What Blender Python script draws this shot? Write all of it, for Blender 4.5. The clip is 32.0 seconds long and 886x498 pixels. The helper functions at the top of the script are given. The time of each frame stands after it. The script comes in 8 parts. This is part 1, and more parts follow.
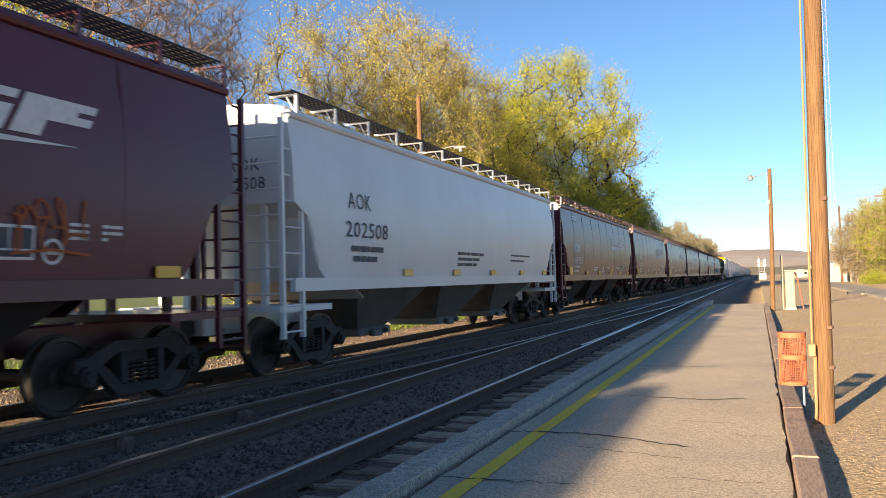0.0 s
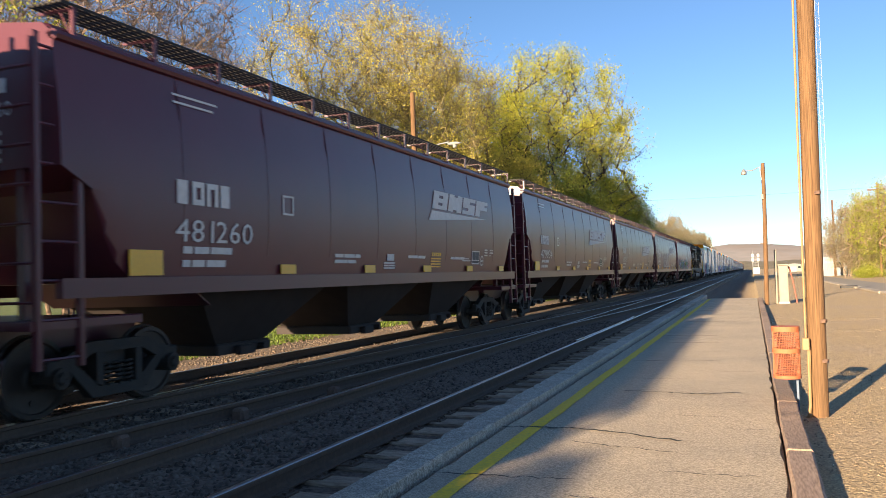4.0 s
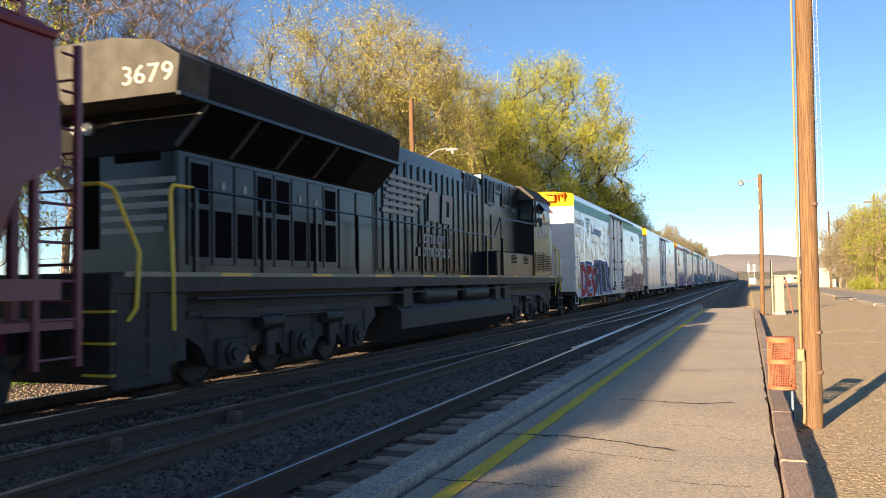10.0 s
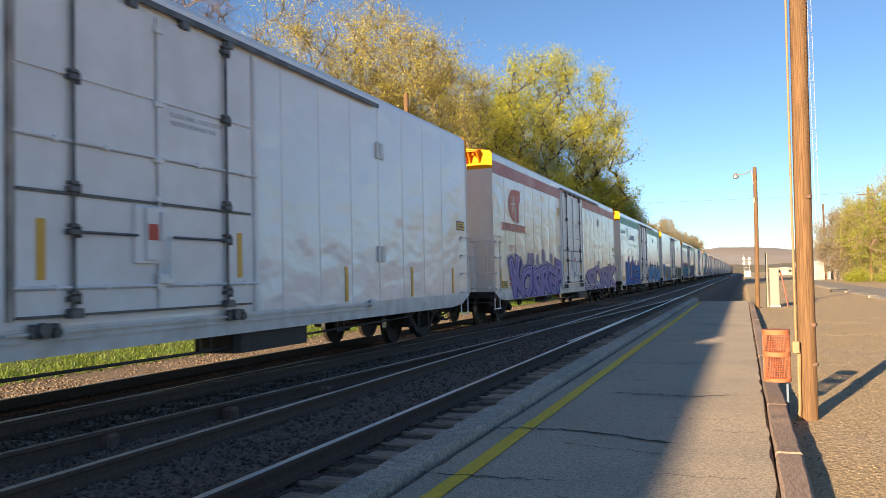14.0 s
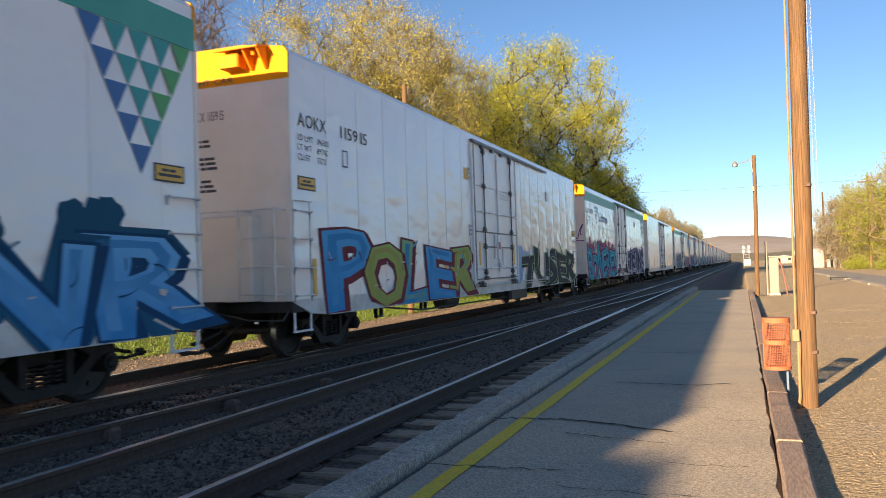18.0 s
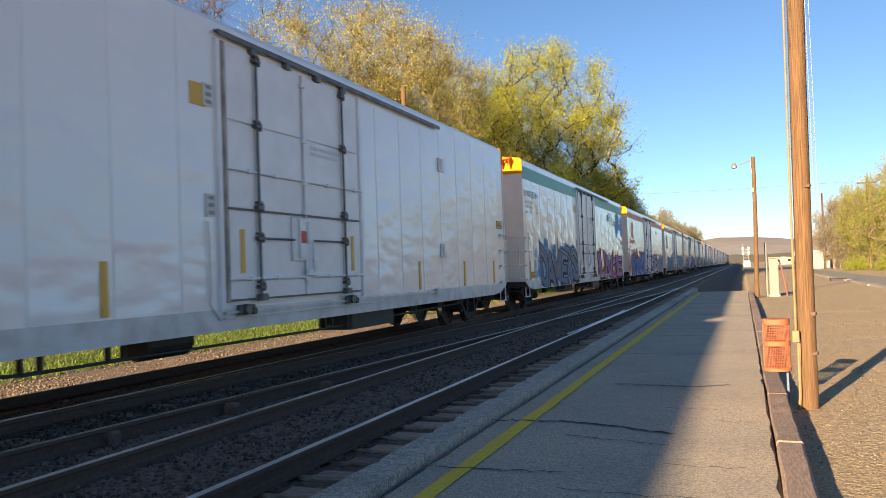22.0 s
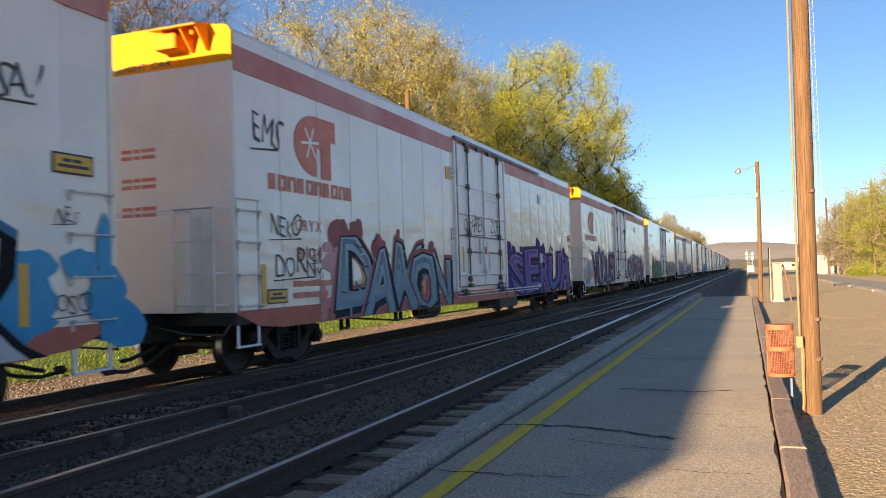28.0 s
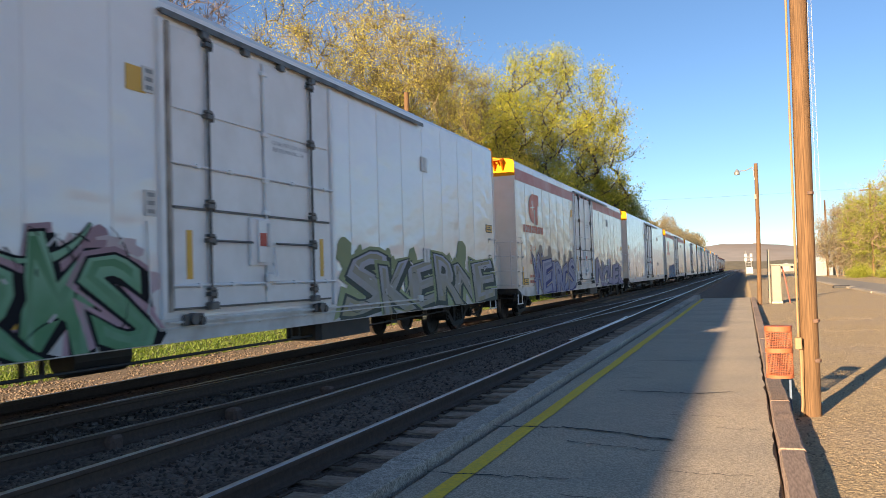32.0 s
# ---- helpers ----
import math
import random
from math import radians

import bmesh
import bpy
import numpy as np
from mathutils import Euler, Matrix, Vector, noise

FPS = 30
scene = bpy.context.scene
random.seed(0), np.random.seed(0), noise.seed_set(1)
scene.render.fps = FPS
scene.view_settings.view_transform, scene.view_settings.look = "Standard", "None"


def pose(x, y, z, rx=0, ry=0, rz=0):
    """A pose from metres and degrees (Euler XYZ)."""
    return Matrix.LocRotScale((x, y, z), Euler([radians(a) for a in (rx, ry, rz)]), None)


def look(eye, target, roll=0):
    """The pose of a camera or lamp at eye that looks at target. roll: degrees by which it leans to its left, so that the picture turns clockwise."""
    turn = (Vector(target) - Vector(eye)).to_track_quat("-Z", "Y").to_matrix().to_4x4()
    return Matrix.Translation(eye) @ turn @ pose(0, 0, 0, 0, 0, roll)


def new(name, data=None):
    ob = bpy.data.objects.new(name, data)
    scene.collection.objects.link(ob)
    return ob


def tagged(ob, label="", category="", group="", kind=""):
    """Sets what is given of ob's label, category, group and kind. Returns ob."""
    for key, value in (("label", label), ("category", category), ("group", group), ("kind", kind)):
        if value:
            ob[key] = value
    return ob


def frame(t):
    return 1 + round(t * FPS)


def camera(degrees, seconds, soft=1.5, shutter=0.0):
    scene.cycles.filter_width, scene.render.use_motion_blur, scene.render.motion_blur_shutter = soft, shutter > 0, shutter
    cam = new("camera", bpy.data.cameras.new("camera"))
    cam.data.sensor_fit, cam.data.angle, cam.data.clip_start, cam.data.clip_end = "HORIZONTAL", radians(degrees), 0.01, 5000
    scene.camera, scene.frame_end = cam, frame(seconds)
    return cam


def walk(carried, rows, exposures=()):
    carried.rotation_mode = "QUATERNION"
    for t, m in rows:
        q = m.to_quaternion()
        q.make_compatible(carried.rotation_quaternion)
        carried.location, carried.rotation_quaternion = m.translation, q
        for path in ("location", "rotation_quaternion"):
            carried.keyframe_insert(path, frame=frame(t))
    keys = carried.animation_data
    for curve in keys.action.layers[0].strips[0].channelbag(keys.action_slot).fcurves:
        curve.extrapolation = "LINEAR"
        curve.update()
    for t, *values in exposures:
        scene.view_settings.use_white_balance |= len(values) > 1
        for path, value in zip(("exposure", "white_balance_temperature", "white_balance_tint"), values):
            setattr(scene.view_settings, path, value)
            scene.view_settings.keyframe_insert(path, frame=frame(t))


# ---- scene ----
FOV = 58.08
EYE = (0.0, 0.0, 1.43)
cam = camera(FOV, 32.0, soft=0.6, shutter=0.12)


def aim(yaw, pitch, roll):
    """Camera pose at the eye: degrees to the left of the track's direction, upward, and roll."""
    a, p = radians(yaw), radians(pitch)
    way = Vector((-math.sin(a) * math.cos(p), math.cos(a) * math.cos(p), math.sin(p)))
    return look(EYE, Vector(EYE) + way, roll)


ROWS = [
    (0, 21.52, 2.32, -1.46), (0.5, 21.47, 2.25, -1.60), (1, 21.40, 2.20, -1.73), (1.5, 21.24, 2.13, -1.77), (2, 21.17, 2.09, -1.77),
    (2.5, 21.20, 2.03, -1.77), (3, 21.17, 1.99, -1.78), (3.5, 21.12, 2.03, -1.80), (5.5, 21.25, 2.03, -1.76), (6, 21.28, 2.07, -1.80),
    (6.5, 21.27, 2.06, -1.84), (7, 21.28, 2.07, -1.81), (7.5, 21.22, 2.09, -1.75), (8, 21.14, 2.09, -1.79), (8.5, 21.10, 2.09, -1.78),
    (9, 21.00, 2.09, -1.72), (9.5, 20.97, 2.25, -1.42), (10, 20.89, 2.46, -0.99), (10.5, 20.98, 2.46, -0.72), (11, 20.97, 2.53, -0.62),
    (11.5, 20.77, 2.49, -0.68), (12, 20.56, 2.28, -0.77), (12.5, 20.46, 2.06, -0.86), (13, 20.35, 2.02, -0.92), (13.5, 20.40, 2.06, -1.15),
    (14, 20.59, 2.07, -1.32), (14.5, 20.65, 2.04, -1.52), (16.5, 20.56, 1.39, -1.79), (17, 20.50, 1.26, -1.86), (17.5, 20.55, 1.33, -1.86),
    (18, 20.58, 1.44, -1.83), (18.5, 20.55, 1.57, -1.87), (19, 20.54, 1.60, -1.92), (19.5, 20.51, 1.58, -1.96), (20, 20.42, 1.52, -1.97),
    (20.5, 20.37, 1.53, -2.01), (21, 20.46, 1.58, -2.03), (21.5, 20.48, 1.58, -1.98), (22, 20.55, 1.60, -2.00), (22.5, 20.66, 1.53, -2.01),
    (23, 20.74, 1.51, -1.99), (23.5, 20.73, 1.53, -1.99), (24, 20.65, 1.50, -2.00), (24.5, 20.59, 1.53, -1.93), (25, 20.59, 1.64, -1.89),
    (25.5, 20.63, 1.71, -1.91), (27.5, 20.75, 1.82, -1.79), (28, 20.78, 1.88, -1.77), (28.5, 20.77, 1.90, -1.78), (29, 20.80, 1.95, -1.81),
    (29.5, 20.77, 1.96, -1.80), (30, 20.65, 1.98, -1.80), (30.5, 20.67, 1.99, -1.76), (31, 20.69, 2.00, -1.77), (31.5, 20.68, 1.98, -1.79),
    (32, 20.70, 2.00, -1.77),
]

walk(cam, [(t, aim(a, b, c)) for t, a, b, c in ROWS], [(0, 1.93, 6200, 10), (10.8, 1.93, 6200, 10), (12, 1.66, 6100, 10), (13, 1.75, 6250, 10), (15, 1.75, 6350, 11), (32, 1.75, 6350, 11)])

# ---- daylight: low evening sun behind the left shoulder ----
SUN_EL, SUN_AZ = 12.2, 195.4
world = bpy.data.worlds.new("evening_sky")
scene.world = world
world.use_nodes = True
wn = world.node_tree.nodes
sky = wn.new("ShaderNodeTexSky")
sky.sky_type = "NISHITA"
sky.sun_disc = False
sky.altitude = 2200
sky.sun_elevation, sky.sun_rotation = radians(SUN_EL), radians(SUN_AZ)
sky.air_density, sky.dust_density, sky.ozone_density = 1.0, 0.0, 2.8
wn["Background"].inputs["Strength"].default_value = 0.052
world.node_tree.links.new(sky.outputs["Color"], wn["Background"].inputs["Color"])
sun = new("sun", bpy.data.lights.new("sun", "SUN"))
sun.data.energy, sun.data.angle, sun.data.color = 5.0, radians(0.53), (1.0, 0.75, 0.46)
h = math.cos(radians(SUN_EL))
sun.matrix_world = look((0, 0, 60), Vector((0, 0, 60)) + Vector((0.2656 * h, 0.9641 * h, -math.sin(radians(SUN_EL)))))

TRACK_NEAR, TRACK_TRAIN = -4.233, -8.205


# ---- materials ----
def mat(name, colour, rough=0.7, metal=0.0, second=None, scale=3.0, amount=0.5, bump=0.0, bump_scale=60.0, spec=0.5,
        rand=0.0, relief=0.02, bump_stretch=None, crisp=None, third=None, third_scale=0.4, third_amount=0.5, stretch=(1, 1, 1), coat=0.0, fleck=None):
    """Principled material: base colour, a second colour by fine noise, a third by coarse noise, relief, and a
    small change from object to object."""
    m = bpy.data.materials.new(name)
    m.use_nodes = True
    nt = m.node_tree
    n, l = nt.nodes, nt.links
    b = n["Principled BSDF"]
    b.inputs["Roughness"].default_value, b.inputs["Metallic"].default_value = rough, metal
    b.inputs["Specular IOR Level"].default_value = spec
    b.inputs["Coat Weight"].default_value = coat
    tc = n.new("ShaderNodeTexCoord")
    mp = n.new("ShaderNodeMapping")
    mp.inputs["Scale"].default_value = stretch
    l.new(tc.outputs["Object"], mp.inputs["Vector"])
    if rand:
        oi = n.new("ShaderNodeObjectInfo")
        sh = n.new("ShaderNodeVectorMath")
        sh.operation = "SCALE"
        sh.inputs[0].default_value, sh.inputs["Scale"].default_value = (37.0, 61.0, 23.0), 1.0
        l.new(oi.outputs["Random"], sh.inputs["Scale"])
        l.new(sh.outputs[0], mp.inputs["Location"])
    c = n.new("ShaderNodeRGB")
    c.outputs[0].default_value = (*colour, 1)
    out = c.outputs[0]

    def blend(out, tint, sc, amt, detail):
        t = n.new("ShaderNodeTexNoise")
        t.inputs["Scale"].default_value, t.inputs["Detail"].default_value = sc, detail
        l.new(mp.outputs[0], t.inputs["Vector"])
        r = n.new("ShaderNodeValToRGB")
        r.color_ramp.elements[0].position, r.color_ramp.elements[1].position = crisp if crisp and detail > 3 else (0.38, 0.66)
        l.new(t.outputs["Fac"], r.inputs[0])
        k = n.new("ShaderNodeMath")
        k.operation = "MULTIPLY"
        k.inputs[1].default_value = amt
        l.new(r.outputs[0], k.inputs[0])
        x = n.new("ShaderNodeMix")
        x.data_type = "RGBA"
        l.new(k.outputs[0], x.inputs[0])
        l.new(out, x.inputs[6])
        x.inputs[7].default_value = (*tint, 1)
        return x.outputs[2]
    if second:
        out = blend(out, second, scale, amount, 6)
    if third:
        out = blend(out, third, third_scale, third_amount, 3)
    if fleck:
        # single chippings of stone, each its own shade
        size, dark, light = fleck
        vo = n.new("ShaderNodeTexVoronoi")
        vo.inputs["Scale"].default_value = size
        l.new(mp.outputs[0], vo.inputs["Vector"])
        sx = n.new("ShaderNodeSeparateXYZ")
        l.new(vo.outputs["Color"], sx.inputs[0])
        k = n.new("ShaderNodeMapRange")
        k.inputs[3].default_value, k.inputs[4].default_value = dark, light
        l.new(sx.outputs[0], k.inputs[0])
        hs = n.new("ShaderNodeHueSaturation")
        l.new(k.outputs[0], hs.inputs["Value"])
        l.new(out, hs.inputs["Color"])
        out = hs.outputs[0]
    if rand:
        o = n.new("ShaderNodeObjectInfo")
        hs = n.new("ShaderNodeHueSaturation")
        k = n.new("ShaderNodeMapRange")
        k.inputs[3].default_value, k.inputs[4].default_value = 1 - rand, 1 + rand
        l.new(o.outputs["Random"], k.inputs[0])
        l.new(k.outputs[0], hs.inputs["Value"])
        l.new(out, hs.inputs["Color"])
        out = hs.outputs[0]
    l.new(out, b.inputs["Base Color"])
    if bump:
        t = n.new("ShaderNodeTexNoise")
        t.inputs["Scale"].default_value, t.inputs["Detail"].default_value = bump_scale, 4
        if bump_stretch:
            bs = n.new("ShaderNodeMapping")
            bs.inputs["Scale"].default_value = bump_stretch
            t.inputs["Detail"].default_value = 1.5
            l.new(mp.outputs[0], bs.inputs["Vector"])
            l.new(bs.outputs[0], t.inputs["Vector"])
        else:
            l.new(mp.outputs[0], t.inputs["Vector"])
        bu = n.new("ShaderNodeBump")
        bu.inputs["Strength"].default_value, bu.inputs["Distance"].default_value = min(1, bump), relief
        l.new(t.outputs["Fac"], bu.inputs["Height"])
        l.new(bu.outputs[0], b.inputs["Normal"])
    return m


def paint(name, colour, rough=0.45):
    return mat(name, colour, rough, second=tuple(c * 0.8 for c in colour), scale=6, amount=0.35)


M = {}
M["asphalt"] = mat("old_asphalt", (0.55, 0.452, 0.33), 0.92, crisp=(0.45, 0.62), second=(0.28, 0.235, 0.19), scale=60, amount=0.4, bump=0.45,
                   bump_scale=130, relief=0.008, third=(0.36, 0.31, 0.25), third_scale=0.7, third_amount=0.5, spec=0.3, fleck=(95, 0.62, 1.25))
M["concrete"] = mat("worn_concrete", (0.56, 0.49, 0.41), 0.92, second=(0.28, 0.235, 0.19), scale=14, amount=0.6, bump=0.7,
                    bump_scale=35, relief=0.03, third=(0.34, 0.3, 0.25), third_scale=1.5, rand=0.15, spec=0.3, fleck=(90, 0.6, 1.3))
M["yellow_line"] = mat("yellow_line_paint", (0.86, 0.58, 0.02), 0.75, second=(0.5, 0.35, 0.07), scale=30, amount=0.5, bump=0.3,
                       bump_scale=120)
M["timber"] = mat("weathered_timber", (0.40, 0.285, 0.215), 0.9, second=(0.17, 0.115, 0.09), scale=9, amount=0.7, bump=0.6,
                  bump_scale=40, stretch=(8, 1, 8), rand=0.2)
M["tie"] = mat("oily_crosstie", (0.43, 0.31, 0.22), 0.92, second=(0.16, 0.11, 0.078), scale=9, amount=0.7, bump=0.7,
               bump_scale=30, stretch=(1, 7, 7), rand=0.35)
M["rail"] = mat("rusty_rail_steel", (0.085, 0.053, 0.037), 0.85, second=(0.14, 0.085, 0.055), scale=20, amount=0.5, bump=0.2)
M["rail_top"] = mat("polished_rail_head", (0.46, 0.46, 0.46), 0.28, 1.0, second=(0.34, 0.32, 0.31), scale=8, amount=0.4)
M["rail_dull"] = mat("dull_rail_head", (0.42, 0.37, 0.33), 0.36, 0.8, second=(0.26, 0.21, 0.18), scale=8, amount=0.5)
M["stone"] = mat("ballast_stone", (0.17, 0.155, 0.145), 0.9, second=(0.09, 0.08, 0.072), scale=25, amount=0.6, bump=0.5,
                 bump_scale=80)
M["pole"] = mat("utility_pole_wood", (0.19, 0.108, 0.054), 0.9, second=(0.07, 0.04, 0.022), scale=16, amount=0.85, bump=0.5,
                bump_scale=40, relief=0.012, stretch=(7, 7, 0.18), rand=0.1, third=(0.13, 0.08, 0.045), third_scale=2.0, third_amount=0.5, spec=0.2)
M["mesh_orange"] = mat("orange_enamel", (0.40, 0.115, 0.052), 0.65, second=(0.34, 0.15, 0.07), scale=15, amount=0.6, rand=0.12, spec=0.25)
M["galv"] = mat("galvanised_steel", (0.28, 0.285, 0.29), 0.55, 0.5, second=(0.2, 0.2, 0.2), scale=20)
M["white_box"] = mat("cream_cabinet_paint", (0.25, 0.23, 0.185), 0.6, second=(0.18, 0.16, 0.13), scale=5, amount=0.4)
M["rust_brace"] = mat("rusty_cast_iron", (0.17, 0.1, 0.07), 0.85, second=(0.08, 0.05, 0.04), scale=25, amount=0.6, bump=0.5)
M["crack"] = mat("dark_crack_fill", (0.03, 0.028, 0.026), 0.95, second=(0.06, 0.055, 0.05), scale=40)


def ground_material():
    """Ballast by the tracks, lit gravel yard, cinders and grass, by their place across the line."""
    m = mat("ground_soil", (0.2, 0.17, 0.14), 0.95)
    nt = m.node_tree
    n, l = nt.nodes, nt.links
    b = n["Principled BSDF"]
    tc = n.new("ShaderNodeTexCoord")
    sep = n.new("ShaderNodeSeparateXYZ")
    l.new(tc.outputs["Object"], sep.inputs[0])

    def noise_fac(sc, det=6, lo=0.35, hi=0.65):
        t = n.new("ShaderNodeTexNoise")
        t.inputs["Scale"].default_value, t.inputs["Detail"].default_value = sc, det
        l.new(tc.outputs["Object"], t.inputs["Vector"])
        r = n.new("ShaderNodeMapRange")
        r.inputs[1].default_value, r.inputs[2].default_value = lo, hi
        l.new(t.outputs["Fac"], r.inputs[0])
        return r.outputs[0]

    def mix(fac, a, c):
        x = n.new("ShaderNodeMix")
        x.data_type = "RGBA"
        if isinstance(fac, float):
            x.inputs[0].default_value = fac
        else:
            l.new(fac, x.inputs[0])
        for i, v in ((6, a), (7, c)):
            if isinstance(v, tuple):
                x.inputs[i].default_value = (*v, 1)
            else:
                l.new(v, x.inputs[i])
        return x.outputs[2]

    def step(lo, hi, wob=0.0):
        r = n.new("ShaderNodeMapRange")
        r.inputs[1].default_value, r.inputs[2].default_value = lo, hi
        if wob:
            t = n.new("ShaderNodeTexNoise")
            t.inputs["Scale"].default_value = 1.3
            l.new(tc.outputs["Object"], t.inputs["Vector"])
            k = n.new("ShaderNodeMath")
            k.operation = "MULTIPLY_ADD"
            k.inputs[1].default_value = wob
            l.new(t.outputs["Fac"], k.inputs[0])
            l.new(sep.outputs["X"], k.inputs[2])
            l.new(k.outputs[0], r.inputs[0])
        else:
            l.new(sep.outputs["X"], r.inputs[0])
        return r.outputs[0]
    stones = mix(noise_fac(22), (0.075, 0.05, 0.036), (0.21, 0.146, 0.108))
    cinders = mix(noise_fac(30), (0.06, 0.042, 0.03), (0.2, 0.145, 0.1))
    grass = mix(noise_fac(3.0), (0.075, 0.115, 0.014), (0.16, 0.18, 0.04))
    yard = mix(noise_fac(55), (0.27, 0.187, 0.095), (0.64, 0.475, 0.265))
    yard = mix(noise_fac(0.35, 4, 0.45, 0.7), yard, mix(noise_fac(8), (0.34, 0.25, 0.155), (0.52, 0.395, 0.26)))
    vo = n.new("ShaderNodeTexVoronoi")
    vo.inputs["Scale"].default_value = 42
    l.new(tc.outputs["Object"], vo.inputs["Vector"])
    sx = n.new("ShaderNodeSeparateXYZ")
    l.new(vo.outputs["Color"], sx.inputs[0])
    yard = mix(sx.outputs[0], mix(0.4, yard, (0.14, 0.10, 0.06)), mix(0.15, yard, (0.75, 0.56, 0.33)))
    left = mix(step(-13.0, -12.6, 0.6), grass, cinders)
    left = mix(step(-11.4, -10.7, 0.5), left, stones)
    out = mix(step(-1.0, 0.1), left, yard)
    l.new(out, b.inputs["Base Color"])
    t = n.new("ShaderNodeTexNoise")
    t.inputs["Scale"].default_value, t.inputs["Detail"].default_value = 26, 8
    l.new(tc.outputs["Object"], t.inputs["Vector"])
    bu = n.new("ShaderNodeBump")
    bu.inputs["Strength"].default_value, bu.inputs["Distance"].default_value = 0.8, 0.035
    l.new(t.outputs["Fac"], bu.inputs["Height"])
    l.new(bu.outputs[0], b.inputs["Normal"])
    return m


M["ground"] = ground_material()


# ---- building helpers ----
def mesh_from(name, verts, faces, material, smooth=False):
    me = bpy.data.meshes.new(name)
    me.from_pydata([tuple(v) for v in verts], [], [tuple(f) for f in faces])
    me.update()
    for m in (material if isinstance(material, (list, tuple)) else [material]):
        me.materials.append(m)
    if smooth:
        me.polygons.foreach_set("use_smooth", [True] * len(me.polygons))
    return me


class Build:
    """Collects verts and faces of simple solids for one mesh."""

    def __init__(self):
        self.v, self.f, self.mi = [], [], []

    def add(self, verts, faces, mi=0):
        k = len(self.v)
        self.v += [tuple(p) for p in verts]
        self.f += [tuple(i + k for i in q) for q in faces]
        self.mi += [mi] * len(faces)
        return self

    def box(self, x0, x1, y0, y1, z0, z1, c=0.0, mi=0):
        """Box, its vertical and top edges cut by c."""
        if c <= 0:
            p = [(x, y, z) for z in (z0, z1) for x, y in ((x0, y0), (x1, y0), (x1, y1), (x0, y1))]
            return self.add(p, [(3, 2, 1, 0), (4, 5, 6, 7), (0, 1, 5, 4), (1, 2, 6, 5), (2, 3, 7, 6), (3, 0, 4, 7)], mi)
        o = [(x0 + c, y0), (x1 - c, y0), (x1, y0 + c), (x1, y1 - c), (x1 - c, y1), (x0 + c, y1), (x0, y1 - c), (x0, y0 + c)]
        i = [(x0 + c, y0 + c), (x1 - c, y0 + c), (x1 - c, y0 + c), (x1 - c, y1 - c), (x1 - c, y1 - c), (x0 + c, y1 - c),
             (x0 + c, y1 - c), (x0 + c, y0 + c)]
        p = [(*q, z0) for q in o] + [(*q, z1 - c) for q in o] + [(*q, z1) for q in i]
        f = [tuple(range(7, -1, -1)), (16, 17, 19, 21)]
        for a in range(8):
            d = (a + 1) % 8
            f += [(a, d, d + 8, a + 8), (a + 8, d + 8, d + 16, a + 16)]
        return self.add(p, f, mi)

    def tube(self, a, b, r0, r1=None, n=8, mi=0, caps=True):
        r1 = r0 if r1 is None else r1
        a, b = Vector(a), Vector(b)
        d = (b - a).normalized()
        u = d.orthogonal().normalized()
        w = d.cross(u)
        ring = [(math.cos(2 * math.pi * i / n), math.sin(2 * math.pi * i / n)) for i in range(n)]
        p = [a + (u * c + w * s) * r0 for c, s in ring] + [b + (u * c + w * s) * r1 for c, s in ring]
        f = [(i, (i + 1) % n, (i + 1) % n + n, i + n) for i in range(n)]
        if caps:
            f += [tuple(range(n - 1, -1, -1)), tuple(range(n, 2 * n))]
        return self.add(p, f, mi)

    def path(self, pts, r, n=6, mi=0):
        for a, b in zip(pts, pts[1:]):
            self.tube(a, b, r, n=n, mi=mi)
        return self

    def loft(self, sections, closed=True, caps=True, mi=0):
        """Skin over equal-length rings of points."""
        n = len(sections[0])
        p = [q for s in sections for q in s]
        f = []
        for k in range(len(sections) - 1):
            for i in range(n if closed else n - 1):
                j = (i + 1) % n
                f.append((k * n + i, k * n + j, (k + 1) * n + j, (k + 1) * n + i))
        if caps:
            f += [tuple(range(n - 1, -1, -1)), tuple(range((len(sections) - 1) * n, len(sections) * n))]
        return self.add(p, f, mi)

    def lathe(self, profile, centre=(0, 0, 0), axis="x", n=20, mi=0):
        """Turned shape: profile of (along, radius) about an axis."""
        cx, cy, cz = centre
        rings = []
        for t, r in profile:
            ring = []
            for i in range(n):
                c, s = math.cos(2 * math.pi * i / n) * r, math.sin(2 * math.pi * i / n) * r
                ring.append((cx + t, cy + c, cz + s) if axis == "x" else (cx + c, cy + s, cz + t) if axis == "z" else
                            (cx + s, cy + t, cz + c))
            rings.append(ring)
        return self.loft(rings, mi=mi)

    def mesh(self, name, material, smooth=False):
        me = mesh_from(name, self.v, self.f, material, smooth)
        if any(self.mi):
            me.polygons.foreach_set("material_index", self.mi)
        bm = bmesh.new()
        bm.from_mesh(me)
        bmesh.ops.recalc_face_normals(bm, faces=bm.faces)
        bm.to_mesh(me)
        bm.free()
        if smooth:
            me.set_sharp_from_angle(angle=radians(32))
        return me


def put(name, build, material, label="", category="", group="", kind="", at=None, smooth=False):
    ob = new(name, build.mesh(name, material, smooth))
    if at is not None:
        ob.matrix_basis = at
    return tagged(ob, label, category, group, kind)


def part(name, data, material, parent, label="", smooth=False):
    ob = new(name, data.mesh(name, material, smooth) if isinstance(data, Build) else data)
    ob.parent = parent
    return tagged(ob, label)


def empty(name, m, label, category, group="", kind=""):
    ob = new(name)
    ob.empty_display_size = 0.2
    ob.matrix_basis = m
    return tagged(ob, label, category, group, kind)


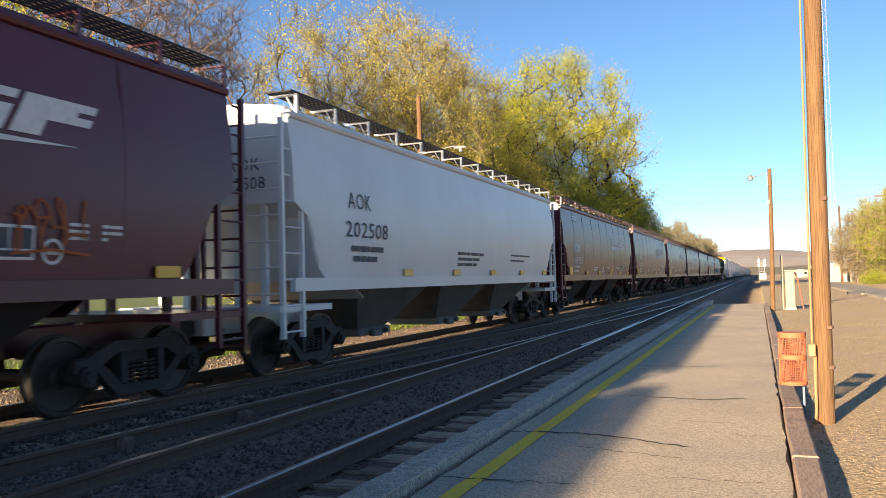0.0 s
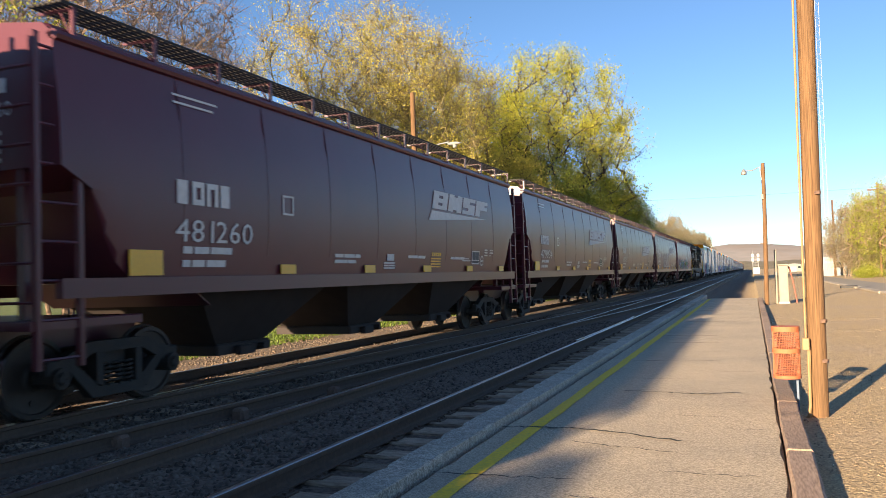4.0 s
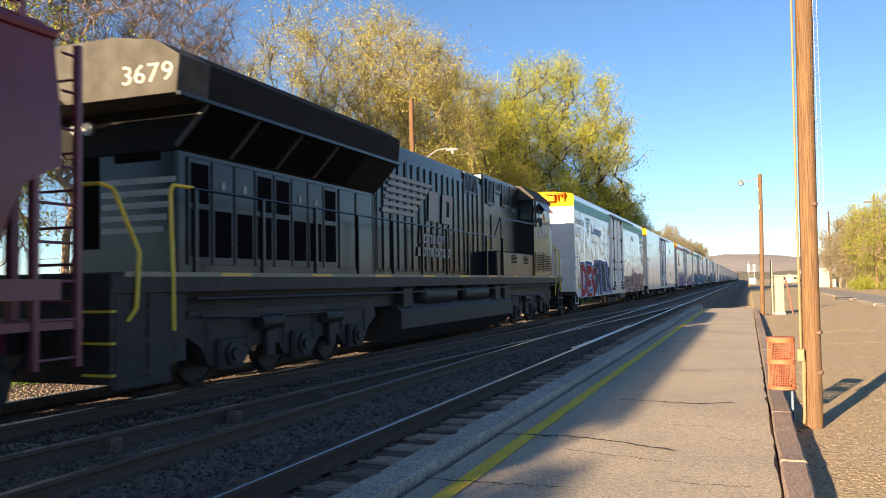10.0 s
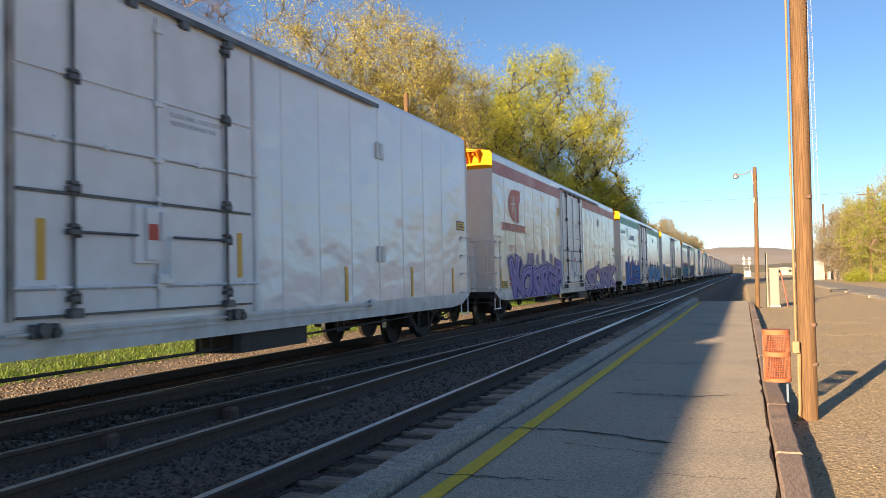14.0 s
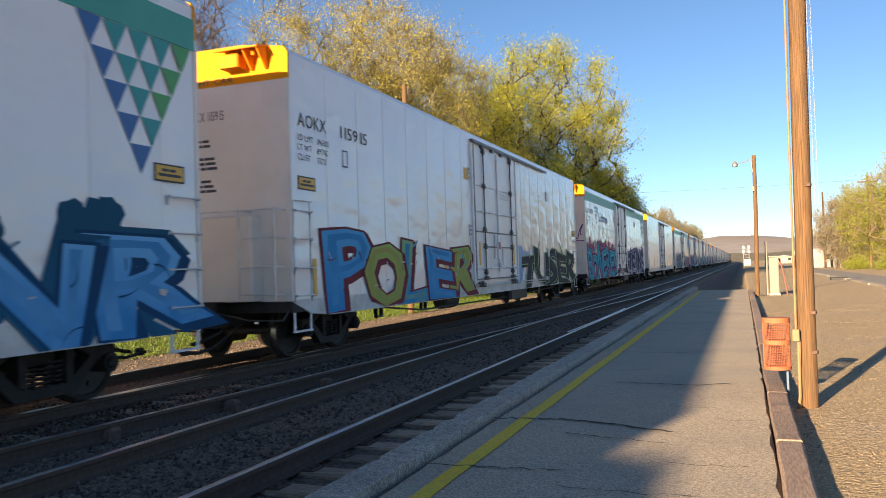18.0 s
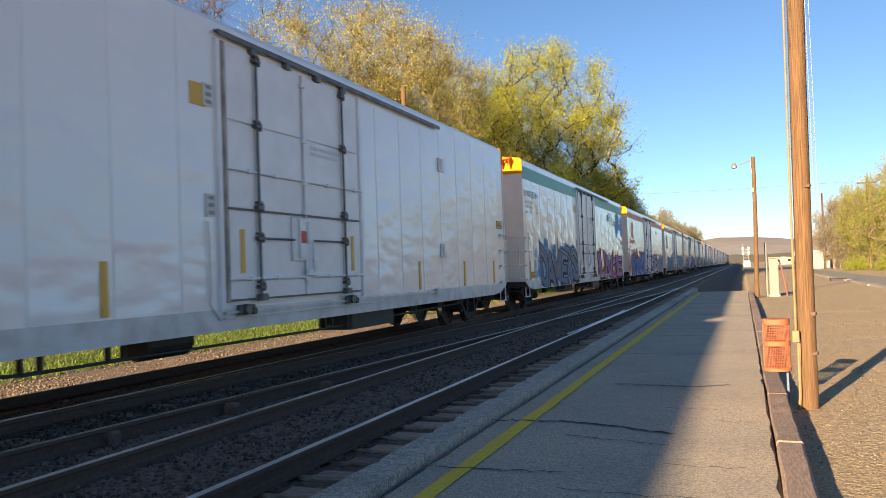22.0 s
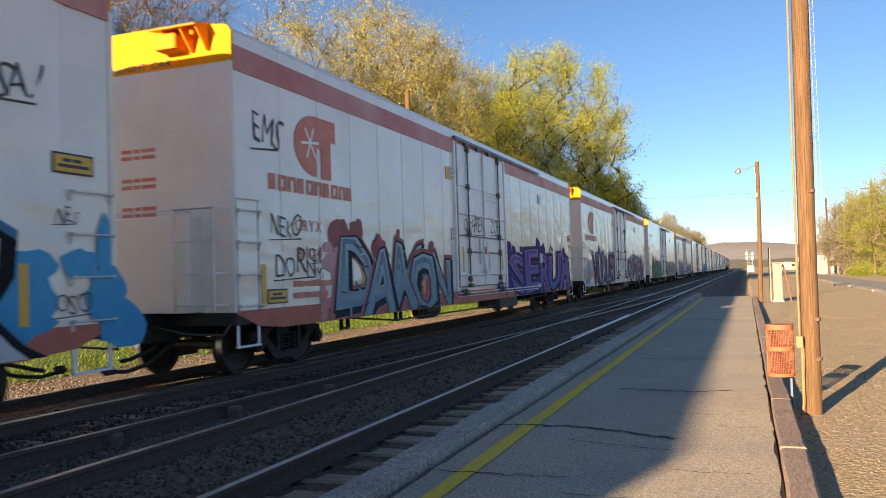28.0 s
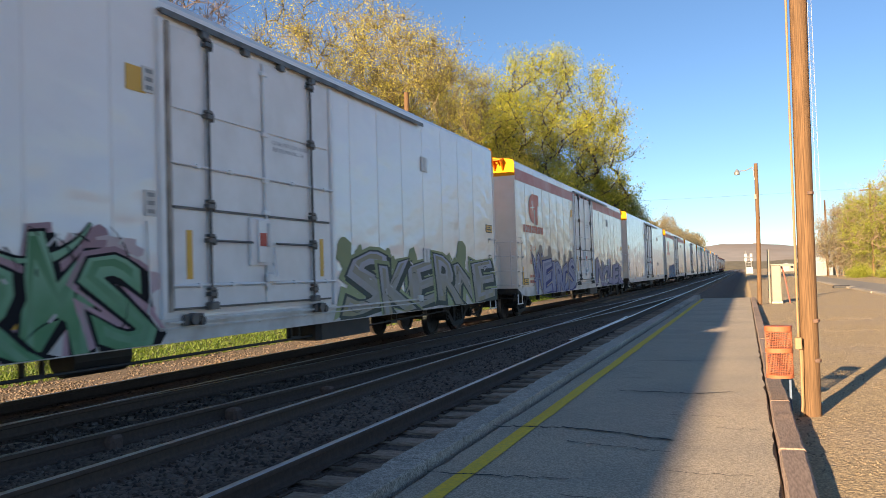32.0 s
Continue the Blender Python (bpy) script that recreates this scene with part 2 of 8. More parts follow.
# ---- ground ----
def build_ground():
    prof = [(-3000, 2.0), (-400, 0.5), (-60, 0.2), (-26, -0.15), (-18, -0.32), (-13.4, -0.36), (-12.2, -0.36), (-11.0, -0.3), (-10.0, -0.215),
            (-9.6, -0.165), (-7.6, -0.16), (-7.2, -0.2), (-6.7, -0.185), (-5.3, -0.18), (-4.8, -0.165), (-3.75, -0.165), (-3.5, -0.2), (-3.38, -0.215), (-2.75, -0.22), (-2.5, -0.4), (-2.0, -0.4), (0.1, -0.4), (0.2, -0.14), (0.3, -0.135), (1.0, -0.13), (2.0, -0.13), (4, -0.13),
            (8, -0.13), (16, -0.13), (60, -0.1), (400, 1.0), (3000, 3.0)]
    ys = [-300, -60, -20] + [0.5 * k for k in range(-10, 90)] + [45 + 2.5 * k for k in range(30)] + [125, 160, 220, 300, 450, 800, 1500, 3500]
    v, f = [], []
    n = len(prof)
    for y in ys:
        for x, z in prof:
            w = 0.02 if 0.25 < x < 20 else 0.03 if -13 < x < -10.5 else 0.012 if -10.5 < x < -2.8 else 0.0
            v.append((x, y, z + w * noise.noise(Vector((x * 1.7, y * 1.7, 3.1)))))
    for a in range(len(ys) - 1):
        for i in range(n - 1):
            f.append((a * n + i, a * n + i + 1, (a + 1) * n + i + 1, (a + 1) * n + i))
    ob = new("ground", mesh_from("ground", v, f, M["ground"], True))
    tagged(ob, "gravel yard, dark ballast and grass beside the tracks", "ground", kind="structure")


build_ground()


# ---- tracks ----
RAIL = [(-0.07, -0.172), (0.07, -0.172), (0.07, -0.16), (0.02, -0.145), (0.0095, -0.12), (0.0095, -0.055), (0.036, -0.042), (0.038, -0.013), (0.034, -0.006),
        (0.022, -0.0015), (0.0, 0.0), (-0.022, -0.0015), (-0.034, -0.006), (-0.038, -0.013), (-0.036, -0.042), (-0.0095, -0.055), (-0.0095, -0.12), (-0.02, -0.145), (-0.07, -0.16)]


def rail(name, pts, parent, dz=0.0, worn=True):
    b = Build()
    secs = []
    for x, y in pts:
        secs.append([(x + u, y, w + dz) for u, w in RAIL])
    b.loft(secs)
    n = len(RAIL)
    for k in range(len(pts) - 1):
        for q in (8, 9, 10, 11):
            b.mi[k * n + q] = 1
    return part(name, b, [M["rail"], M["rail_top"] if worn else M["rail_dull"]], parent)


def xover(y):
    """Plan line of the crossover's rail that leaves the near track."""
    keys = [(-40, -8.3), (0, -6.45), (6, -6.05), (11, -5.7), (16, -5.36), (23.4, -4.87), (31.4, -4.33), (40, -3.86), (49, -3.52), (60, -3.5)]
    for (a, p), (b, q) in zip(keys, keys[1:]):
        if y <= b:
            return p + (q - p) * (y - a) / (b - a)
    return -3.5


def build_tracks():
    rng = random.Random(4)
    tie_meshes = []
    for k in range(6):
        b = Build()
        b.box(-1.3, 1.3, -0.115, 0.115, -0.36, -0.178, 0.015)
        me = b.mesh("tie", M["tie"])
        for vv in me.vertices:
            vv.co += Vector((rng.uniform(-.03, .03), rng.uniform(-.012, .012), rng.uniform(-.006, .004)))
        tie_meshes.append(me)
    for nm, cx, lab in (("track_near", TRACK_NEAR, "railway track with shiny rails on dark wooden ties beside the platform"),
                        ("track_far", TRACK_TRAIN, "railway track that carries the freight train")):
        t = empty(nm, pose(cx, 0, 0), lab, "railway track", kind="structure")
        for s in (-0.7525, 0.7525):
            rail("rail", [(s, y) for y in (-60, 0, 30, 60, 120, 300, 900)], t)
        for k in range(110):
            y = -1 + 0.52 * k
            o = new("tie", tie_meshes[rng.randrange(6)])
            o.parent = t
            o.matrix_basis = pose(rng.uniform(-.05, .05), y + rng.uniform(-.03, .03), rng.uniform(-.006, .004), 0, 0, rng.uniform(-1.2, 1.2))
            for s in (-0.7525, 0.7525):
                if k < 44:
                    pl = new("tie_plate", plate_mesh)
                    pl.parent = o
                    pl.matrix_basis = pose(s, 0, 0)
        b = Build()
        for k in range(110, 560):
            y = -1 + 0.52 * k
            b.box(-1.3, 1.3, y - 0.115, y + 0.115, -0.3, -0.178)
        tagged(part("far_ties", b, M["tie"], t), kind="stuff")
    t = empty("crossover_track", pose(0, 0, 0), "crossover rails that lead from the near track to the far one", "railway track", kind="structure")
    ys = [-40 + 2.0 * k for k in range(46)]
    rail("rail", [(xover(y), y) for y in ys if y < 50], t, -0.004, False)
    rail("rail", [(xover(y) - 1.505, y) for y in ys if -10 < y < 50], t, -0.004, False)
    for x, y in ((-5.98, 6.35), (-5.74, 8.05), (-5.5, 9.9), (-6.2, 4.9)):
        o = part("rail_brace", Build().box(-0.11, 0.05, -0.09, 0.09, -0.19, -0.05, 0.03), M["rust_brace"], t, "rusty rail brace")
        o.matrix_basis = pose(x, y, 0, 0, 0, 4)
    rail("guard_rail", [(-3.6, 17.0), (-3.57, 18.0), (-3.555, 22.0), (-3.57, 25.0), (-3.6, 26)], t, -0.002)


pb = Build()
pb.box(-0.16, 0.16, -0.09, 0.09, -0.18, -0.166)
for sx in (-0.12, 0.12):
    for sy in (-0.05, 0.05):
        pb.box(sx - 0.015, sx + 0.015, sy - 0.015, sy + 0.015, -0.17, -0.145)
plate_mesh = pb.mesh("tie_plate", M["rail"])
build_tracks()


# ---- platform ----
def build_platform():
    rng = random.Random(11)
    p = empty("platform", pose(0, 0, 0), "low asphalt station platform with a worn yellow safety line", "platform", kind="structure")
    v, f = [], []
    xs = [-2.32, -1.9, -1.4, -0.9, -0.4, 0.0, 0.17]
    ys = [-8 + 0.24 * k for k in range(204)]
    for y in ys:
        for i, x in enumerate(xs):
            z = 0.006 * noise.noise(Vector((x, y * 0.6, 0)))
            if i == 0:
                z -= 0.03
            e = 0.0
            if i == len(xs) - 1:
                e = -0.018 + 0.03 * noise.noise(Vector((y * 2.3, 7, 0))) + 0.02 * noise.noise(Vector((y * 9, 2, 0)))
            if i == 0:
                e = 0.055 + 0.035 * noise.noise(Vector((y * 3.1, 4, 0)))
            v.append((x + e, y, z))
    n = len(xs)
    for a in range(len(ys) - 1):
        for i in range(n - 1):
            f.append((a * n + i, a * n + i + 1, (a + 1) * n + i + 1, (a + 1) * n + i))
    k = len(v)
    v += [(-2.32, ys[0], -0.4), (0.17, ys[0], -0.4), (-2.32, ys[-1], -0.4), (0.17, ys[-1], -0.4)]
    m = (len(ys) - 1) * n
    f += [tuple(range(m + n - 1, m - 1, -1)) + (k + 2, k + 3), tuple(a * n for a in range(len(ys))) + (k + 2, k),
          tuple(a * n + n - 1 for a in range(len(ys) - 1, -1, -1)) + (k + 1, k + 3)]
    pm = mesh_from("paving", v, f, M["asphalt"], True)
    pm.set_sharp_from_angle(angle=radians(35))
    part("paving", pm, None, p)
    b = Build()
    pts = [-8 + 0.4 * q for q in range(128)]
    lv, lf = [], []
    for y in [q for q in pts if q < 42.6 - 2.9]:
        a = -2.015 + rng.uniform(-.005, .005)
        for x in (a, a + 0.135 + rng.uniform(-.006, .006)):
            lv.append((x, y, 0.007 + 0.006 * noise.noise(Vector((x, y * 0.6, 0)))))
    for q in range(len(lv) // 2 - 1):
        lf.append((2 * q, 2 * q + 1, 2 * q + 3, 2 * q + 2))
    part("safety_line", mesh_from("safety_line", lv, lf, M["yellow_line"]), None, p, "worn yellow painted line")

    def crack(pts, w):
        vv, ff = [], []
        fine = []
        for (x0, y0), (x1, y1) in zip(pts, pts[1:]):
            for q in range(8):
                u = q / 8
                fine.append((x0 + (x1 - x0) * u, y0 + (y1 - y0) * u + rng.uniform(-.03, .03)))
        fine.append(pts[-1])
        for q, (x, y) in enumerate(fine):
            ww = w * rng.uniform(0.35, 1.2) * (0.3 if q in (0, len(fine) - 1) else 1)
            z = 0.0085 + 0.006 * noise.noise(Vector((x, y * 0.6, 0)))
            vv += [(x, y - ww, z), (x, y + ww, z)]
        for q in range(len(fine) - 1):
            ff.append((2 * q, 2 * q + 2, 2 * q + 3, 2 * q + 1))
        part("crack", mesh_from("crack", vv, ff, M["crack"]), None, p)
    crack([(-2.3, 7.25), (-1.9, 7.3), (-1.55, 7.33), (-1.0, 7.12), (-0.6, 6.95)], 0.022)
    crack([(-1.5, 9.72), (-1.0, 9.68), (-0.6, 9.6), (-0.18, 9.78)], 0.02)
    crack([(-1.5, 6.75), (-1.1, 6.62), (-0.6, 6.5)], 0.01)
    crack([(-1.9, 13.1), (-1.2, 13.0), (-0.5, 13.1)], 0.015)
    crack([(-1.9, 16.4), (-1.3, 16.3), (-0.6, 16.35)], 0.02)
    crack([(-1.9, 18.1), (-1.3, 18.0), (-0.7, 18.1)], 0.02)
    crack([(-1.9, 23), (-1.0, 22.8), (-0.1, 22.9)], 0.02)
    crack([(-1.9, 29), (-1.0, 28.8), (-0.1, 28.9)], 0.02)
    crack([(-2.28, 5.5), (-1.7, 5.45), (-1.2, 5.5)], 0.012)
    for x0, y0, ln in ((-1.2, 5.1, 0.9), (-0.7, 5.9, 0.7), (-1.35, 4.75, 0.5), (-0.8, 8.2, 0.6), (-1.6, 10.9, 0.8), (-0.9, 11.8, 0.9), (-1.7, 14.6, 1.2), (-0.3, 7.6, 0.35)):
        crack([(x0, y0), (x0 + ln * 0.5, y0 - 0.05), (x0 + ln, y0 - 0.02)], 0.006)
    # concrete edge, piece by piece
    y = -8.0
    while y < 43:
        ln = rng.choice([2.4, 2.9, 3.1])
        kb = Build()
        q = 22
        secs = []
        for s in range(q + 1):
            yy = y + 0.006 + (ln - 0.012) * s / q
            c = 0.008 + 0.014 * abs(noise.noise(Vector((yy * 3, 1, 5)))) + (rng.uniform(0.02, 0.05) if rng.random() < 0.14 else 0)
            c2 = 0.006 + (0.015 if rng.random() < 0.15 else 0)
            secs.append([(-2.62, yy, -0.4), (-2.62, yy, 0.04 - c), (-2.62 + c, yy, 0.04), (-2.335 - c2, yy, 0.04), (-2.335, yy, 0.04 - c2), (-2.335, yy, -0.4)])
        kb.loft(secs)
        part("edge_stone", kb, M["concrete"], p)
        y += ln
    # timber edging
    y = -6.0
    while y < 40:
        ln = rng.choice([2.4, 2.6, 2.7])
        tb = Build()
        secs = []
        for s in range(9):
            yy = y + 0.01 + (ln - 0.02) * s / 8
            c = 0.012 + 0.012 * rng.random()
            w = 0.008 * rng.uniform(-1, 1)
            zt = 0.03 + 0.006 * rng.uniform(-1, 1)
            secs.append([(0.18 + w, yy, -0.25), (0.18 + w, yy, zt - c), (0.18 + c + w, yy, zt), (0.375 - c + w, yy, zt), (0.375 + w, yy, zt - c), (0.375 + w, yy, -0.25)])
        tb.loft(secs)
        o = part("timber", tb, M["timber"], p)
        y += ln


build_platform()

# ---- the train's way ----
def travelled(t):
    """Metres that the train has rolled since the start: an even pace with slight surges."""
    base = 14.9 * t if t < 6 else 89.4 + 15.22 * (t - 6)
    return base - float(np.interp(t, [r[0] for r in SURGE], [r[1] for r in SURGE]))


SURGE = [(0, 0.11), (1, 0.12), (2, -0.26), (3, 0.86), (6, 0.36), (7, 0.5), (8, 0.55), (9, 0.38), (10, 0.13), (11, 0.0), (12, 0.15), (13, 0.08), (14, 0.1),
         (17, 0.03), (18, 0.03), (19, -0.12), (20, 0.0), (21, -0.14), (22, -0.03), (23, -0.02), (24, 0.0), (25, 0.12), (28, 0.24), (29, 0.28), (30, 0.38),
         (31, 0.42), (32, 0.55)]


TRAIN = []      # each car with its place along the line at the start
WHEELS = []     # wheelsets near enough to see turning
MESH = {}


def shared(key, make, material, smooth=False):
    """Mesh data built once under a key."""
    if key not in MESH:
        MESH[key] = make().mesh(key, material, smooth)
    return MESH[key]


def piece(name, me, parent, m=None, label=""):
    ob = new(name, me)
    ob.parent = parent
    if m is not None:
        ob.matrix_basis = m
    return tagged(ob, label)


def slab(b, poly, x0, x1, mi=0):
    """Flat plate with the outline poly in (y, z), between x0 and x1."""
    n = len(poly)
    b.add([(x0, y, z) for y, z in poly] + [(x1, y, z) for y, z in poly],
          [tuple(range(n - 1, -1, -1)), tuple(range(n, 2 * n))] + [(i, (i + 1) % n, (i + 1) % n + n, i + n) for i in range(n)], mi)
    return b


M["steel_black"] = mat("sooty_black_steel", (0.016, 0.014, 0.013), 0.75, second=(0.035, 0.027, 0.022), scale=6, amount=0.6, bump=0.25, bump_scale=40)
M["wheel"] = mat("wheel_steel", (0.045, 0.035, 0.03), 0.6, 0.3, second=(0.025, 0.02, 0.018), scale=9, amount=0.6)
M["tread"] = mat("bright_wheel_tread", (0.5, 0.49, 0.48), 0.3, 1.0)
M["reefer_white"] = mat("white_reefer_paint", (0.86, 0.86, 0.87), 0.18, second=(0.80, 0.80, 0.80), scale=1.3, amount=0.35, bump=0.8, bump_scale=1.3, relief=0.055, spec=0.8, bump_stretch=(1, 1.0, 2.0),
                        third=(0.76, 0.75, 0.73), third_scale=0.35, third_amount=0.3, rand=0.03)
M["cream_white"] = mat("cream_reefer_paint", (0.86, 0.82, 0.76), 0.22, second=(0.76, 0.71, 0.64), scale=1.4, amount=0.45, bump=0.8, bump_scale=1.3, relief=0.055, spec=0.8, bump_stretch=(1, 1.0, 2.0),
                       third=(0.64, 0.58, 0.5), third_scale=0.5, third_amount=0.35, rand=0.03)
M["door_white"] = mat("door_white_paint", (0.82, 0.82, 0.83), 0.35, second=(0.66, 0.655, 0.64), scale=2, amount=0.5, bump=0.1, bump_scale=3, rand=0.02)
M["end_paint"] = mat("dusty_end_paint", (0.80, 0.76, 0.70), 0.5, second=(0.70, 0.65, 0.58), scale=2.2, amount=0.5, rand=0.04)
M["sill_white"] = mat("dusty_white_sill", (0.7, 0.7, 0.69), 0.45, second=(0.42, 0.38, 0.34), scale=3, amount=0.55)
M["sill_red"] = mat("faded_red_sill", (0.5, 0.13, 0.085), 0.55, second=(0.34, 0.1, 0.07), scale=3, amount=0.55)
M["yellow_cap"] = mat("yellow_end_paint", (0.82, 0.33, 0.004), 0.7, second=(0.76, 0.29, 0.005), scale=4, amount=0.3, spec=0.15)
M["orange_cap"] = mat("orange_bracket_paint", (0.72, 0.24, 0.005), 0.65, second=(0.6, 0.18, 0.006), scale=6, amount=0.4, spec=0.2)
M["reflector"] = mat("yellow_reflector", (0.75, 0.42, 0.03), 0.4, second=(0.6, 0.33, 0.04), scale=20, amount=0.3)
M["lettering"] = mat("dark_stencil_paint", (0.05, 0.055, 0.065), 0.6)
M["faint_lettering"] = mat("faded_stencil_paint", (0.36, 0.37, 0.4), 0.6)
M["grimy_post"] = mat("weathered_door_post", (0.42, 0.38, 0.33), 0.6, second=(0.12, 0.1, 0.085), scale=3, amount=0.7)
M["white_lettering"] = mat("white_stencil_paint", (0.62, 0.61, 0.6), 0.6, second=(0.45, 0.43, 0.42), scale=12, amount=0.5)
M["red_logo"] = mat("faded_red_logo_paint", (0.60, 0.17, 0.11), 0.55, second=(0.66, 0.36, 0.28), scale=2.5, amount=0.35)
M["red_stripe"] = mat("faded_red_stripe", (0.47, 0.13, 0.11), 0.5, second=(0.58, 0.36, 0.33), scale=0.9, amount=0.6)
M["teal"] = mat("teal_stripe_paint", (0.05, 0.33, 0.27), 0.45, second=(0.08, 0.4, 0.33), scale=2, amount=0.4)
M["logo_blue"] = mat("blue_logo_paint", (0.03, 0.13, 0.36), 0.45)
M["logo_teal"] = mat("teal_logo_paint", (0.03, 0.3, 0.3), 0.45)
M["logo_green"] = mat("green_logo_paint", (0.08, 0.35, 0.1), 0.45)
M["plate_yellow"] = mat("yellow_notice_plate", (0.7, 0.42, 0.06), 0.5)
M["tank_black"] = mat("black_underframe", (0.02, 0.02, 0.021), 0.6, second=(0.05, 0.04, 0.035), scale=5, amount=0.5)


def truck_wheelset():
    b = Build()
    b.tube((-0.9, 0, 0), (0.9, 0, 0), 0.075, n=12)
    for s in (-1, 1):
        prof = [(0.685, 0.12), (0.70, 0.16), (0.715, 0.38), (0.68, 0.40), (0.675, 0.485), (0.70, 0.482), (0.71, 0.457), (0.81, 0.45), (0.815, 0.40),
                (0.79, 0.385), (0.775, 0.15), (0.80, 0.11)]
        prof = [(s * t, r) for t, r in prof]
        k = len(b.f)
        b.lathe(prof, (0, 0, 0), "x", 28)
        for q in range(6 * 28, 7 * 28):
            b.mi[k + q] = 1
        # balance holes on the web, so that the turning shows
        for a in range(2):
            c, d = math.cos(a * 2.4) * 0.27, math.sin(a * 2.4) * 0.27
            b.tube((s * 0.775, c, d), (s * 0.80, c, d), 0.035, n=8)
    return b


def truck_frame():
    b = Build()
    x0, x1 = 1.0, 1.14
    slab(b, [(-0.95, 0.62), (-0.45, 0.82), (0.45, 0.82), (0.95, 0.62), (0.95, 0.52), (0.72, 0.52), (0.40, 0.69), (-0.40, 0.69), (-0.72, 0.52), (-0.95, 0.52)], x0, x1)
    slab(b, [(-0.78, 0.56), (-0.62, 0.56), (-0.30, 0.30), (0.30, 0.30), (0.62, 0.56), (0.78, 0.56), (0.40, 0.18), (-0.40, 0.18)], x0, x1)
    for s in (-1, 1):
        slab(b, [(s * 0.26, 0.30), (s * 0.36, 0.34), (s * 0.36, 0.70), (s * 0.26, 0.70)], x0 - 0.02, x1 + 0.02)
        b.box(x0, x1, s * 0.89 - 0.15, s * 0.89 + 0.15, 0.50, 0.66, 0.02)
        b.tube((x0 - 0.1, s * 0.89, 0.457), (x1 + 0.06, s * 0.89, 0.457), 0.115, n=16)
        b.tube((x1 + 0.06, s * 0.89, 0.457), (x1 + 0.09, s * 0.89, 0.457), 0.075, n=12)
        for a in range(3):
            c, d = math.cos(a * 2.09) * 0.05, math.sin(a * 2.09) * 0.05
            b.tube((x1 + 0.09, s * 0.89 + c, 0.457 + d), (x1 + 0.105, s * 0.89 + c, 0.457 + d), 0.016, n=6)
    return b


def spring():
    b = Build()
    pts = [(0.075 * math.cos(a * 0.8), 0.075 * math.sin(a * 0.8), 0.30 + 0.26 * a / 40) for a in range(41)]
    b.path(pts, 0.018, n=5)
    return b


def bolster():
    b = Build()
    b.box(-1.05, 1.05, -0.22, 0.22, 0.56, 0.72, 0.03)
    b.tube((0, 0, 0.72), (0, 0, 0.85), 0.22, n=16)
    b.path([(-0.9, 0.45, 0.42), (0.9, 0.45, 0.42)], 0.05)
    b.path([(-0.9, -0.45, 0.42), (0.9, -0.45, 0.42)], 0.05)
    return b


def add_truck(car, y, turning):
    t = piece("truck", shared("truck_bolster", bolster, M["steel_black"]), car, pose(0, y, 0), "cast steel truck")
    piece("side_frame", shared("truck_side_frame", truck_frame, M["steel_black"]), t)
    piece("side_frame", shared("truck_side_frame", truck_frame, M["steel_black"]), t, pose(0, 0, 0, 0, 0, 180))
    for k in (-0.17, 0, 0.17):
        piece("spring", shared("truck_spring", spring, M["steel_black"]), t, pose(1.07, k, 0))
    for s in (-0.89, 0.89):
        w = piece("wheelset", shared("truck_wheelset", truck_wheelset, [M["wheel"], M["tread"]], False), t, pose(0, s, 0.457))
        if turning:
            WHEELS.append((w, s, turning))


def coupler():
    b = Build()
    b.box(-0.09, 0.09, -0.72, 0.5, 0.72, 0.92, 0.02)
    b.box(-0.16, 0.16, -0.74, -0.42, 0.68, 0.98, 0.05)
    b.path([(0.28, 0.1, 0.75), (0.34, -0.2, 0.52), (0.22, -0.55, 0.4), (0.1, -0.6, 0.38)], 0.028)
    return b


# ---- lettering ----
GLYPH = {}


def glyph(ch, offset=0.0):
    """Flat outline of a character of the built-in font, one unit high: points, faces, width."""
    key = (ch, offset)
    if key not in GLYPH:
        cu = bpy.data.curves.new("glyph", "FONT")
        cu.body, cu.size, cu.offset, cu.resolution_u = ch, 1.0, offset, 2
        ob = bpy.data.objects.new("glyph", cu)
        scene.collection.objects.link(ob)
        dg = bpy.context.evaluated_depsgraph_get()
        me = bpy.data.meshes.new_from_object(ob.evaluated_get(dg))
        v = [tuple(p.co) for p in me.vertices]
        f = [tuple(p.vertices) for p in me.polygons]
        bpy.data.objects.remove(ob)
        bpy.data.meshes.remove(me)
        if offset == 0.0:
            w = max([p[0] for p in v] + [0.25]) + 0.06
        else:
            w = glyph(ch, 0.0)[2]
        GLYPH[key] = (v, f, w)
    return GLYPH[key]


def text_build(b, text, y, z, size, x=1.6, width=None, offset=0.0, mi=0, end=False, gap=0.0):
    """Text on the near side (or, with end, on the leading end): starts at y, baseline z, capital height size."""
    if not text:
        return b
    s = size / 0.70
    total = sum(glyph(c)[2] + gap if c != " " else 0.32 for c in text)
    k = 1.0 if width is None else width / (total * s)
    u = 0.0
    for c in text:
        if c == " ":
            u += 0.32
            continue
        v, f, w = glyph(c, offset)
        if end:
            b.add([(y + (u + p[0]) * s * k, -0.012, z + p[1] * s) for p in v], f, mi)
        else:
            b.add([(x, y + (u + p[0]) * s * k, z + p[1] * s) for p in v], f, mi)
        u += w + gap
    return b


def bars(b, y, z, widths, h, x=1.6, gap=0.4, end=False):
    """Unreadable small writing: plain bars."""
    for w in widths:
        if end:
            b.add([(y, -0.012, z), (y + w, -0.012, z), (y + w, -0.012, z + h), (y, -0.012, z + h)], [(0, 1, 2, 3)])
        else:
            b.add([(x, y, z), (x, y + w, z), (x, y + w, z + h), (x, y, z + h)], [(0, 1, 2, 3)])
        y += w + h * gap
    return b


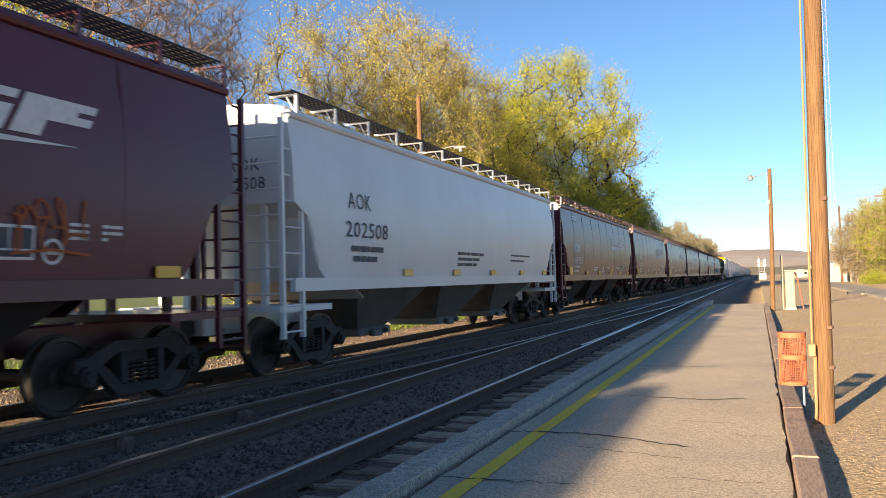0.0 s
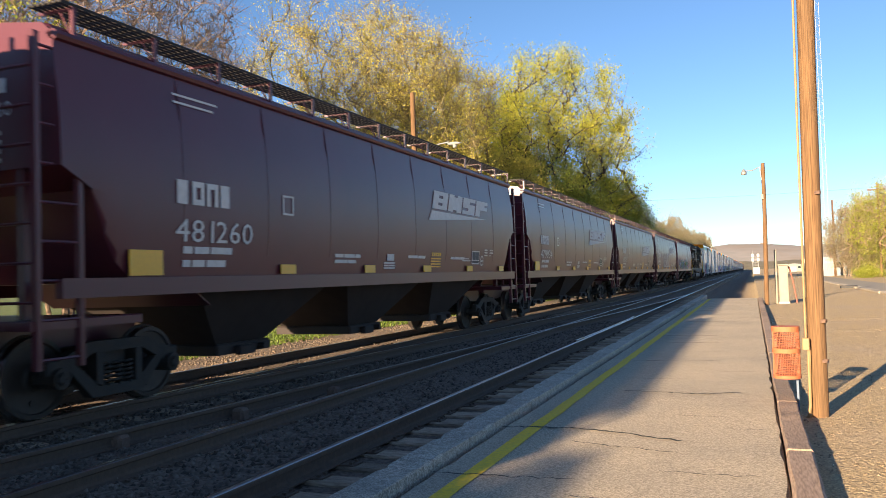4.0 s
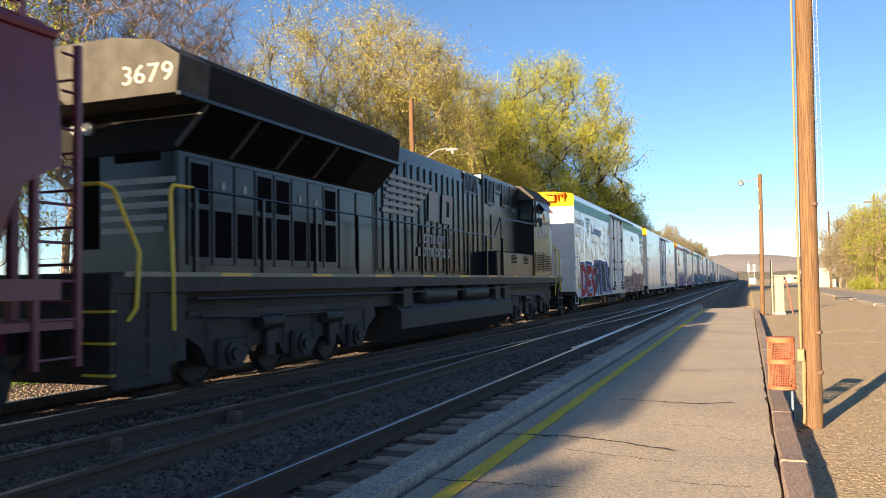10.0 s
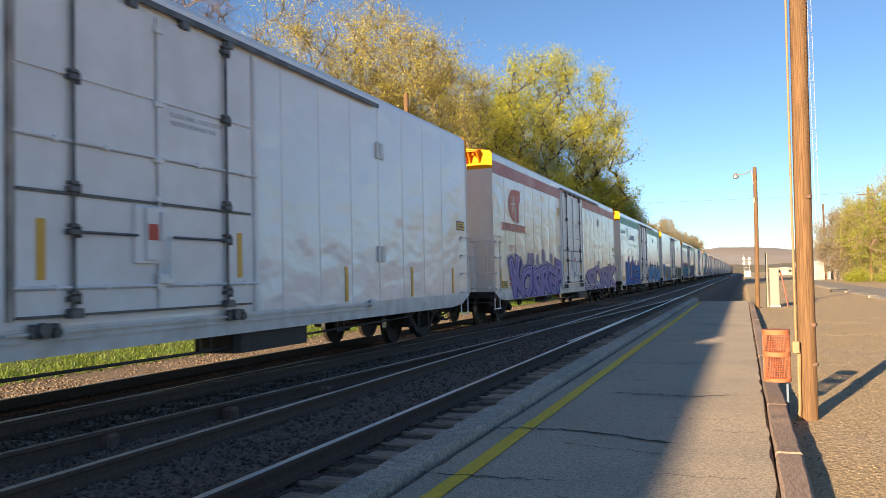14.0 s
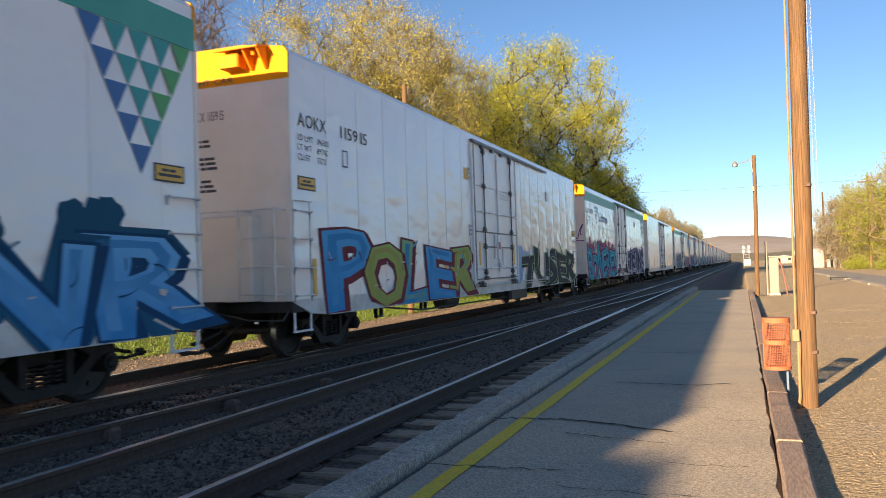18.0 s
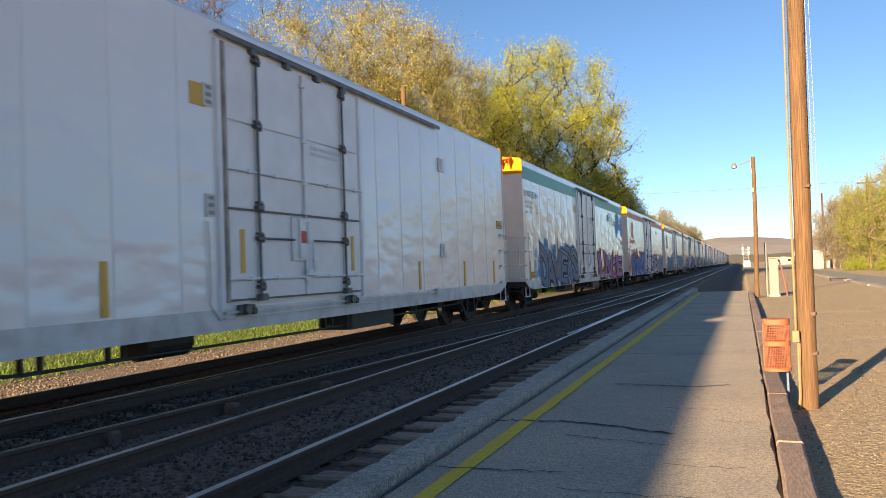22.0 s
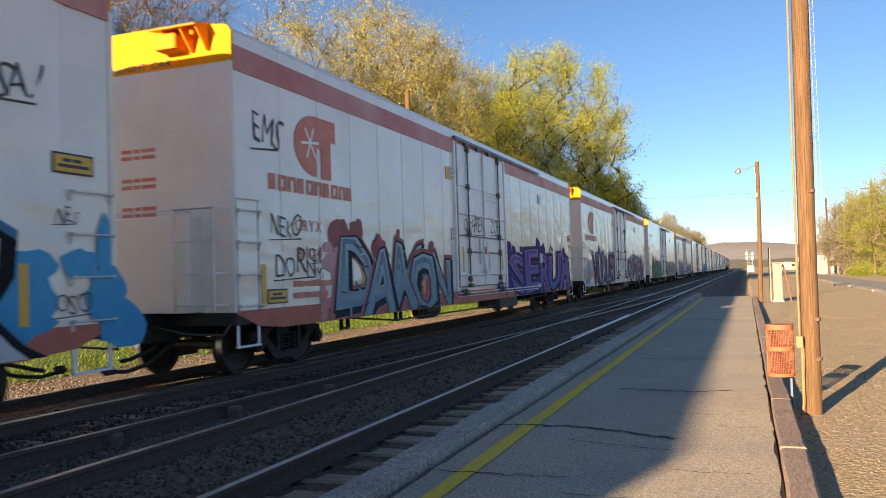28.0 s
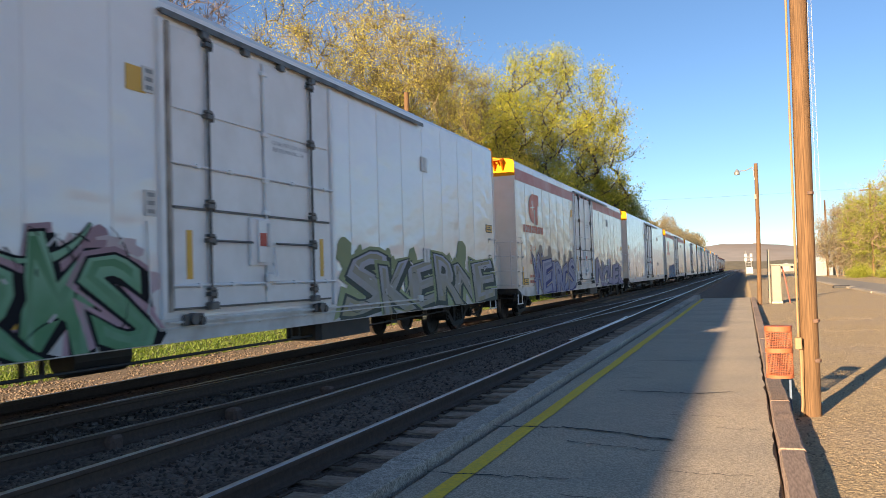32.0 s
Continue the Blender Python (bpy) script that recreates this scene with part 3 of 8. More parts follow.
def flat(b, pts, x):
    return b.add([(x, y, z) for y, z in pts], [tuple(range(len(pts)))])


SPRAY = {}


def spray(c1, c2, scale=1.2):
    """Aerosol paint that fades from one colour to the other, up the wall and in clouds."""
    key = (c1, c2)
    if key not in SPRAY:
        m = mat("aerosol_paint", c1, 0.7, spec=0.2, second=c2, scale=scale, amount=0.55, third=tuple(x * 0.75 for x in c1), third_scale=5, third_amount=0.3)
        nt = m.node_tree
        b = nt.nodes["Principled BSDF"]
        src = b.inputs["Base Color"].links[0].from_socket
        tc, sep, rng, x = (nt.nodes.new(k) for k in ("ShaderNodeTexCoord", "ShaderNodeSeparateXYZ", "ShaderNodeMapRange", "ShaderNodeMix"))
        x.data_type = "RGBA"
        rng.inputs[1].default_value, rng.inputs[2].default_value, rng.inputs[4].default_value = 1.0, 1.9, 0.85
        nt.links.new(tc.outputs["Object"], sep.inputs[0])
        nt.links.new(sep.outputs["Z"], rng.inputs[0])
        nt.links.new(rng.outputs[0], x.inputs[0])
        nt.links.new(src, x.inputs[6])
        x.inputs[7].default_value = (*c2, 1)
        nt.links.new(x.outputs[2], b.inputs["Base Color"])
        SPRAY[key] = m
        TINT[m.name] = (c1, c2)
    return SPRAY[key]


TINT = {}


def graffiti(car, word, y0, y1, z0, z1, fill, edge, halo=None, seed=1, lean=0.0, light=None, inner=None, bulge=False, depth=None):
    """A sprayed word in fat overlapping letters: cloud behind, block shadow, outline, fill and glints, each a thin coat."""
    rng = random.Random(seed)
    n = len(word)
    w = (y1 - y0) / n
    fills = fill if isinstance(fill, list) else [fill]

    def tone(m, k):
        ca, cb = TINT[m.name]
        return spray(tuple(min(0.8, 0.45 * u + 0.55 * v + k) for u, v in zip(ca, cb)), tuple(v * 0.8 for v in ca))
    g = piece("graffiti", None, car, label="sprayed graffiti lettering")
    place = []
    for i in range(n):
        place.append((y0 + w * (i + 0.02 + rng.uniform(-.06, .06)), rng.uniform(-.10, .08) * (z1 - z0), rng.uniform(1.16, 1.40), rng.uniform(0.95, 1.15),
                      rng.uniform(-0.38, 0.38) + lean, rng.uniform(0.8, 2.0), rng.uniform(0, 6)))
    floor_z = 1.5 if bulge else 0.735

    def wall(x, z):
        """Depth of the car's flank behind the paint."""
        return x if not bulge else x - 0.045 + 0.055 * min(1.0, max(0.0, (z - 1.5) / 0.8))

    def coat(nm, off, lift, colours, dy=0.0, dz2=0.0, kk=1.0):
        for m, mt in enumerate(colours):
            b = Build()
            for i in range(m, n, len(colours)):
                v, f, adv = glyph(word[i], off)
                py, dz, sx, sz, sh, am, ph = place[i]
                kz, ky = (z1 - z0) * sz / 0.80, w * sx / adv
                pts = []
                for p in v:
                    zz = max(floor_z, z0 + dz + dz2 + p[1] * kz + 0.07 * am * math.sin(p[0] * 6 + ph))
                    pts.append((wall(1.612 + lift + 0.0095 * (i % 2), zz), py + dy + p[0] * ky + (p[1] - 0.35) * kz * sh + 0.07 * am * math.sin(p[1] * 7 + ph), zz))
                b.add(pts, f)
            part(nm, b, mt, g)
    if halo:
        coat("halo", 0.10, 0.0, [halo])
        b = Build()
        for k in range(int((y1 - y0) * 2.6)):
            r = rng.uniform(0.10, 0.34)
            cy, cz = rng.uniform(y0, y1), rng.choice([z1 - 0.05, z1 + 0.08, z0 + 0.2, z0 + 0.45]) + rng.uniform(-.14, .14)
            m = 14
            rr = [rng.uniform(.7, 1.1) for _ in range(m)]
            pts = [(cy + r * math.cos(6.283 * q / m) * rr[q], max(floor_z, cz + r * math.sin(6.283 * q / m) * rr[q])) for q in range(m)]
            b.add([(wall(1.6105 + 0.0001 * (k % 12), z), y, z) for y, z in pts], [tuple(range(m))])
        tagged(part("spray_cloud", b, halo, g), kind="stuff")
    coat("block_shadow", 0.07, 0.002, [depth or edge], 0.09, -0.06)
    coat("outline", 0.058, 0.0035, [edge])
    coat("fill", 0.036, 0.0065, fills)
    coat("inner_tone", -0.014, 0.0095, [inner] if inner else [tone(m, 0.02) for m in fills], -0.01, 0.03)
    # swept tails, arrows and inner lines between the letters
    for nm, wide, lift, mt, num, sd in (("tail_outline", 0.135, 0.003, edge, n, 0), ("tail", 0.085, 0.006, fills[0], n, 0), ("inner_line", 0.022, 0.0205, edge, 3 * n, 9)):
        tr = random.Random(seed * 7 + sd)
        b = Build()
        for k in range(num):
            cy, cz = y0 + (y1 - y0) * (k + tr.random()) / num, tr.choice([z0 + 0.15, z0 + 0.4, z1 - 0.25]) if nm != "inner_line" else tr.uniform(z0 + 0.1, z1)
            a, bend, ln = tr.uniform(0, 6.283), tr.uniform(-2.2, 2.2), tr.uniform(0.5, 1.1) if nm != "inner_line" else tr.uniform(0.2, 0.6)
            m, py, pz, pts = 9, cy, cz, []
            for q in range(m):
                u = q / (m - 1)
                wd = wide * (1.1 - 0.9 * u) * 0.5 + (0.012 if nm == "tail_outline" else 0.0)
                pts.append((py, pz, a, wd))
                a += bend / m
                py, pz = py + math.cos(a) * ln / m, pz + math.sin(a) * ln / m * 0.8
            for (ya, za, aa, wa), (yb, zb, ab, wb) in zip(pts, pts[1:]):
                q4 = [(ya - math.sin(aa) * wa, za + math.cos(aa) * wa), (ya + math.sin(aa) * wa, za - math.cos(aa) * wa), (yb + math.sin(ab) * wb, zb - math.cos(ab) * wb), (yb - math.sin(ab) * wb, zb + math.cos(ab) * wb)]
                b.add([(wall(1.612 + lift + 0.0002 * (k % 5), max(floor_z, zz)), yy, max(floor_z, zz)) for yy, zz in q4], [(0, 1, 2, 3)])
        tagged(part(nm, b, mt, g), kind="stuff")
    b = Build()
    for i in range(n):
        py, dz = place[i][:2]
        for k in range(2):
            cy, cz = py + w * rng.uniform(.05, .8), z0 + dz + (z1 - z0) * rng.uniform(0.25, 1.0)
            ln, th, a = rng.uniform(.06, .2), rng.uniform(.02, .045), rng.uniform(-1.3, 1.3)
            c, d = math.cos(a), math.sin(a)
            pts = [(cy, cz), (cy + ln * c, cz + ln * d), (cy + ln * c - th * d, cz + ln * d + th * c), (cy - th * d, cz + th * c)]
            b.add([(wall(1.6335, max(floor_z, z)), y, max(floor_z, z)) for y, z in pts], [(0, 1, 2, 3)])
    tagged(part("glint", b, light or M["white_lettering"], g), kind="stuff")
    return g


def tag_scrawl(car, y, z, size, material, seed, x=1.614, end=False):
    """A quick marker tag: one looping line like fast handwriting, with a stroke under it."""
    rng = random.Random(seed)
    b = Build()
    ph = [rng.uniform(0, 6.283) for _ in range(4)]
    n = 150
    fine = []
    for k in range(n):
        u = k / n
        a = u * 6.283 * 3.5
        fine.append((y + size * (1.5 * u + 0.16 * math.sin(a + ph[0]) + 0.06 * math.sin(3.1 * a + ph[1])),
                     z + size * (0.30 * math.sin(a * 1.25 + ph[2]) + 0.17 * math.sin(a * 2.3 + ph[3]))))
    strokes = [fine, [(y, z - size * 0.5), (y + size * 0.8, z - size * 0.42), (y + size * 1.6, z - size * 0.5)]]
    for pts in strokes:
        left, right = [], []
        for k, (a, c) in enumerate(pts):
            d, e = pts[min(k + 1, len(pts) - 1)]
            f, g = pts[max(k - 1, 0)]
            ln = math.hypot(d - f, e - g) or 1
            t = size * 0.024
            left.append((a - (e - g) / ln * t, c + (d - f) / ln * t))
            right.append((a + (e - g) / ln * t, c - (d - f) / ln * t))
        for k in range(len(pts) - 1):
            q = [left[k], right[k], right[k + 1], left[k + 1]]
            if end:
                b.add([(s, -0.325 if s < 1.05 and r < 2.4 else -0.014, r) for s, r in q], [(0, 1, 2, 3)])
            else:
                flat(b, q, x + 0.0004 * (k % 3))
    part("scrawl", b, material, car)


def tag_word(car, text, y, z, h, material, seed, x=1.614):
    """A marker tag in thin hasty letters."""
    rng = random.Random(seed)
    b = Build()
    u = y
    for k, c in enumerate(text):
        v, f, w = glyph(c, -0.012)
        s, sh, dz, tw = h / 0.7 * rng.uniform(0.85, 1.25), rng.uniform(-0.1, 0.45), rng.uniform(-.12, .12) * h, rng.uniform(0.6, 1.0)
        b.add([(x + 0.0005 * (k % 3), u + p[0] * s * tw + p[1] * s * sh + 0.04 * h * math.sin(p[1] * 9 + k), z + dz + p[1] * s + 0.06 * h * math.sin(p[0] * 8 + k)) for p in v], f)
        u += w * s * tw * 0.86
    yy = [(y - 0.1 * h, z - 0.25 * h), (u, z - 0.12 * h), (u, z - 0.05 * h), (y - 0.1 * h, z - 0.2 * h)]
    flat(b, yy, x)
    tagged(part("marker_tag", b, material, car), kind="stuff")


def air_hose():
    b = Build()
    b.path([(0.42, 0.25, 0.66), (0.46, -0.1, 0.5), (0.45, -0.45, 0.33), (0.4, -0.8, 0.27), (0.36, -1.2, 0.32)], 0.028)
    b.box(0.38, 0.46, -1.22, -1.05, 0.27, 0.38, 0.02)
    return b


def cut_lever():
    return Build().path([(1.52, 0.0, 0.86), (1.5, -0.16, 0.7), (0.9, -0.2, 0.72), (0.25, -0.24, 0.86)], 0.014)


# ---- refrigerator cars ----
RL = 22.80


def reefer_body():
    b = Build()
    pr = [(-1.585, 0.95), (1.585, 0.95), (1.585, 4.94), (1.53, 5.02), (0.8, 5.12), (-0.8, 5.12), (-1.53, 5.02), (-1.585, 4.94)]
    b.loft([[(x, y, z) for x, z in pr] for y in (0.02, RL - 0.02)])
    return b


def reefer_panel():
    w = 1.155
    b = Build()
    n, m = 6, 8
    grid = []
    for i in range(n + 1):
        for j in range(m + 1):
            u, v = i / n, j / m
            e = min(u, 1 - u) * w / 0.03
            bulge = 0.006 * math.sin(math.pi * u) * math.sin(math.pi * v)
            grid.append((1.585 + (0.013 + bulge if 0 < i < n else 0.0), u * w, 0.96 + 3.96 * v))
    # narrow return at the seams
    for i in (1, n - 1):
        for j in range(m + 1):
            x, y, z = grid[i * (m + 1) + j]
            grid[i * (m + 1) + j] = (1.597, 0.02 if i == 1 else w - 0.02, z)
    f = [(i * (m + 1) + j, (i + 1) * (m + 1) + j, (i + 1) * (m + 1) + j + 1, i * (m + 1) + j + 1) for i in range(n) for j in range(m)]
    b.add(grid, f)
    return b


def reefer_sill():
    b = Build()
    # deep in the middle, with notched ends over the trucks
    slab(b, [(0.0, 1.02), (0.0, 0.98), (0.55, 0.78), (1.2, 0.72), (RL - 1.2, 0.72), (RL - 0.55, 0.78), (RL, 0.98), (RL, 1.02)], 1.56, 1.605)
    slab(b, [(0.0, 1.02), (0.0, 0.98), (0.55, 0.78), (1.2, 0.72), (RL - 1.2, 0.72), (RL - 0.55, 0.78), (RL, 0.98), (RL, 1.02)], -1.605, -1.56)
    for k in range(18):
        y = 1.0 + k * 1.25
        b.box(1.605, 1.612, y, y + 0.12, 0.86, 0.885)
    return b


def reefer_floor():
    b = Build()
    b.box(-1.55, 1.55, 0.1, RL - 0.1, 0.85, 0.96)
    b.box(-0.3, 0.3, -0.2, RL + 0.2, 0.62, 0.9, 0.03)
    for y in (5.5, 8.6, 11.6, 14.7, 17.6):
        b.box(-1.5, 1.5, y - 0.08, y + 0.08, 0.72, 0.86)
    return b


def reefer_tank():
    b = Build()
    b.box(0.75, 1.45, 13.0, 15.0, 0.42, 0.86, 0.08)
    b.tube((1.0, 8.0, 0.62), (1.0, 8.9, 0.62), 0.2, n=14)
    b.path([(1.3, 3.6, 0.72), (1.3, 6.0, 0.52), (1.3, 12.5, 0.5), (1.3, 19.5, 0.6)], 0.02)
    for y in (3.6, 6.0, 7.2, 12.3, 16.2):
        b.box(1.25, 1.32, y, y + 0.04, 0.5, 0.8)
        b.box(1.25, 1.32, y + 0.25, y + 0.29, 0.5, 0.8)
        b.box(1.25, 1.32, y, y + 0.29, 0.5, 0.54)
    return b


def ladder(zs, wid, stiles):
    """Thin rungs on small brackets, with or without flat stiles."""
    b = Build()
    if stiles:
        for q in (0, wid):
            b.box(0.0, 0.012, q - 0.018, q + 0.018, zs[0] - 0.1, zs[-1] + 0.16)
        b.tube((0.05, 0, zs[-1] + 0.16), (0.05, wid, zs[-1] + 0.16), 0.011, n=6)
    for z in zs:
        b.tube((0.06, -0.01, z), (0.06, wid + 0.01, z), 0.011, n=6)
        for q in (0.0, wid):
            b.box(0.0, 0.065, q - 0.012, q + 0.012, z - 0.02, z + 0.02)
            b.box(0.0, 0.012, q - 0.02, q + 0.02, z - 0.10, z + 0.02)
    return b


def stirrup():
    b = Build()
    for q in (0, 0.5):
        b.box(0.0, 0.018, q - 0.022, q + 0.022, 0.52, 0.95)
    b.box(-0.015, 0.035, -0.022, 0.522, 0.50, 0.53)
    return b


DOOR_Y = ((9.14, 9.80), (9.84, 11.13), (11.17, 12.45), (12.49, 13.12))
DOOR_Z = ((1.14, 1.40), (1.43, 2.39), (2.42, 2.94), (2.96, 3.63), (3.65, 4.68))


def door_panel(k, q):
    return lambda: Build().box(1.59, 1.635, *DOOR_Y[k], *DOOR_Z[q], 0.012)


def reefer_door():
    return Build().box(1.58, 1.605, 8.95, 13.22, 1.06, 4.74)


def door_post():
    return Build().box(1.58, 1.66, 0, 0.10, 1.02, 4.72, 0.015)


def door_track(top):
    def make():
        b = Build()
        if top:
            b.box(1.58, 1.68, 8.95, 17.4, 4.80, 4.83, 0.0)
            b.box(1.66, 1.68, 8.95, 17.4, 4.755, 4.80, 0.0)
            for k in (0, 3, 6, 9):
                b.box(1.6, 1.70, 9.72 + k * 0.31, 9.86 + k * 0.31, 4.66, 4.76, 0.01)
        else:
            b.box(1.605, 1.66, 9.0, 17.0, 0.955, 0.985, 0.0)
            b.box(1.605, 1.64, 9.0, 17.0, 0.88, 0.90, 0.0)
            b.box(1.605, 1.68, 16.9, 17.15, 0.93, 1.05, 0.02)
        return b
    return make


def lock_rod():
    b = Build()
    b.tube((1.68, 0, 1.12), (1.68, 0, 4.72), 0.02, n=8)
    for z in (1.30, 2.00, 2.45, 3.63, 4.58):
        b.box(1.63, 1.72, -0.075, 0.075, z - 0.028, z + 0.028, 0.008)
        b.box(1.63, 1.71, -0.055, 0.055, z + 0.05, z + 0.085, 0.006)
        b.box(1.63, 1.70, 0.055, 0.095, z - 0.06, z + 0.06, 0.006)
    b.box(1.63, 1.75, -0.09, 0.09, 1.1, 1.2, 0.02)
    return b


def centre_pipe():
    b = Build()
    b.tube((1.66, 11.15, 1.3), (1.66, 11.15, 4.66), 0.02, n=8)
    for z in (1.4, 2.45, 2.92, 3.6, 4.5):
        b.box(1.63, 1.695, 11.08, 11.22, z - 0.03, z + 0.03, 0.008)
    return b


def door_roller():
    """Cast roller bracket under the door."""
    b = Build()
    b.tube((1.66, 0, 1.0), (1.75, 0, 1.0), 0.075, n=12)
    b.tube((1.66, 0.16, 0.97), (1.74, 0.16, 0.97), 0.055, n=12)
    b.box(1.62, 1.70, -0.12, 0.24, 0.92, 1.06, 0.02)
    return b


def door_rib():
    b = Build()
    b.tube((1.665, 9.08, 0), (1.665, 13.2, 0), 0.02, n=6)
    for y in (9.6, 10.3, 11.9, 12.9):
        b.box(1.63, 1.69, y - 0.03, y + 0.03, -0.03, 0.03, 0.006)
    return b


def latch_box():
    b = Build()
    b.box(1.63, 1.69, 10.72, 11.22, 1.68, 2.36, 0.02)
    b.box(1.69, 1.73, 10.86, 11.06, 1.72, 2.34, 0.015)
    b.box(1.63, 1.74, 11.12, 11.2, 1.95, 2.3, 0.02)
    b.tube((1.74, 11.25, 1.5), (1.74, 11.25, 1.95), 0.028, n=8)
    b.tube((1.72, 11.36, 1.52), (1.72, 11.22, 1.72), 0.02, n=6)
    b.box(1.66, 1.74, 11.08, 11.36, 1.44, 1.56, 0.02)
    return b


def end_unit():
    """Low housing on the leading end, with its hand rails."""
    b = Build()
    b.box(-1.35, 1.05, -0.30, 0.03, 1.02, 2.38, 0.03)
    return b


def end_beam():
    b = Build()
    b.box(-1.6, 1.6, -0.02, 0.35, 0.82, 1.0, 0.02)
    b.box(-0.35, 0.35, -0.3, 0.3, 0.6, 1.02, 0.03)
    return b


def end_rungs():
    b = Build()
    for x0, x1 in ((0.86, 1.5), (-1.5, -0.86)):
        for z in (1.12, 1.55, 2.0, 2.44):
            b.tube((x0, -0.36, z), (x1, -0.36, z), 0.011, n=6)
            for x in (x0, x1):
                b.box(x - 0.015, x + 0.015, -0.37, 0.0, z - 0.015, z + 0.015)
        for x in (x0, x1):
            b.box(x - 0.012, x + 0.012, -0.37, -0.345, 1.05, 2.46)
    b.tube((-1.5, -0.36, 2.44), (1.5, -0.36, 2.44), 0.011, n=6)
    return b


def end_bracket():
    b = Build()
    b.box(0.5, 0.86, -0.26, -0.01, 4.66, 4.88, 0.02)
    for x in (0.98, 1.24):
        slab(b, [(-0.34, 4.93), (-0.01, 5.0), (-0.01, 4.62), (-0.08, 4.64)], x - 0.015, x + 0.015)
    b.add([(0.44, -0.36, 4.93), (1.27, -0.36, 4.93), (1.27, -0.01, 5.02), (0.44, -0.01, 5.02), (0.44, -0.36, 4.905), (1.27, -0.36, 4.905), (1.27, -0.01, 4.985), (0.44, -0.01, 4.985)],
          [(0, 1, 2, 3), (7, 6, 5, 4), (0, 4, 5, 1), (1, 5, 6, 2), (2, 6, 7, 3), (3, 7, 4, 0)])
    b.tube((1.11, -0.2, 4.82), (1.11, -0.2, 4.93), 0.035, n=8)
    return b


def end_cap():
    pr = [(-1.606, 4.52), (1.606, 4.52), (1.606, 4.95), (1.54, 5.035), (0.8, 5.14), (-0.8, 5.14), (-1.54, 5.035), (-1.606, 4.95)]
    return Build().loft([[(x, y, z) for x, z in pr] for y in (-0.012, 0.03)])


def end_wall():
    pr = [(-1.603, -0.03), (-1.54, -0.03), (-1.53, -0.008), (1.53, -0.008), (1.54, -0.03), (1.603, -0.03), (1.603, 0.04), (-1.603, 0.04)]
    return Build().loft([[(x, y, z) for x, y in pr] for z in (1.0, 4.52)])


def small_vent():
    b = Build()
    b.box(1.6, 1.635, 0, 0.34, 0, 0.32, 0.012)
    b.box(1.63, 1.645, 0.13, 0.21, 0.04, 0.28)
    return b


def strip():
    return Build().box(1.605, 1.613, 0, 0.11, 0, 0.62)


def shield(b1, b2, b3, y, z, s, x=1.6135):
    """Emblem of triangles that narrows downward, blue on one flank, green on the other."""
    rows = (5, 4, 3, 2, 1)
    zt = z
    for r, n in enumerate(rows):
        hh = s * 0.178
        for k in range(n):
            yy = y + s * 0.2 * (k + (5 - n) * 0.5)
            tri = [(yy, zt), (yy + s * 0.19, zt), (yy + s * 0.095, zt - hh)]
            bb = b1 if k == 0 or (n < 3 and k == 0) else (b3 if k == n - 1 and n > 2 else b2)
            flat(bb, tri[::-1], x)
        zt -= hh


def brand_shapes(b, y, z, w, h, n, lean=0.0, x=1.6135, gap=0.16, serif=False):
    """A brand word as plain leaning blocks, some of them hollow."""
    k = w / n

    def quad(a, c, z0, z1):
        m = max(1, int((z1 - z0) / 0.08))
        for q in range(m):
            u, v = z0 + (z1 - z0) * q / m, z0 + (z1 - z0) * (q + 1) / m
            flat(b, [(a + lean * (u - z), u), (c + lean * (u - z), u), (c + lean * (v - z), v), (a + lean * (v - z), v)], x)
    for i in range(n):
        a, c = y + i * k, y + (i + 1 - gap) * k
        hh = h if i == 0 else h * (0.72 if serif else 1.0)
        t, v = (c - a) * 0.32, hh * 0.24
        if i % 3 == 1:
            quad(a, a + t, z, z + hh)
            quad(c - t, c, z, z + hh)
            quad(a + t, c - t, z + hh - v, z + hh)
            quad(a + t, c - t, z, z + v)
        elif i % 3 == 2:
            quad(a, a + t, z, z + hh)
            quad(c - t, c, z, z + hh)
            quad(a + t, c - t, z + hh - v, z + hh)
        else:
            quad(a, c - t * 0.6, z, z + hh)


def round_mark(b, y, z, w, h, x=1.6135):
    """A brand word as a row of plain rounded shapes: tall bars, then rings."""
    k = w / 7

    def ring(cy, cz, ry, rz, t):
        for q in range(14):
            a, c = 2 * math.pi * q / 14, 2 * math.pi * (q + 1) / 14
            flat(b, [(cy + ry * math.cos(u) * f, cz + rz * math.sin(u) * (1 - (1 - f) * 1.1)) for f, u in ((1, a), (1, c), (t, c), (t, a))], x)
    flat(b, [(y, z), (y + 0.24 * k, z), (y + 0.24 * k, z + h), (y, z + h)], x)
    flat(b, [(y + 0.24 * k, z), (y + 0.95 * k, z), (y + 0.95 * k, z + 0.2 * h), (y + 0.24 * k, z + 0.2 * h)], x)
    flat(b, [(y + 1.3 * k, z), (y + 1.55 * k, z), (y + 1.55 * k, z + 0.66 * h), (y + 1.3 * k, z + 0.66 * h)], x)
    ring(y + 1.42 * k, z + 0.88 * h, 0.14 * k, 0.1 * h, 0.05)
    for q in range(5):
        ring(y + (2.45 + q) * k, z + 0.33 * h - (0.12 * h if q == 3 else 0), 0.43 * k, 0.36 * h + (0.08 * h if q == 3 else 0), 0.38)


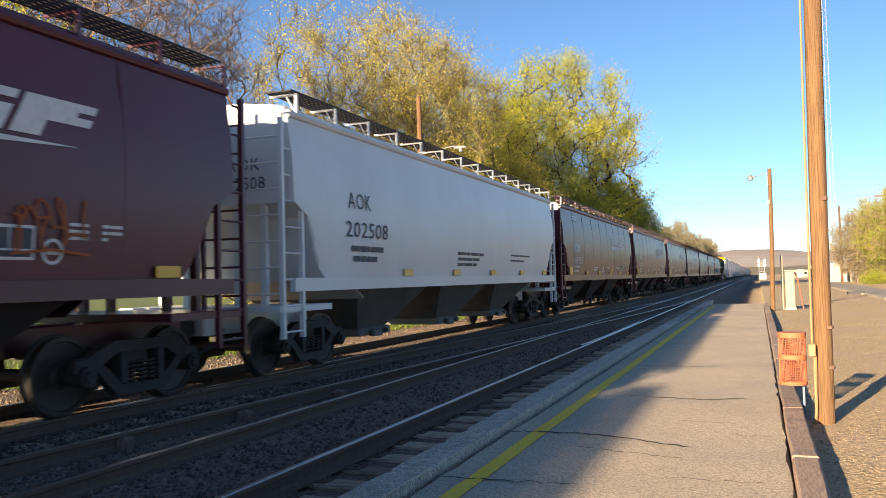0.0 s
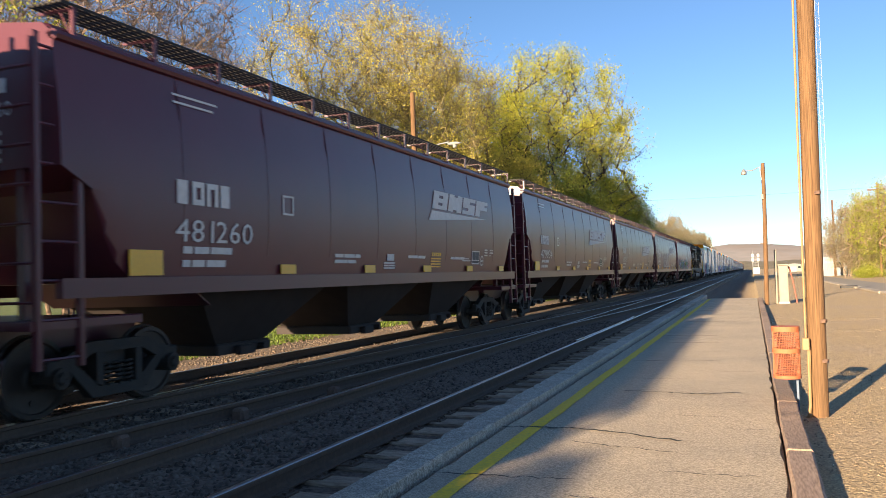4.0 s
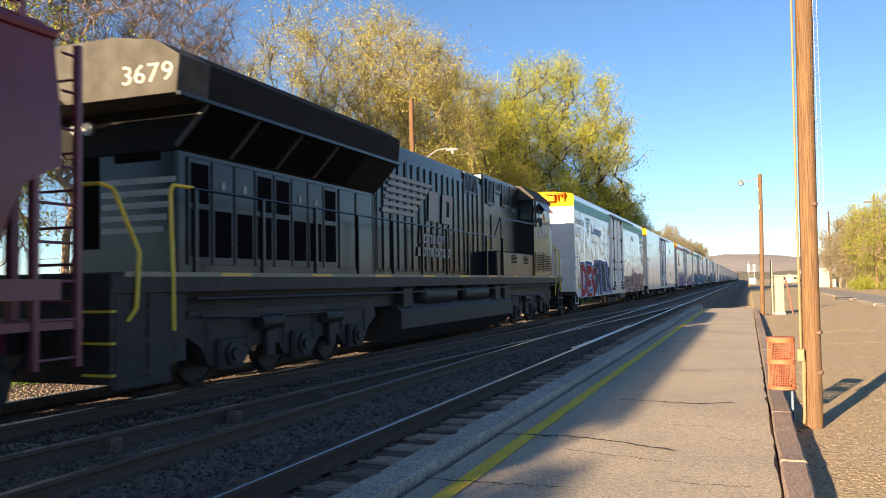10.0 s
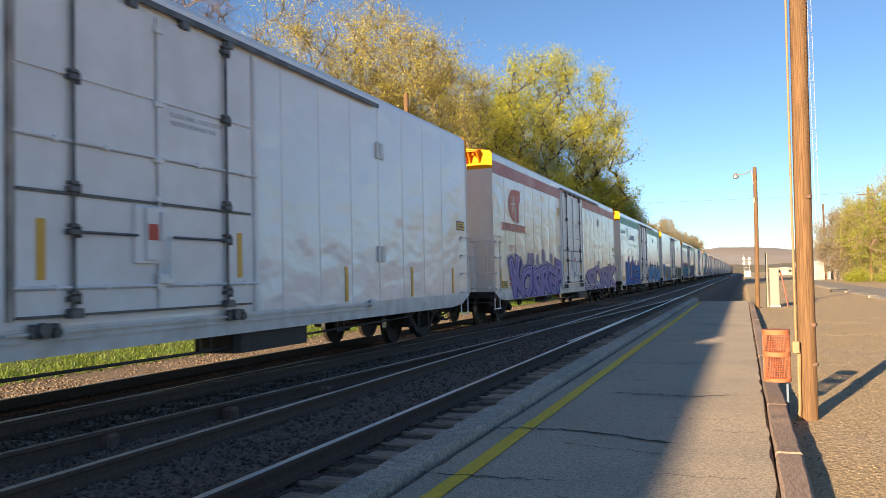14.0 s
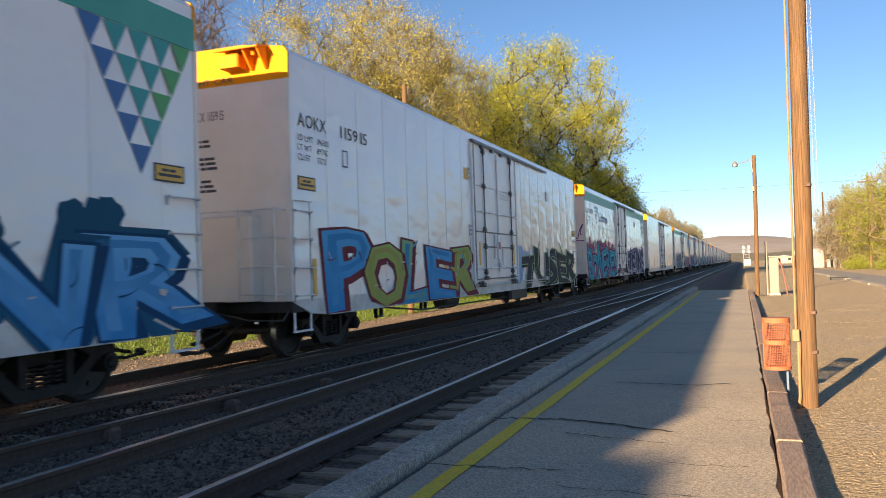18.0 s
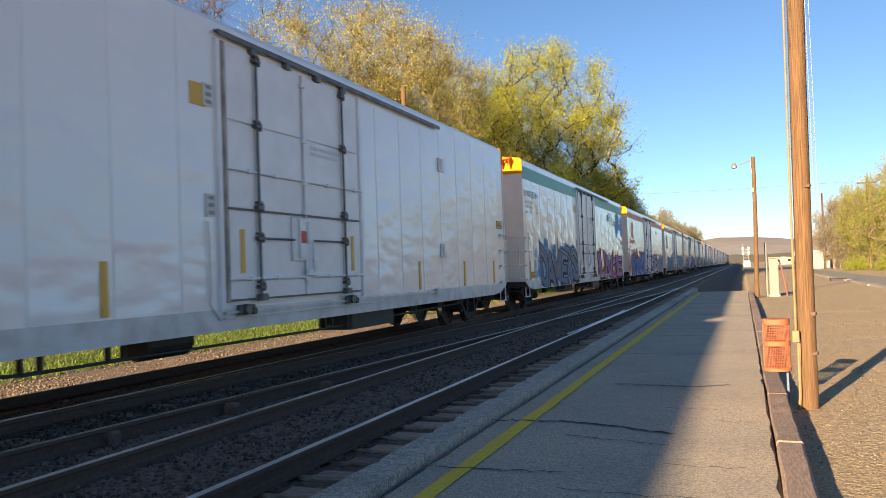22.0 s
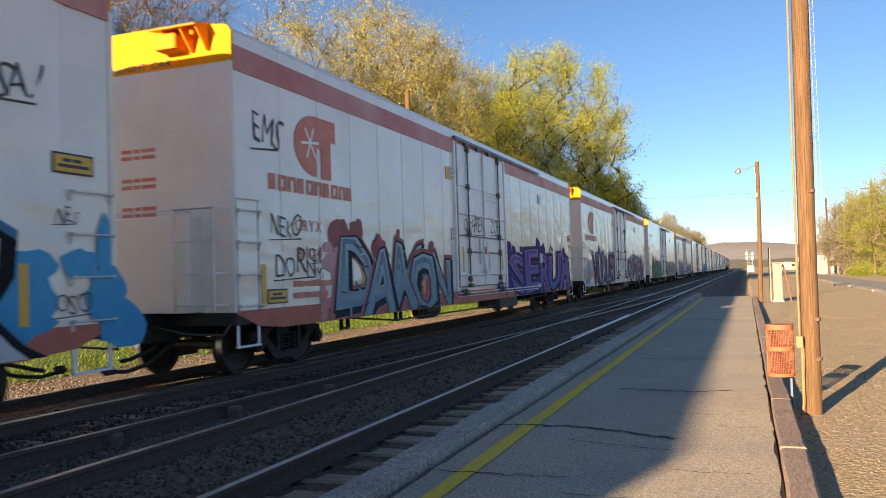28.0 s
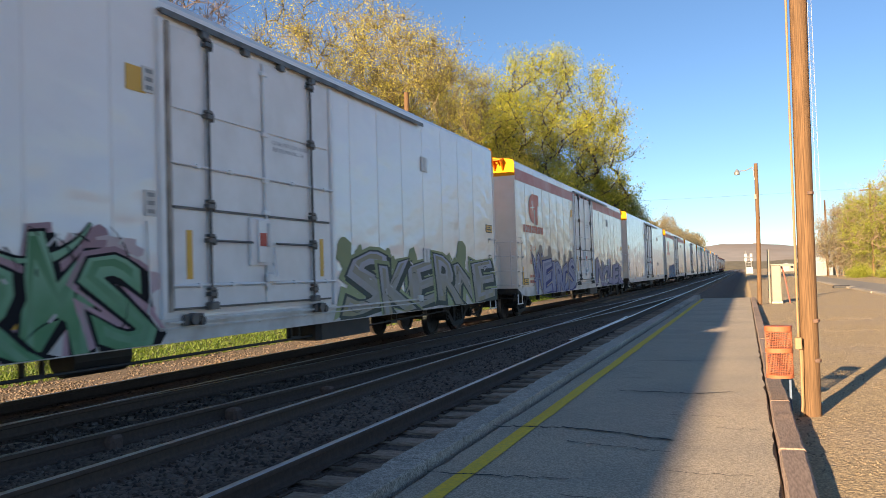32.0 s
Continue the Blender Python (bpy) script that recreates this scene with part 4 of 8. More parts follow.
def block_mark(b, y, z, w, h, lean=0.55, x=1.6):
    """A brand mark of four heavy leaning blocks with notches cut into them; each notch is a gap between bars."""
    k = w / 4
    shapes = (((0, .92, 0, .22), (0, .92, .38, .62), (0, .92, .78, 1), (0, .34, .22, .38), (0, .34, .62, .78), (.6, .92, .22, .38), (.6, .92, .62, .78)),
              ((0, .34, 0, 1), (.34, .58, .12, .88), (.58, .92, 0, 1)),
              ((0, .92, 0, .22), (0, .92, .38, .62), (0, .92, .78, 1), (0, .5, .62, .78), (.42, .92, .22, .38)),
              ((0, .36, 0, 1), (.36, .92, .42, .64), (.36, .92, .78, 1), (.36, .7, .64, .78)))
    for i, bits in enumerate(shapes):
        for a, c, d, e in bits:
            p, q, u, v = y + (i + a) * k, y + (i + c) * k, z + d * h, z + e * h
            m = max(1, int((v - u) / 0.08))
            for r in range(m):
                za, zb = u + (v - u) * r / m, u + (v - u) * (r + 1) / m
                flat(b, [(p + lean * (za - z), za), (q + lean * (za - z), za), (q + lean * (zb - z), zb), (p + lean * (zb - z), zb)], x)


def build_reefer(i, kind, mark, number, label):
    y0 = 182.6 + 25.07 * (i - 1)
    car = empty("refrigerator_car", pose(TRACK_TRAIN, y0, 0), label, "freight car", "white refrigerator cars")
    TRAIN.append((car, y0))
    near = i <= 14
    white = M["cream_white"] if kind == "c" else M["reefer_white"]
    tone = "c" if kind == "c" else "w"
    piece("body", shared("reefer_body_" + tone, reefer_body, white), car)
    pm = shared("reefer_panel_" + tone, reefer_panel, white, False)
    y = 0.03
    while y < RL - 1.1:
        if not (9.0 < y + 0.6 < 13.3):
            piece("side_panel", pm, car, pose(0, y, 0))
        y += 1.1625
    sill_m = M["sill_red"] if kind == "c" and i in (10, 11) else M["sill_white"]
    piece("side_sill", shared("reefer_sill_" + ("r" if sill_m == M["sill_red"] else "w"), reefer_sill, sill_m), car)
    piece("underframe", shared("reefer_floor", reefer_floor, M["tank_black"]), car)
    piece("fuel_tank", shared("reefer_tank", reefer_tank, M["tank_black"]), car)
    em = shared("reefer_end_" + tone, end_wall, M["end_paint"])
    piece("end_wall", em, car)
    piece("end_wall", em, car, pose(0, RL, 0, 0, 0, 180))
    piece("end_cap", shared("reefer_cap", end_cap, M["yellow_cap"]), car, pose(0, RL, 0, 0, 0, 180))
    cap = piece("end_cap", shared("reefer_cap", end_cap, M["yellow_cap"]), car, label="bright yellow painted end cap")
    if i != 2 and i != 13:
        piece("bracket", shared("reefer_bracket", end_bracket, M["orange_cap"]), cap, pose(0, 0, 0.07))
    eu = piece("end_housing", shared("reefer_unit_" + tone, end_unit, M["end_paint"]), car)
    for m in (Matrix.Identity(4), pose(0, RL, 0, 0, 0, 180)):
        piece("air_hose", shared("air_hose", air_hose, M["steel_black"]), car, m)
        piece("cut_lever", shared("cut_lever", cut_lever, M["steel_grey"]), car, m if m[1][3] < 1 else pose(0, RL, 0) @ Matrix.Diagonal((1, -1, 1, 1)))
    piece("end_ladder_frame", shared("reefer_rungs", end_rungs, M["sill_white"]), eu)
    piece("end_beam", shared("reefer_beam", end_beam, M["steel_black"]), car)
    piece("coupler", shared("coupler", coupler, M["steel_black"]), car)
    piece("coupler", shared("coupler", coupler, M["steel_black"]), car, pose(0, RL, 0, 0, 0, 180))
    piece("ladder", shared("reefer_ladder_front", lambda: ladder((1.08, 1.52, 1.98, 2.43), 0.52, True), M["sill_white"]), car, pose(1.6, 0.04, 0))
    for z in (1.06, 1.53, 1.98, 2.43):
        piece("grab_iron", shared("reefer_grab_iron", lambda: ladder((0.0,), 0.56, False), M["sill_white"]), car, pose(1.595, RL - 0.6, z))
    sm = shared("reefer_stirrup", stirrup, M["door_white"])
    piece("stirrup_step", sm, car, pose(1.57, 0.06, 0))
    piece("stirrup_step", sm, car, pose(1.57, RL - 0.56, 0))
    door = piece("door", shared("reefer_door", reefer_door, M["door_white"]), car, label="white sliding plug door with lock rods")
    for q in (8.91, 13.17):
        piece("door_post", shared("reefer_door_post", door_post, M["door_white"]), door, pose(0, q, 0))
    for q in range(4):
        for z in range(5):
            piece("door_panel", shared("door_panel_%d%d" % (q, z), door_panel(q, z), M["door_white"]), door)
    for q in (9.82, 12.47):
        piece("lock_rod", shared("lock_rod_" + tone, lock_rod, M["galv_dark"]), door, pose(0, q, 0))
    piece("centre_pipe", shared("centre_pipe", centre_pipe, M["door_white"]), door)
    for z in (2.95, 1.42):
        piece("rib", shared("door_rib", door_rib, M["door_white"]), door, pose(0, 0, z))
    for z in (2.40, 1.13):
        piece("lock_bar", shared("lock_bar", lambda: Build().box(1.64, 1.668, 9.12, 13.05, -0.014, 0.014, 0.004), M["galv_dark"]), door, pose(0, 0, z))
    for ya in (9.72, 11.36):
        piece("lock_arm", shared("lock_arm", lambda: Build().tube((1.70, 0, 2.0), (1.70, 1.02, 2.0), 0.017, n=6), M["galv_dark"]), door, pose(0, ya, 0))
    for q in (9.40, 12.6):
        piece("roller", shared("door_roller", door_roller, M["galv_dark"]), door, pose(0, q, 0))
    piece("door_post", shared("reefer_grimy_post", lambda: Build().box(1.58, 1.668, 9.03, 9.1, 1.1, 4.7, 0.01), M["grimy_post"]), door)
    lb = piece("latch", shared("latch_box", latch_box, M["door_white"]), door)
    piece("red_plate", shared("latch_red", lambda: Build().box(1.73, 1.737, 10.88, 11.04, 1.95, 2.14), M["latch_red"]), lb)
    for z in (3.74, 2.26):
        fr = piece("hinge_frame", shared("hinge_frame", lambda: Build().box(1.60, 1.63, 8.66, 8.86, 0, 0.31, 0.008), M["sill_white"]), car, pose(0, 0, z))
        piece("hinge_gap", shared("hinge_gap", lambda: Build().box(1.63, 1.634, 8.70, 8.82, 0.03, 0.08).box(1.63, 1.634, 8.70, 8.82, 0.13, 0.18).box(1.63, 1.634, 8.70, 8.82, 0.23, 0.28), M["galv"]), fr)
    piece("side_pipe", shared("side_pipe", lambda: Build().path([(1.63, 8.68, 2.2), (1.63, 8.72, 1.3), (1.63, 8.68, 1.1), (1.63, 8.9, 0.88)], 0.012), M["sill_white"]), car)
    piece("door_track", shared("door_track_t", door_track(True), M["galv_dark"]), car)
    piece("door_track", shared("door_track_b", door_track(False), M["sill_white"]), car)
    vm = shared("small_vent", small_vent, M["sill_white"])
    piece("vent", vm, car, pose(0, 17.35, 3.78))
    piece("vent", vm, car, pose(0, 17.35, 1.76))
    rm = shared("reflector_strip", strip, M["reflector"])
    for q in (0.62, 3.9, 6.8, 9.38, 12.75, 16.0, 19.0, 21.54):
        piece("reflector", rm, car, pose(0.03 if 9 < q < 13.4 else 0, q, 1.05 if not 9 < q < 13.4 else 1.5))
    pl = shared("notice_plate", lambda: Build().box(1.605, 1.612, 0, 0.55, 0, 0.22), M["lettering"])
    face = shared("notice_face", lambda: Build().box(1.611, 1.614, 0.022, 0.528, 0.022, 0.198), M["plate_yellow"])
    nb = shared("notice_lines", lambda: bars(bars(Build(), 0.13, 0.125, (0.12, 0.12), 0.035, 1.6155), 0.06, 0.065, (0.43,), 0.035, 1.6155), M["lettering"])
    for q, z in ((0.22, 2.78) if kind == "a" else (0.76, 1.08), (RL - 0.84, 2.61)):
        plate = piece("notice_plate", pl, car, pose(0, q, z), "yellow notice plate with a black border")
        piece("plate_face", face, plate)
        tagged(piece("notice_writing", nb, plate), kind="stuff")
    piece("red_marker", shared("red_marker", lambda: Build().box(1.605, 1.613, 0, 0.1, 0, 0.11), M["latch_red"]), car, pose(0, 2.95, 0.94))
    lab = shared("door_label", lambda: bars(bars(bars(Build().box(1.605, 1.611, 8.4, 8.72, 3.72, 4.02), 8.43, 3.92, (0.24,), 0.05, 1.6125), 8.43, 3.84, (0.2,), 0.04, 1.6125), 8.43, 3.76, (0.24,), 0.04, 1.6125), M["plate_yellow"])
    piece("door_notice", lab, car)
    if near:
        b = Build()
        text_build(b, "CLOSE AND LOCK DOOR", 11.38, 3.50, 0.06, 1.642)
        text_build(b, "BEFORE MOVING CAR", 11.4, 3.40, 0.06, 1.642)
        if "closetext" not in MESH:
            MESH["closetext"] = b.mesh("door_writing", M["faint_lettering"])
        tagged(piece("door_writing", MESH["closetext"], door), kind="stuff")
    # stripes, emblems and stencils
    if kind == "l":
        sm2 = shared("teal_stripe", lambda: Build().box(1.60, 1.6105, 0.03, RL - 0.03, 4.37, 4.78), M["teal"])
        piece("stripe", sm2, car, label="teal stripe")
    if kind == "c":
        sm2 = shared("red_stripe", lambda: Build().box(1.60, 1.6105, 0.03, RL - 0.03, 4.40, 4.76), M["red_stripe"])
        piece("stripe", sm2, car, label="faded red stripe")
    if kind == "l" and i not in (8,):
        key = "lin_a"
        if key not in MESH:
            b1, b2, b3, w = Build(), Build(), Build(), Build()
            shield(b1, b2, b3, 2.5, 4.2, 0.95)
            shield(b1, b2, b3, 20.8, 4.36, 1.9)
            round_mark(w, 3.75, 3.55, 2.6, 0.44)
            MESH["lin_a"], MESH["lin_b"], MESH["lin_c"] = b1.mesh("emblem_blue", M["logo_blue"]), b2.mesh("emblem_teal", M["logo_teal"]), b3.mesh("emblem_green", M["logo_green"])
            MESH["lin_w"] = w.mesh("brand_block", M["logo_blue"])
            MESH["lin_t"] = text_build(Build(), "Reimagining the World's Food Supply Chain", 3.75, 3.17, 0.135, 1.6135, 4.85).mesh("slogan", M["slogan"])
        e = tagged(piece("emblem", MESH["lin_a"], car), kind="stuff")
        tagged(piece("emblem_middle", MESH["lin_b"], e), kind="stuff")
        tagged(piece("emblem_flank", MESH["lin_c"], e), kind="stuff")
        tagged(piece("brand_block", MESH["lin_w"], car), kind="stuff")
        tagged(piece("slogan", MESH["lin_t"], car), kind="stuff")
    if i == 8:
        b1, b2, b3, w = Build(), Build(), Build(), Build()
        shield(b1, b2, b3, 17.65, 4.22, 0.95)
        round_mark(w, 18.85, 3.6, 2.5, 0.42)
        e = tagged(part("emblem", b1, M["logo_blue"], car), kind="stuff")
        tagged(part("emblem_middle", b2, M["logo_teal"], e), kind="stuff")
        tagged(part("emblem_flank", b3, M["logo_green"], e), kind="stuff")
        tagged(part("brand_block", w, M["logo_blue"], car), kind="stuff")
    if kind == "c":
        if "cryo" not in MESH:
            b = Build()
            arc = [(2.25 - 0.65 * math.sin(a), 3.62 + 0.5 * math.cos(a)) for a in [math.pi * q / 12 for q in range(13)]]
            flat(b, [(2.95, 4.12)] + arc + [(2.3, 3.12), (2.3, 3.6), (2.45, 3.6), (2.45, 3.1), (2.78, 3.1), (2.78, 3.75), (2.95, 3.75)], 1.6135)
            MESH["cryo3"] = Build()
            brand_shapes(MESH["cryo3"], 0.85, 2.80, 2.75, 0.24, 10, 0.0)
            MESH["cryo3"] = MESH["cryo3"].mesh("brand_block", M["red_logo"])
            b2 = Build()
            for q in range(3):
                a = q * math.pi / 3 + 0.1
                c, d = math.cos(a), math.sin(a)
                flat(b2, [(2.1 - .28 * c - .02 * d, 3.66 - .28 * d + .02 * c), (2.1 + .28 * c - .02 * d, 3.66 + .28 * d + .02 * c), (2.1 + .28 * c + .02 * d, 3.66 + .28 * d - .02 * c), (2.1 - .28 * c + .02 * d, 3.66 - .28 * d - .02 * c)], 1.615 + q * 0.0005)
            MESH["cryo"], MESH["cryo2"] = b.mesh("emblem", M["red_logo"]), b2.mesh("snow_star", M["cream_white"])
        e = piece("emblem", MESH["cryo"], car, label="faded red emblem blocks")
        piece("snow_star", MESH["cryo2"], e)
        tagged(piece("brand_block", MESH["cryo3"], car), kind="stuff")
        if near:
            b = text_build(Build(), mark, 1.56, 2.20, 0.19, 1.6135, 0.88)
            text_build(b, number, 1.58, 1.76, 0.19, 1.6135, 0.86)
            bars(b, 1.5, 1.32, (0.3, 0.35, 0.5), 0.09, 1.6135)
            bars(b, 1.5, 1.14, (0.3, 0.25, 0.45), 0.09, 1.6135)
            tagged(part("stencil", b, M["red_logo"], car), kind="stuff")
            b = Build()
            for q, z in enumerate((3.35, 3.25, 2.92, 2.82, 2.5, 2.4)):
                bars(b, -0.35, z, (0.2, 0.12, 0.26), 0.055, end=True)
            tagged(part("end_stencil", b, M["red_logo"], car), kind="stuff")
    elif near:
        b = text_build(Build(), mark, 0.26 if kind == "a" else 0.16, 3.81, 0.22, 1.6135, 0.94)
        text_build(b, number, 1.62 if kind == "a" else 1.16, 3.81, 0.22, 1.6135, 1.18 if len(number) > 4 else 0.85)
        for q, (wd, val) in enumerate((("LD LMT", "196300"), ("LT WT", "89700"), ("CU FT", "7572"))):
            text_build(b, wd, 0.22, 3.58 - q * 0.16, 0.10, 1.6135)
            text_build(b, val, 0.85, 3.58 - q * 0.16, 0.10, 1.6135)
        flat(b, [(1.75, 3.3), (1.95, 3.3), (1.95, 3.32), (1.75, 3.32)], 1.6135)
        flat(b, [(1.75, 3.58), (1.95, 3.58), (1.95, 3.6), (1.75, 3.6)], 1.6135)
        flat(b, [(1.75, 3.3), (1.77, 3.3), (1.77, 3.6), (1.75, 3.6)], 1.6135)
        flat(b, [(1.93, 3.3), (1.95, 3.3), (1.95, 3.6), (1.93, 3.6)], 1.6135)
        tagged(part("stencil", b, M["lettering"], car), kind="stuff")
        b = text_build(Build(), mark + " " + number, -0.36, 3.97, 0.155, end=True, width=0.76)
        for q, z in enumerate((3.62, 3.54, 3.33, 3.25, 3.17, 2.96, 2.88, 2.80)):
            bars(b, -0.30 + (0.08, 0.1, 0, 0.02, 0.05, -0.08, -0.03, 0.02)[q], z, (0.16, 0.1, 0.2) if q > 1 else (0.16, 0.14), 0.045, end=True)
        tagged(part("end_stencil", b, M["lettering"], car), kind="stuff")
    if near:
        b = text_build(Build(), "EXCESS HEIGHT CAR", -1.2, 4.555, 0.10, end=True, width=1.8)
        for q in range(len(b.v)):
            x, yv, z = b.v[q]
            b.v[q] = (x, -0.016, z)
        tagged(part("end_warning", b, M["lettering"], car), kind="stuff")
    win = (y0 - 62, y0 + 5) if near else None
    add_truck(car, 2.05, win)
    add_truck(car, RL - 2.05, (y0 + RL - 62, y0 + RL + 5) if near else None)
    return car


M["galv_dark"] = mat("dirty_lock_rod_steel", (0.15, 0.145, 0.14), 0.5, 0.3, second=(0.02, 0.018, 0.016), scale=4, amount=0.6)
M["steel_grey"] = mat("dark_track_steel", (0.07, 0.07, 0.07), 0.5, 0.3, second=(0.12, 0.11, 0.1), scale=5, amount=0.5)
M["latch_red"] = mat("red_warning_plate", (0.55, 0.06, 0.03), 0.5)
M["slogan"] = mat("pale_green_lettering", (0.16, 0.34, 0.27), 0.5)
WHITE = (0.72, 0.72, 0.74)
BLACK = (0.012, 0.012, 0.016)


def sp(a, b=None):
    return spray(a, b or tuple(x * 0.6 for x in a))


CARS = [
    (1, "l", "LINX", "8538", "white refrigerator car with teal stripe, emblem and red graffiti"),
    (2, "a", "AOKX", "116029", "plain white refrigerator car with grey stencils"),
    (3, "c", "CRYX", "8152", "cream refrigerator car with red stripe and purple graffiti"),
    (4, "l", "LINX", "8404", "white refrigerator car with teal stripe and blue graffiti"),
    (5, "a", "AOKX", "115915", "white refrigerator car with colourful and dark graffiti"),
    (6, "l", "LINX", "8500", "white refrigerator car with teal stripe and turquoise graffiti"),
    (7, "a", "AOKX", "115867", "clean white refrigerator car with plug door"),
    (8, "l", "LINX", "8284", "white refrigerator car with grey and pink graffiti"),
    (9, "c", "CRYX", "8243", "cream refrigerator car with blue graffiti and flames"),
    (10, "c", "CRYX", "8110", "cream refrigerator car with black and white graffiti"),
    (11, "c", "CRYX", "8104", "cream refrigerator car with red sill and blue-grey graffiti"),
    (12, "c", "CRYX", "8007", "cream refrigerator car with maroon and white graffiti"),
    (13, "a", "AOKX", "115968", "white refrigerator car with green graffiti letters"),
    (14, "c", "CRYX", "8121", "cream refrigerator car with pale purple graffiti"),
]
reefers = {}
for row in CARS:
    reefers[row[0]] = build_reefer(*row)
for k in range(15, 22):
    kind = "acalcac"[k - 15]
    reefers[k] = build_reefer(k, kind, "", "", {"a": "plain white refrigerator car far down the train", "c": "cream refrigerator car with faded red stripe far down the train", "l": "white refrigerator car with teal stripe far down the train"}[kind])
R = reefers
graffiti(R[1], "DES", 1.15, 4.3, 0.80, 2.15, sp((0.5, 0.03, 0.03), (0.3, 0.02, 0.02)), sp((0.65, 0.7, 0.8)), sp((0.05, 0.12, 0.45)), 3)
graffiti(R[1], "RIK", 4.3, 8.7, 0.80, 2.1, sp((0.05, 0.05, 0.07), (0.12, 0.12, 0.15)), sp((0.55, 0.6, 0.7)), sp((0.05, 0.15, 0.5)), 5)
graffiti(R[1], "GKIRK", 13.7, 22.2, 0.80, 1.85, sp((0.5, 0.27, 0.22), (0.6, 0.4, 0.35)), sp((0.1, 0.05, 0.05)), None, 7)
tag_scrawl(R[2], 0.35, 1.35, 0.45, M["lettering"], 3, 1.0, True)
graffiti(R[3], "KOSREP", 1.7, 8.8, 0.8, 2.0, sp((0.32, 0.2, 0.5), (0.55, 0.45, 0.7)), sp((0.1, 0.1, 0.3)), sp((0.6, 0.5, 0.65)), 9)
graffiti(R[3], "SORK", 13.8, 22, 0.8, 1.9, sp((0.4, 0.3, 0.5), (0.6, 0.45, 0.5)), sp((0.15, 0.1, 0.3)), None, 10)

graffiti(R[4], "JUSER", 1.9, 8.9, 0.8, 2.05, sp((0.02, 0.1, 0.45), (0.08, 0.35, 0.75)), sp((0.01, 0.015, 0.06)), sp((0.36, 0.28, 0.62)), 11)
graffiti(R[4], "XPONR", 13.6, 22.4, 0.8, 2.0, sp((0.06, 0.3, 0.65), (0.2, 0.5, 0.8)), sp((0.01, 0.08, 0.2)), sp((0.02, 0.14, 0.26)), 12)
graffiti(R[5], "POLER", 0.95, 8.4, 0.85, 2.15, [sp((0.04, 0.3, 0.65), (0.1, 0.4, 0.7)), sp((0.5, 0.42, 0.1), (0.35, 0.5, 0.12)), sp((0.05, 0.32, 0.6), (0.3, 0.5, 0.2))], sp((0.26, 0.04, 0.06)), None, 14)
graffiti(R[5], "TUSER", 13.6, 21.9, 0.85, 2.05, sp((0.03, 0.03, 0.035), (0.07, 0.07, 0.075)), sp((0.42, 0.52, 0.28), (0.34, 0.46, 0.2)), None, 15, depth=sp((0.02, 0.03, 0.02)))
graffiti(R[6], "BONERES", 0.2, 8.95, 0.78, 2.25, sp((0.02, 0.3, 0.42), (0.08, 0.5, 0.6)), sp((0.01, 0.04, 0.15)), sp((0.55, 0.12, 0.22)), 16)
graffiti(R[6], "ROK", 9.4, 13.2, 0.95, 1.7, sp((0.5, 0.12, 0.2), (0.6, 0.3, 0.4)), sp((0.03, 0.03, 0.08)), None, 26)
graffiti(R[6], "TEYNE", 13.7, 21.6, 0.8, 2.15, sp((0.012, 0.02, 0.07), (0.03, 0.05, 0.16)), sp((0.6, 0.62, 0.66)), sp((0.1, 0.08, 0.3)), 17)
tag_scrawl(R[6], 0.25, 2.9, 0.8, sp((0.2, 0.04, 0.35)), 18, 1.0, True)
graffiti(R[8], "DAMERS", 1.9, 8.4, 0.8, 2.2, sp((0.22, 0.22, 0.25), (0.36, 0.36, 0.4)), sp((0.04, 0.04, 0.06)), sp((0.25, 0.45, 0.7)), 19)
graffiti(R[8], "UNCE", 13.9, 21.4, 0.8, 2.0, sp((0.5, 0.12, 0.25), (0.55, 0.38, 0.7)), sp((0.05, 0.03, 0.06)), sp((0.5, 0.2, 0.03)), 20)
graffiti(R[9], "SYNAPSE", 1.6, 8.9, 0.8, 2.1, sp((0.12, 0.22, 0.65), (0.3, 0.45, 0.8)), sp((0.02, 0.06, 0.2)), sp((0.42, 0.08, 0.1)), 21)
graffiti(R[9], "DEMON", 13.4, 22.2, 0.8, 2.0, sp((0.5, 0.48, 0.55), (0.35, 0.3, 0.5)), sp((0.03, 0.03, 0.04)), sp((0.45, 0.4, 0.3)), 22)
graffiti(R[9], "OET", 9.2, 13.2, 0.95, 2.1, sp((0.55, 0.55, 0.6), (0.7, 0.7, 0.7)), sp((0.02, 0.02, 0.03)), None, 42)
graffiti(R[10], "EUROS", 1.8, 8.8, 0.8, 2.0, sp((0.1, 0.3, 0.55), (0.4, 0.5, 0.6)), sp((0.03, 0.06, 0.15)), sp((0.5, 0.45, 0.3)), 23)
graffiti(R[10], "KAWSKR", 13.2, 21.3, 0.8, 2.1, sp((0.55, 0.57, 0.6), (0.42, 0.44, 0.48)), sp(BLACK), sp((0.1, 0.3, 0.55)), 24)
graffiti(R[11], "DAMON", 2.9, 8.3, 0.8, 2.15, sp((0.18, 0.28, 0.36), (0.4, 0.52, 0.58)), sp((0.02, 0.03, 0.05)), sp((0.55, 0.2, 0.2)), 25)
graffiti(R[11], "SERUM", 13.6, 21.8, 0.8, 2.1, sp((0.05, 0.12, 0.42), (0.4, 0.14, 0.36)), sp((0.012, 0.012, 0.05)), sp((0.09, 0.04, 0.26)), 27)
tag_word(R[11], "EMS", 0.45, 3.45, 0.5, M["lettering"], 28)
tag_word(R[11], "NEKO", 0.85, 2.1, 0.3, M["lettering"], 29)
tag_word(R[11], "DORN", 0.95, 1.5, 0.34, M["lettering"], 30)
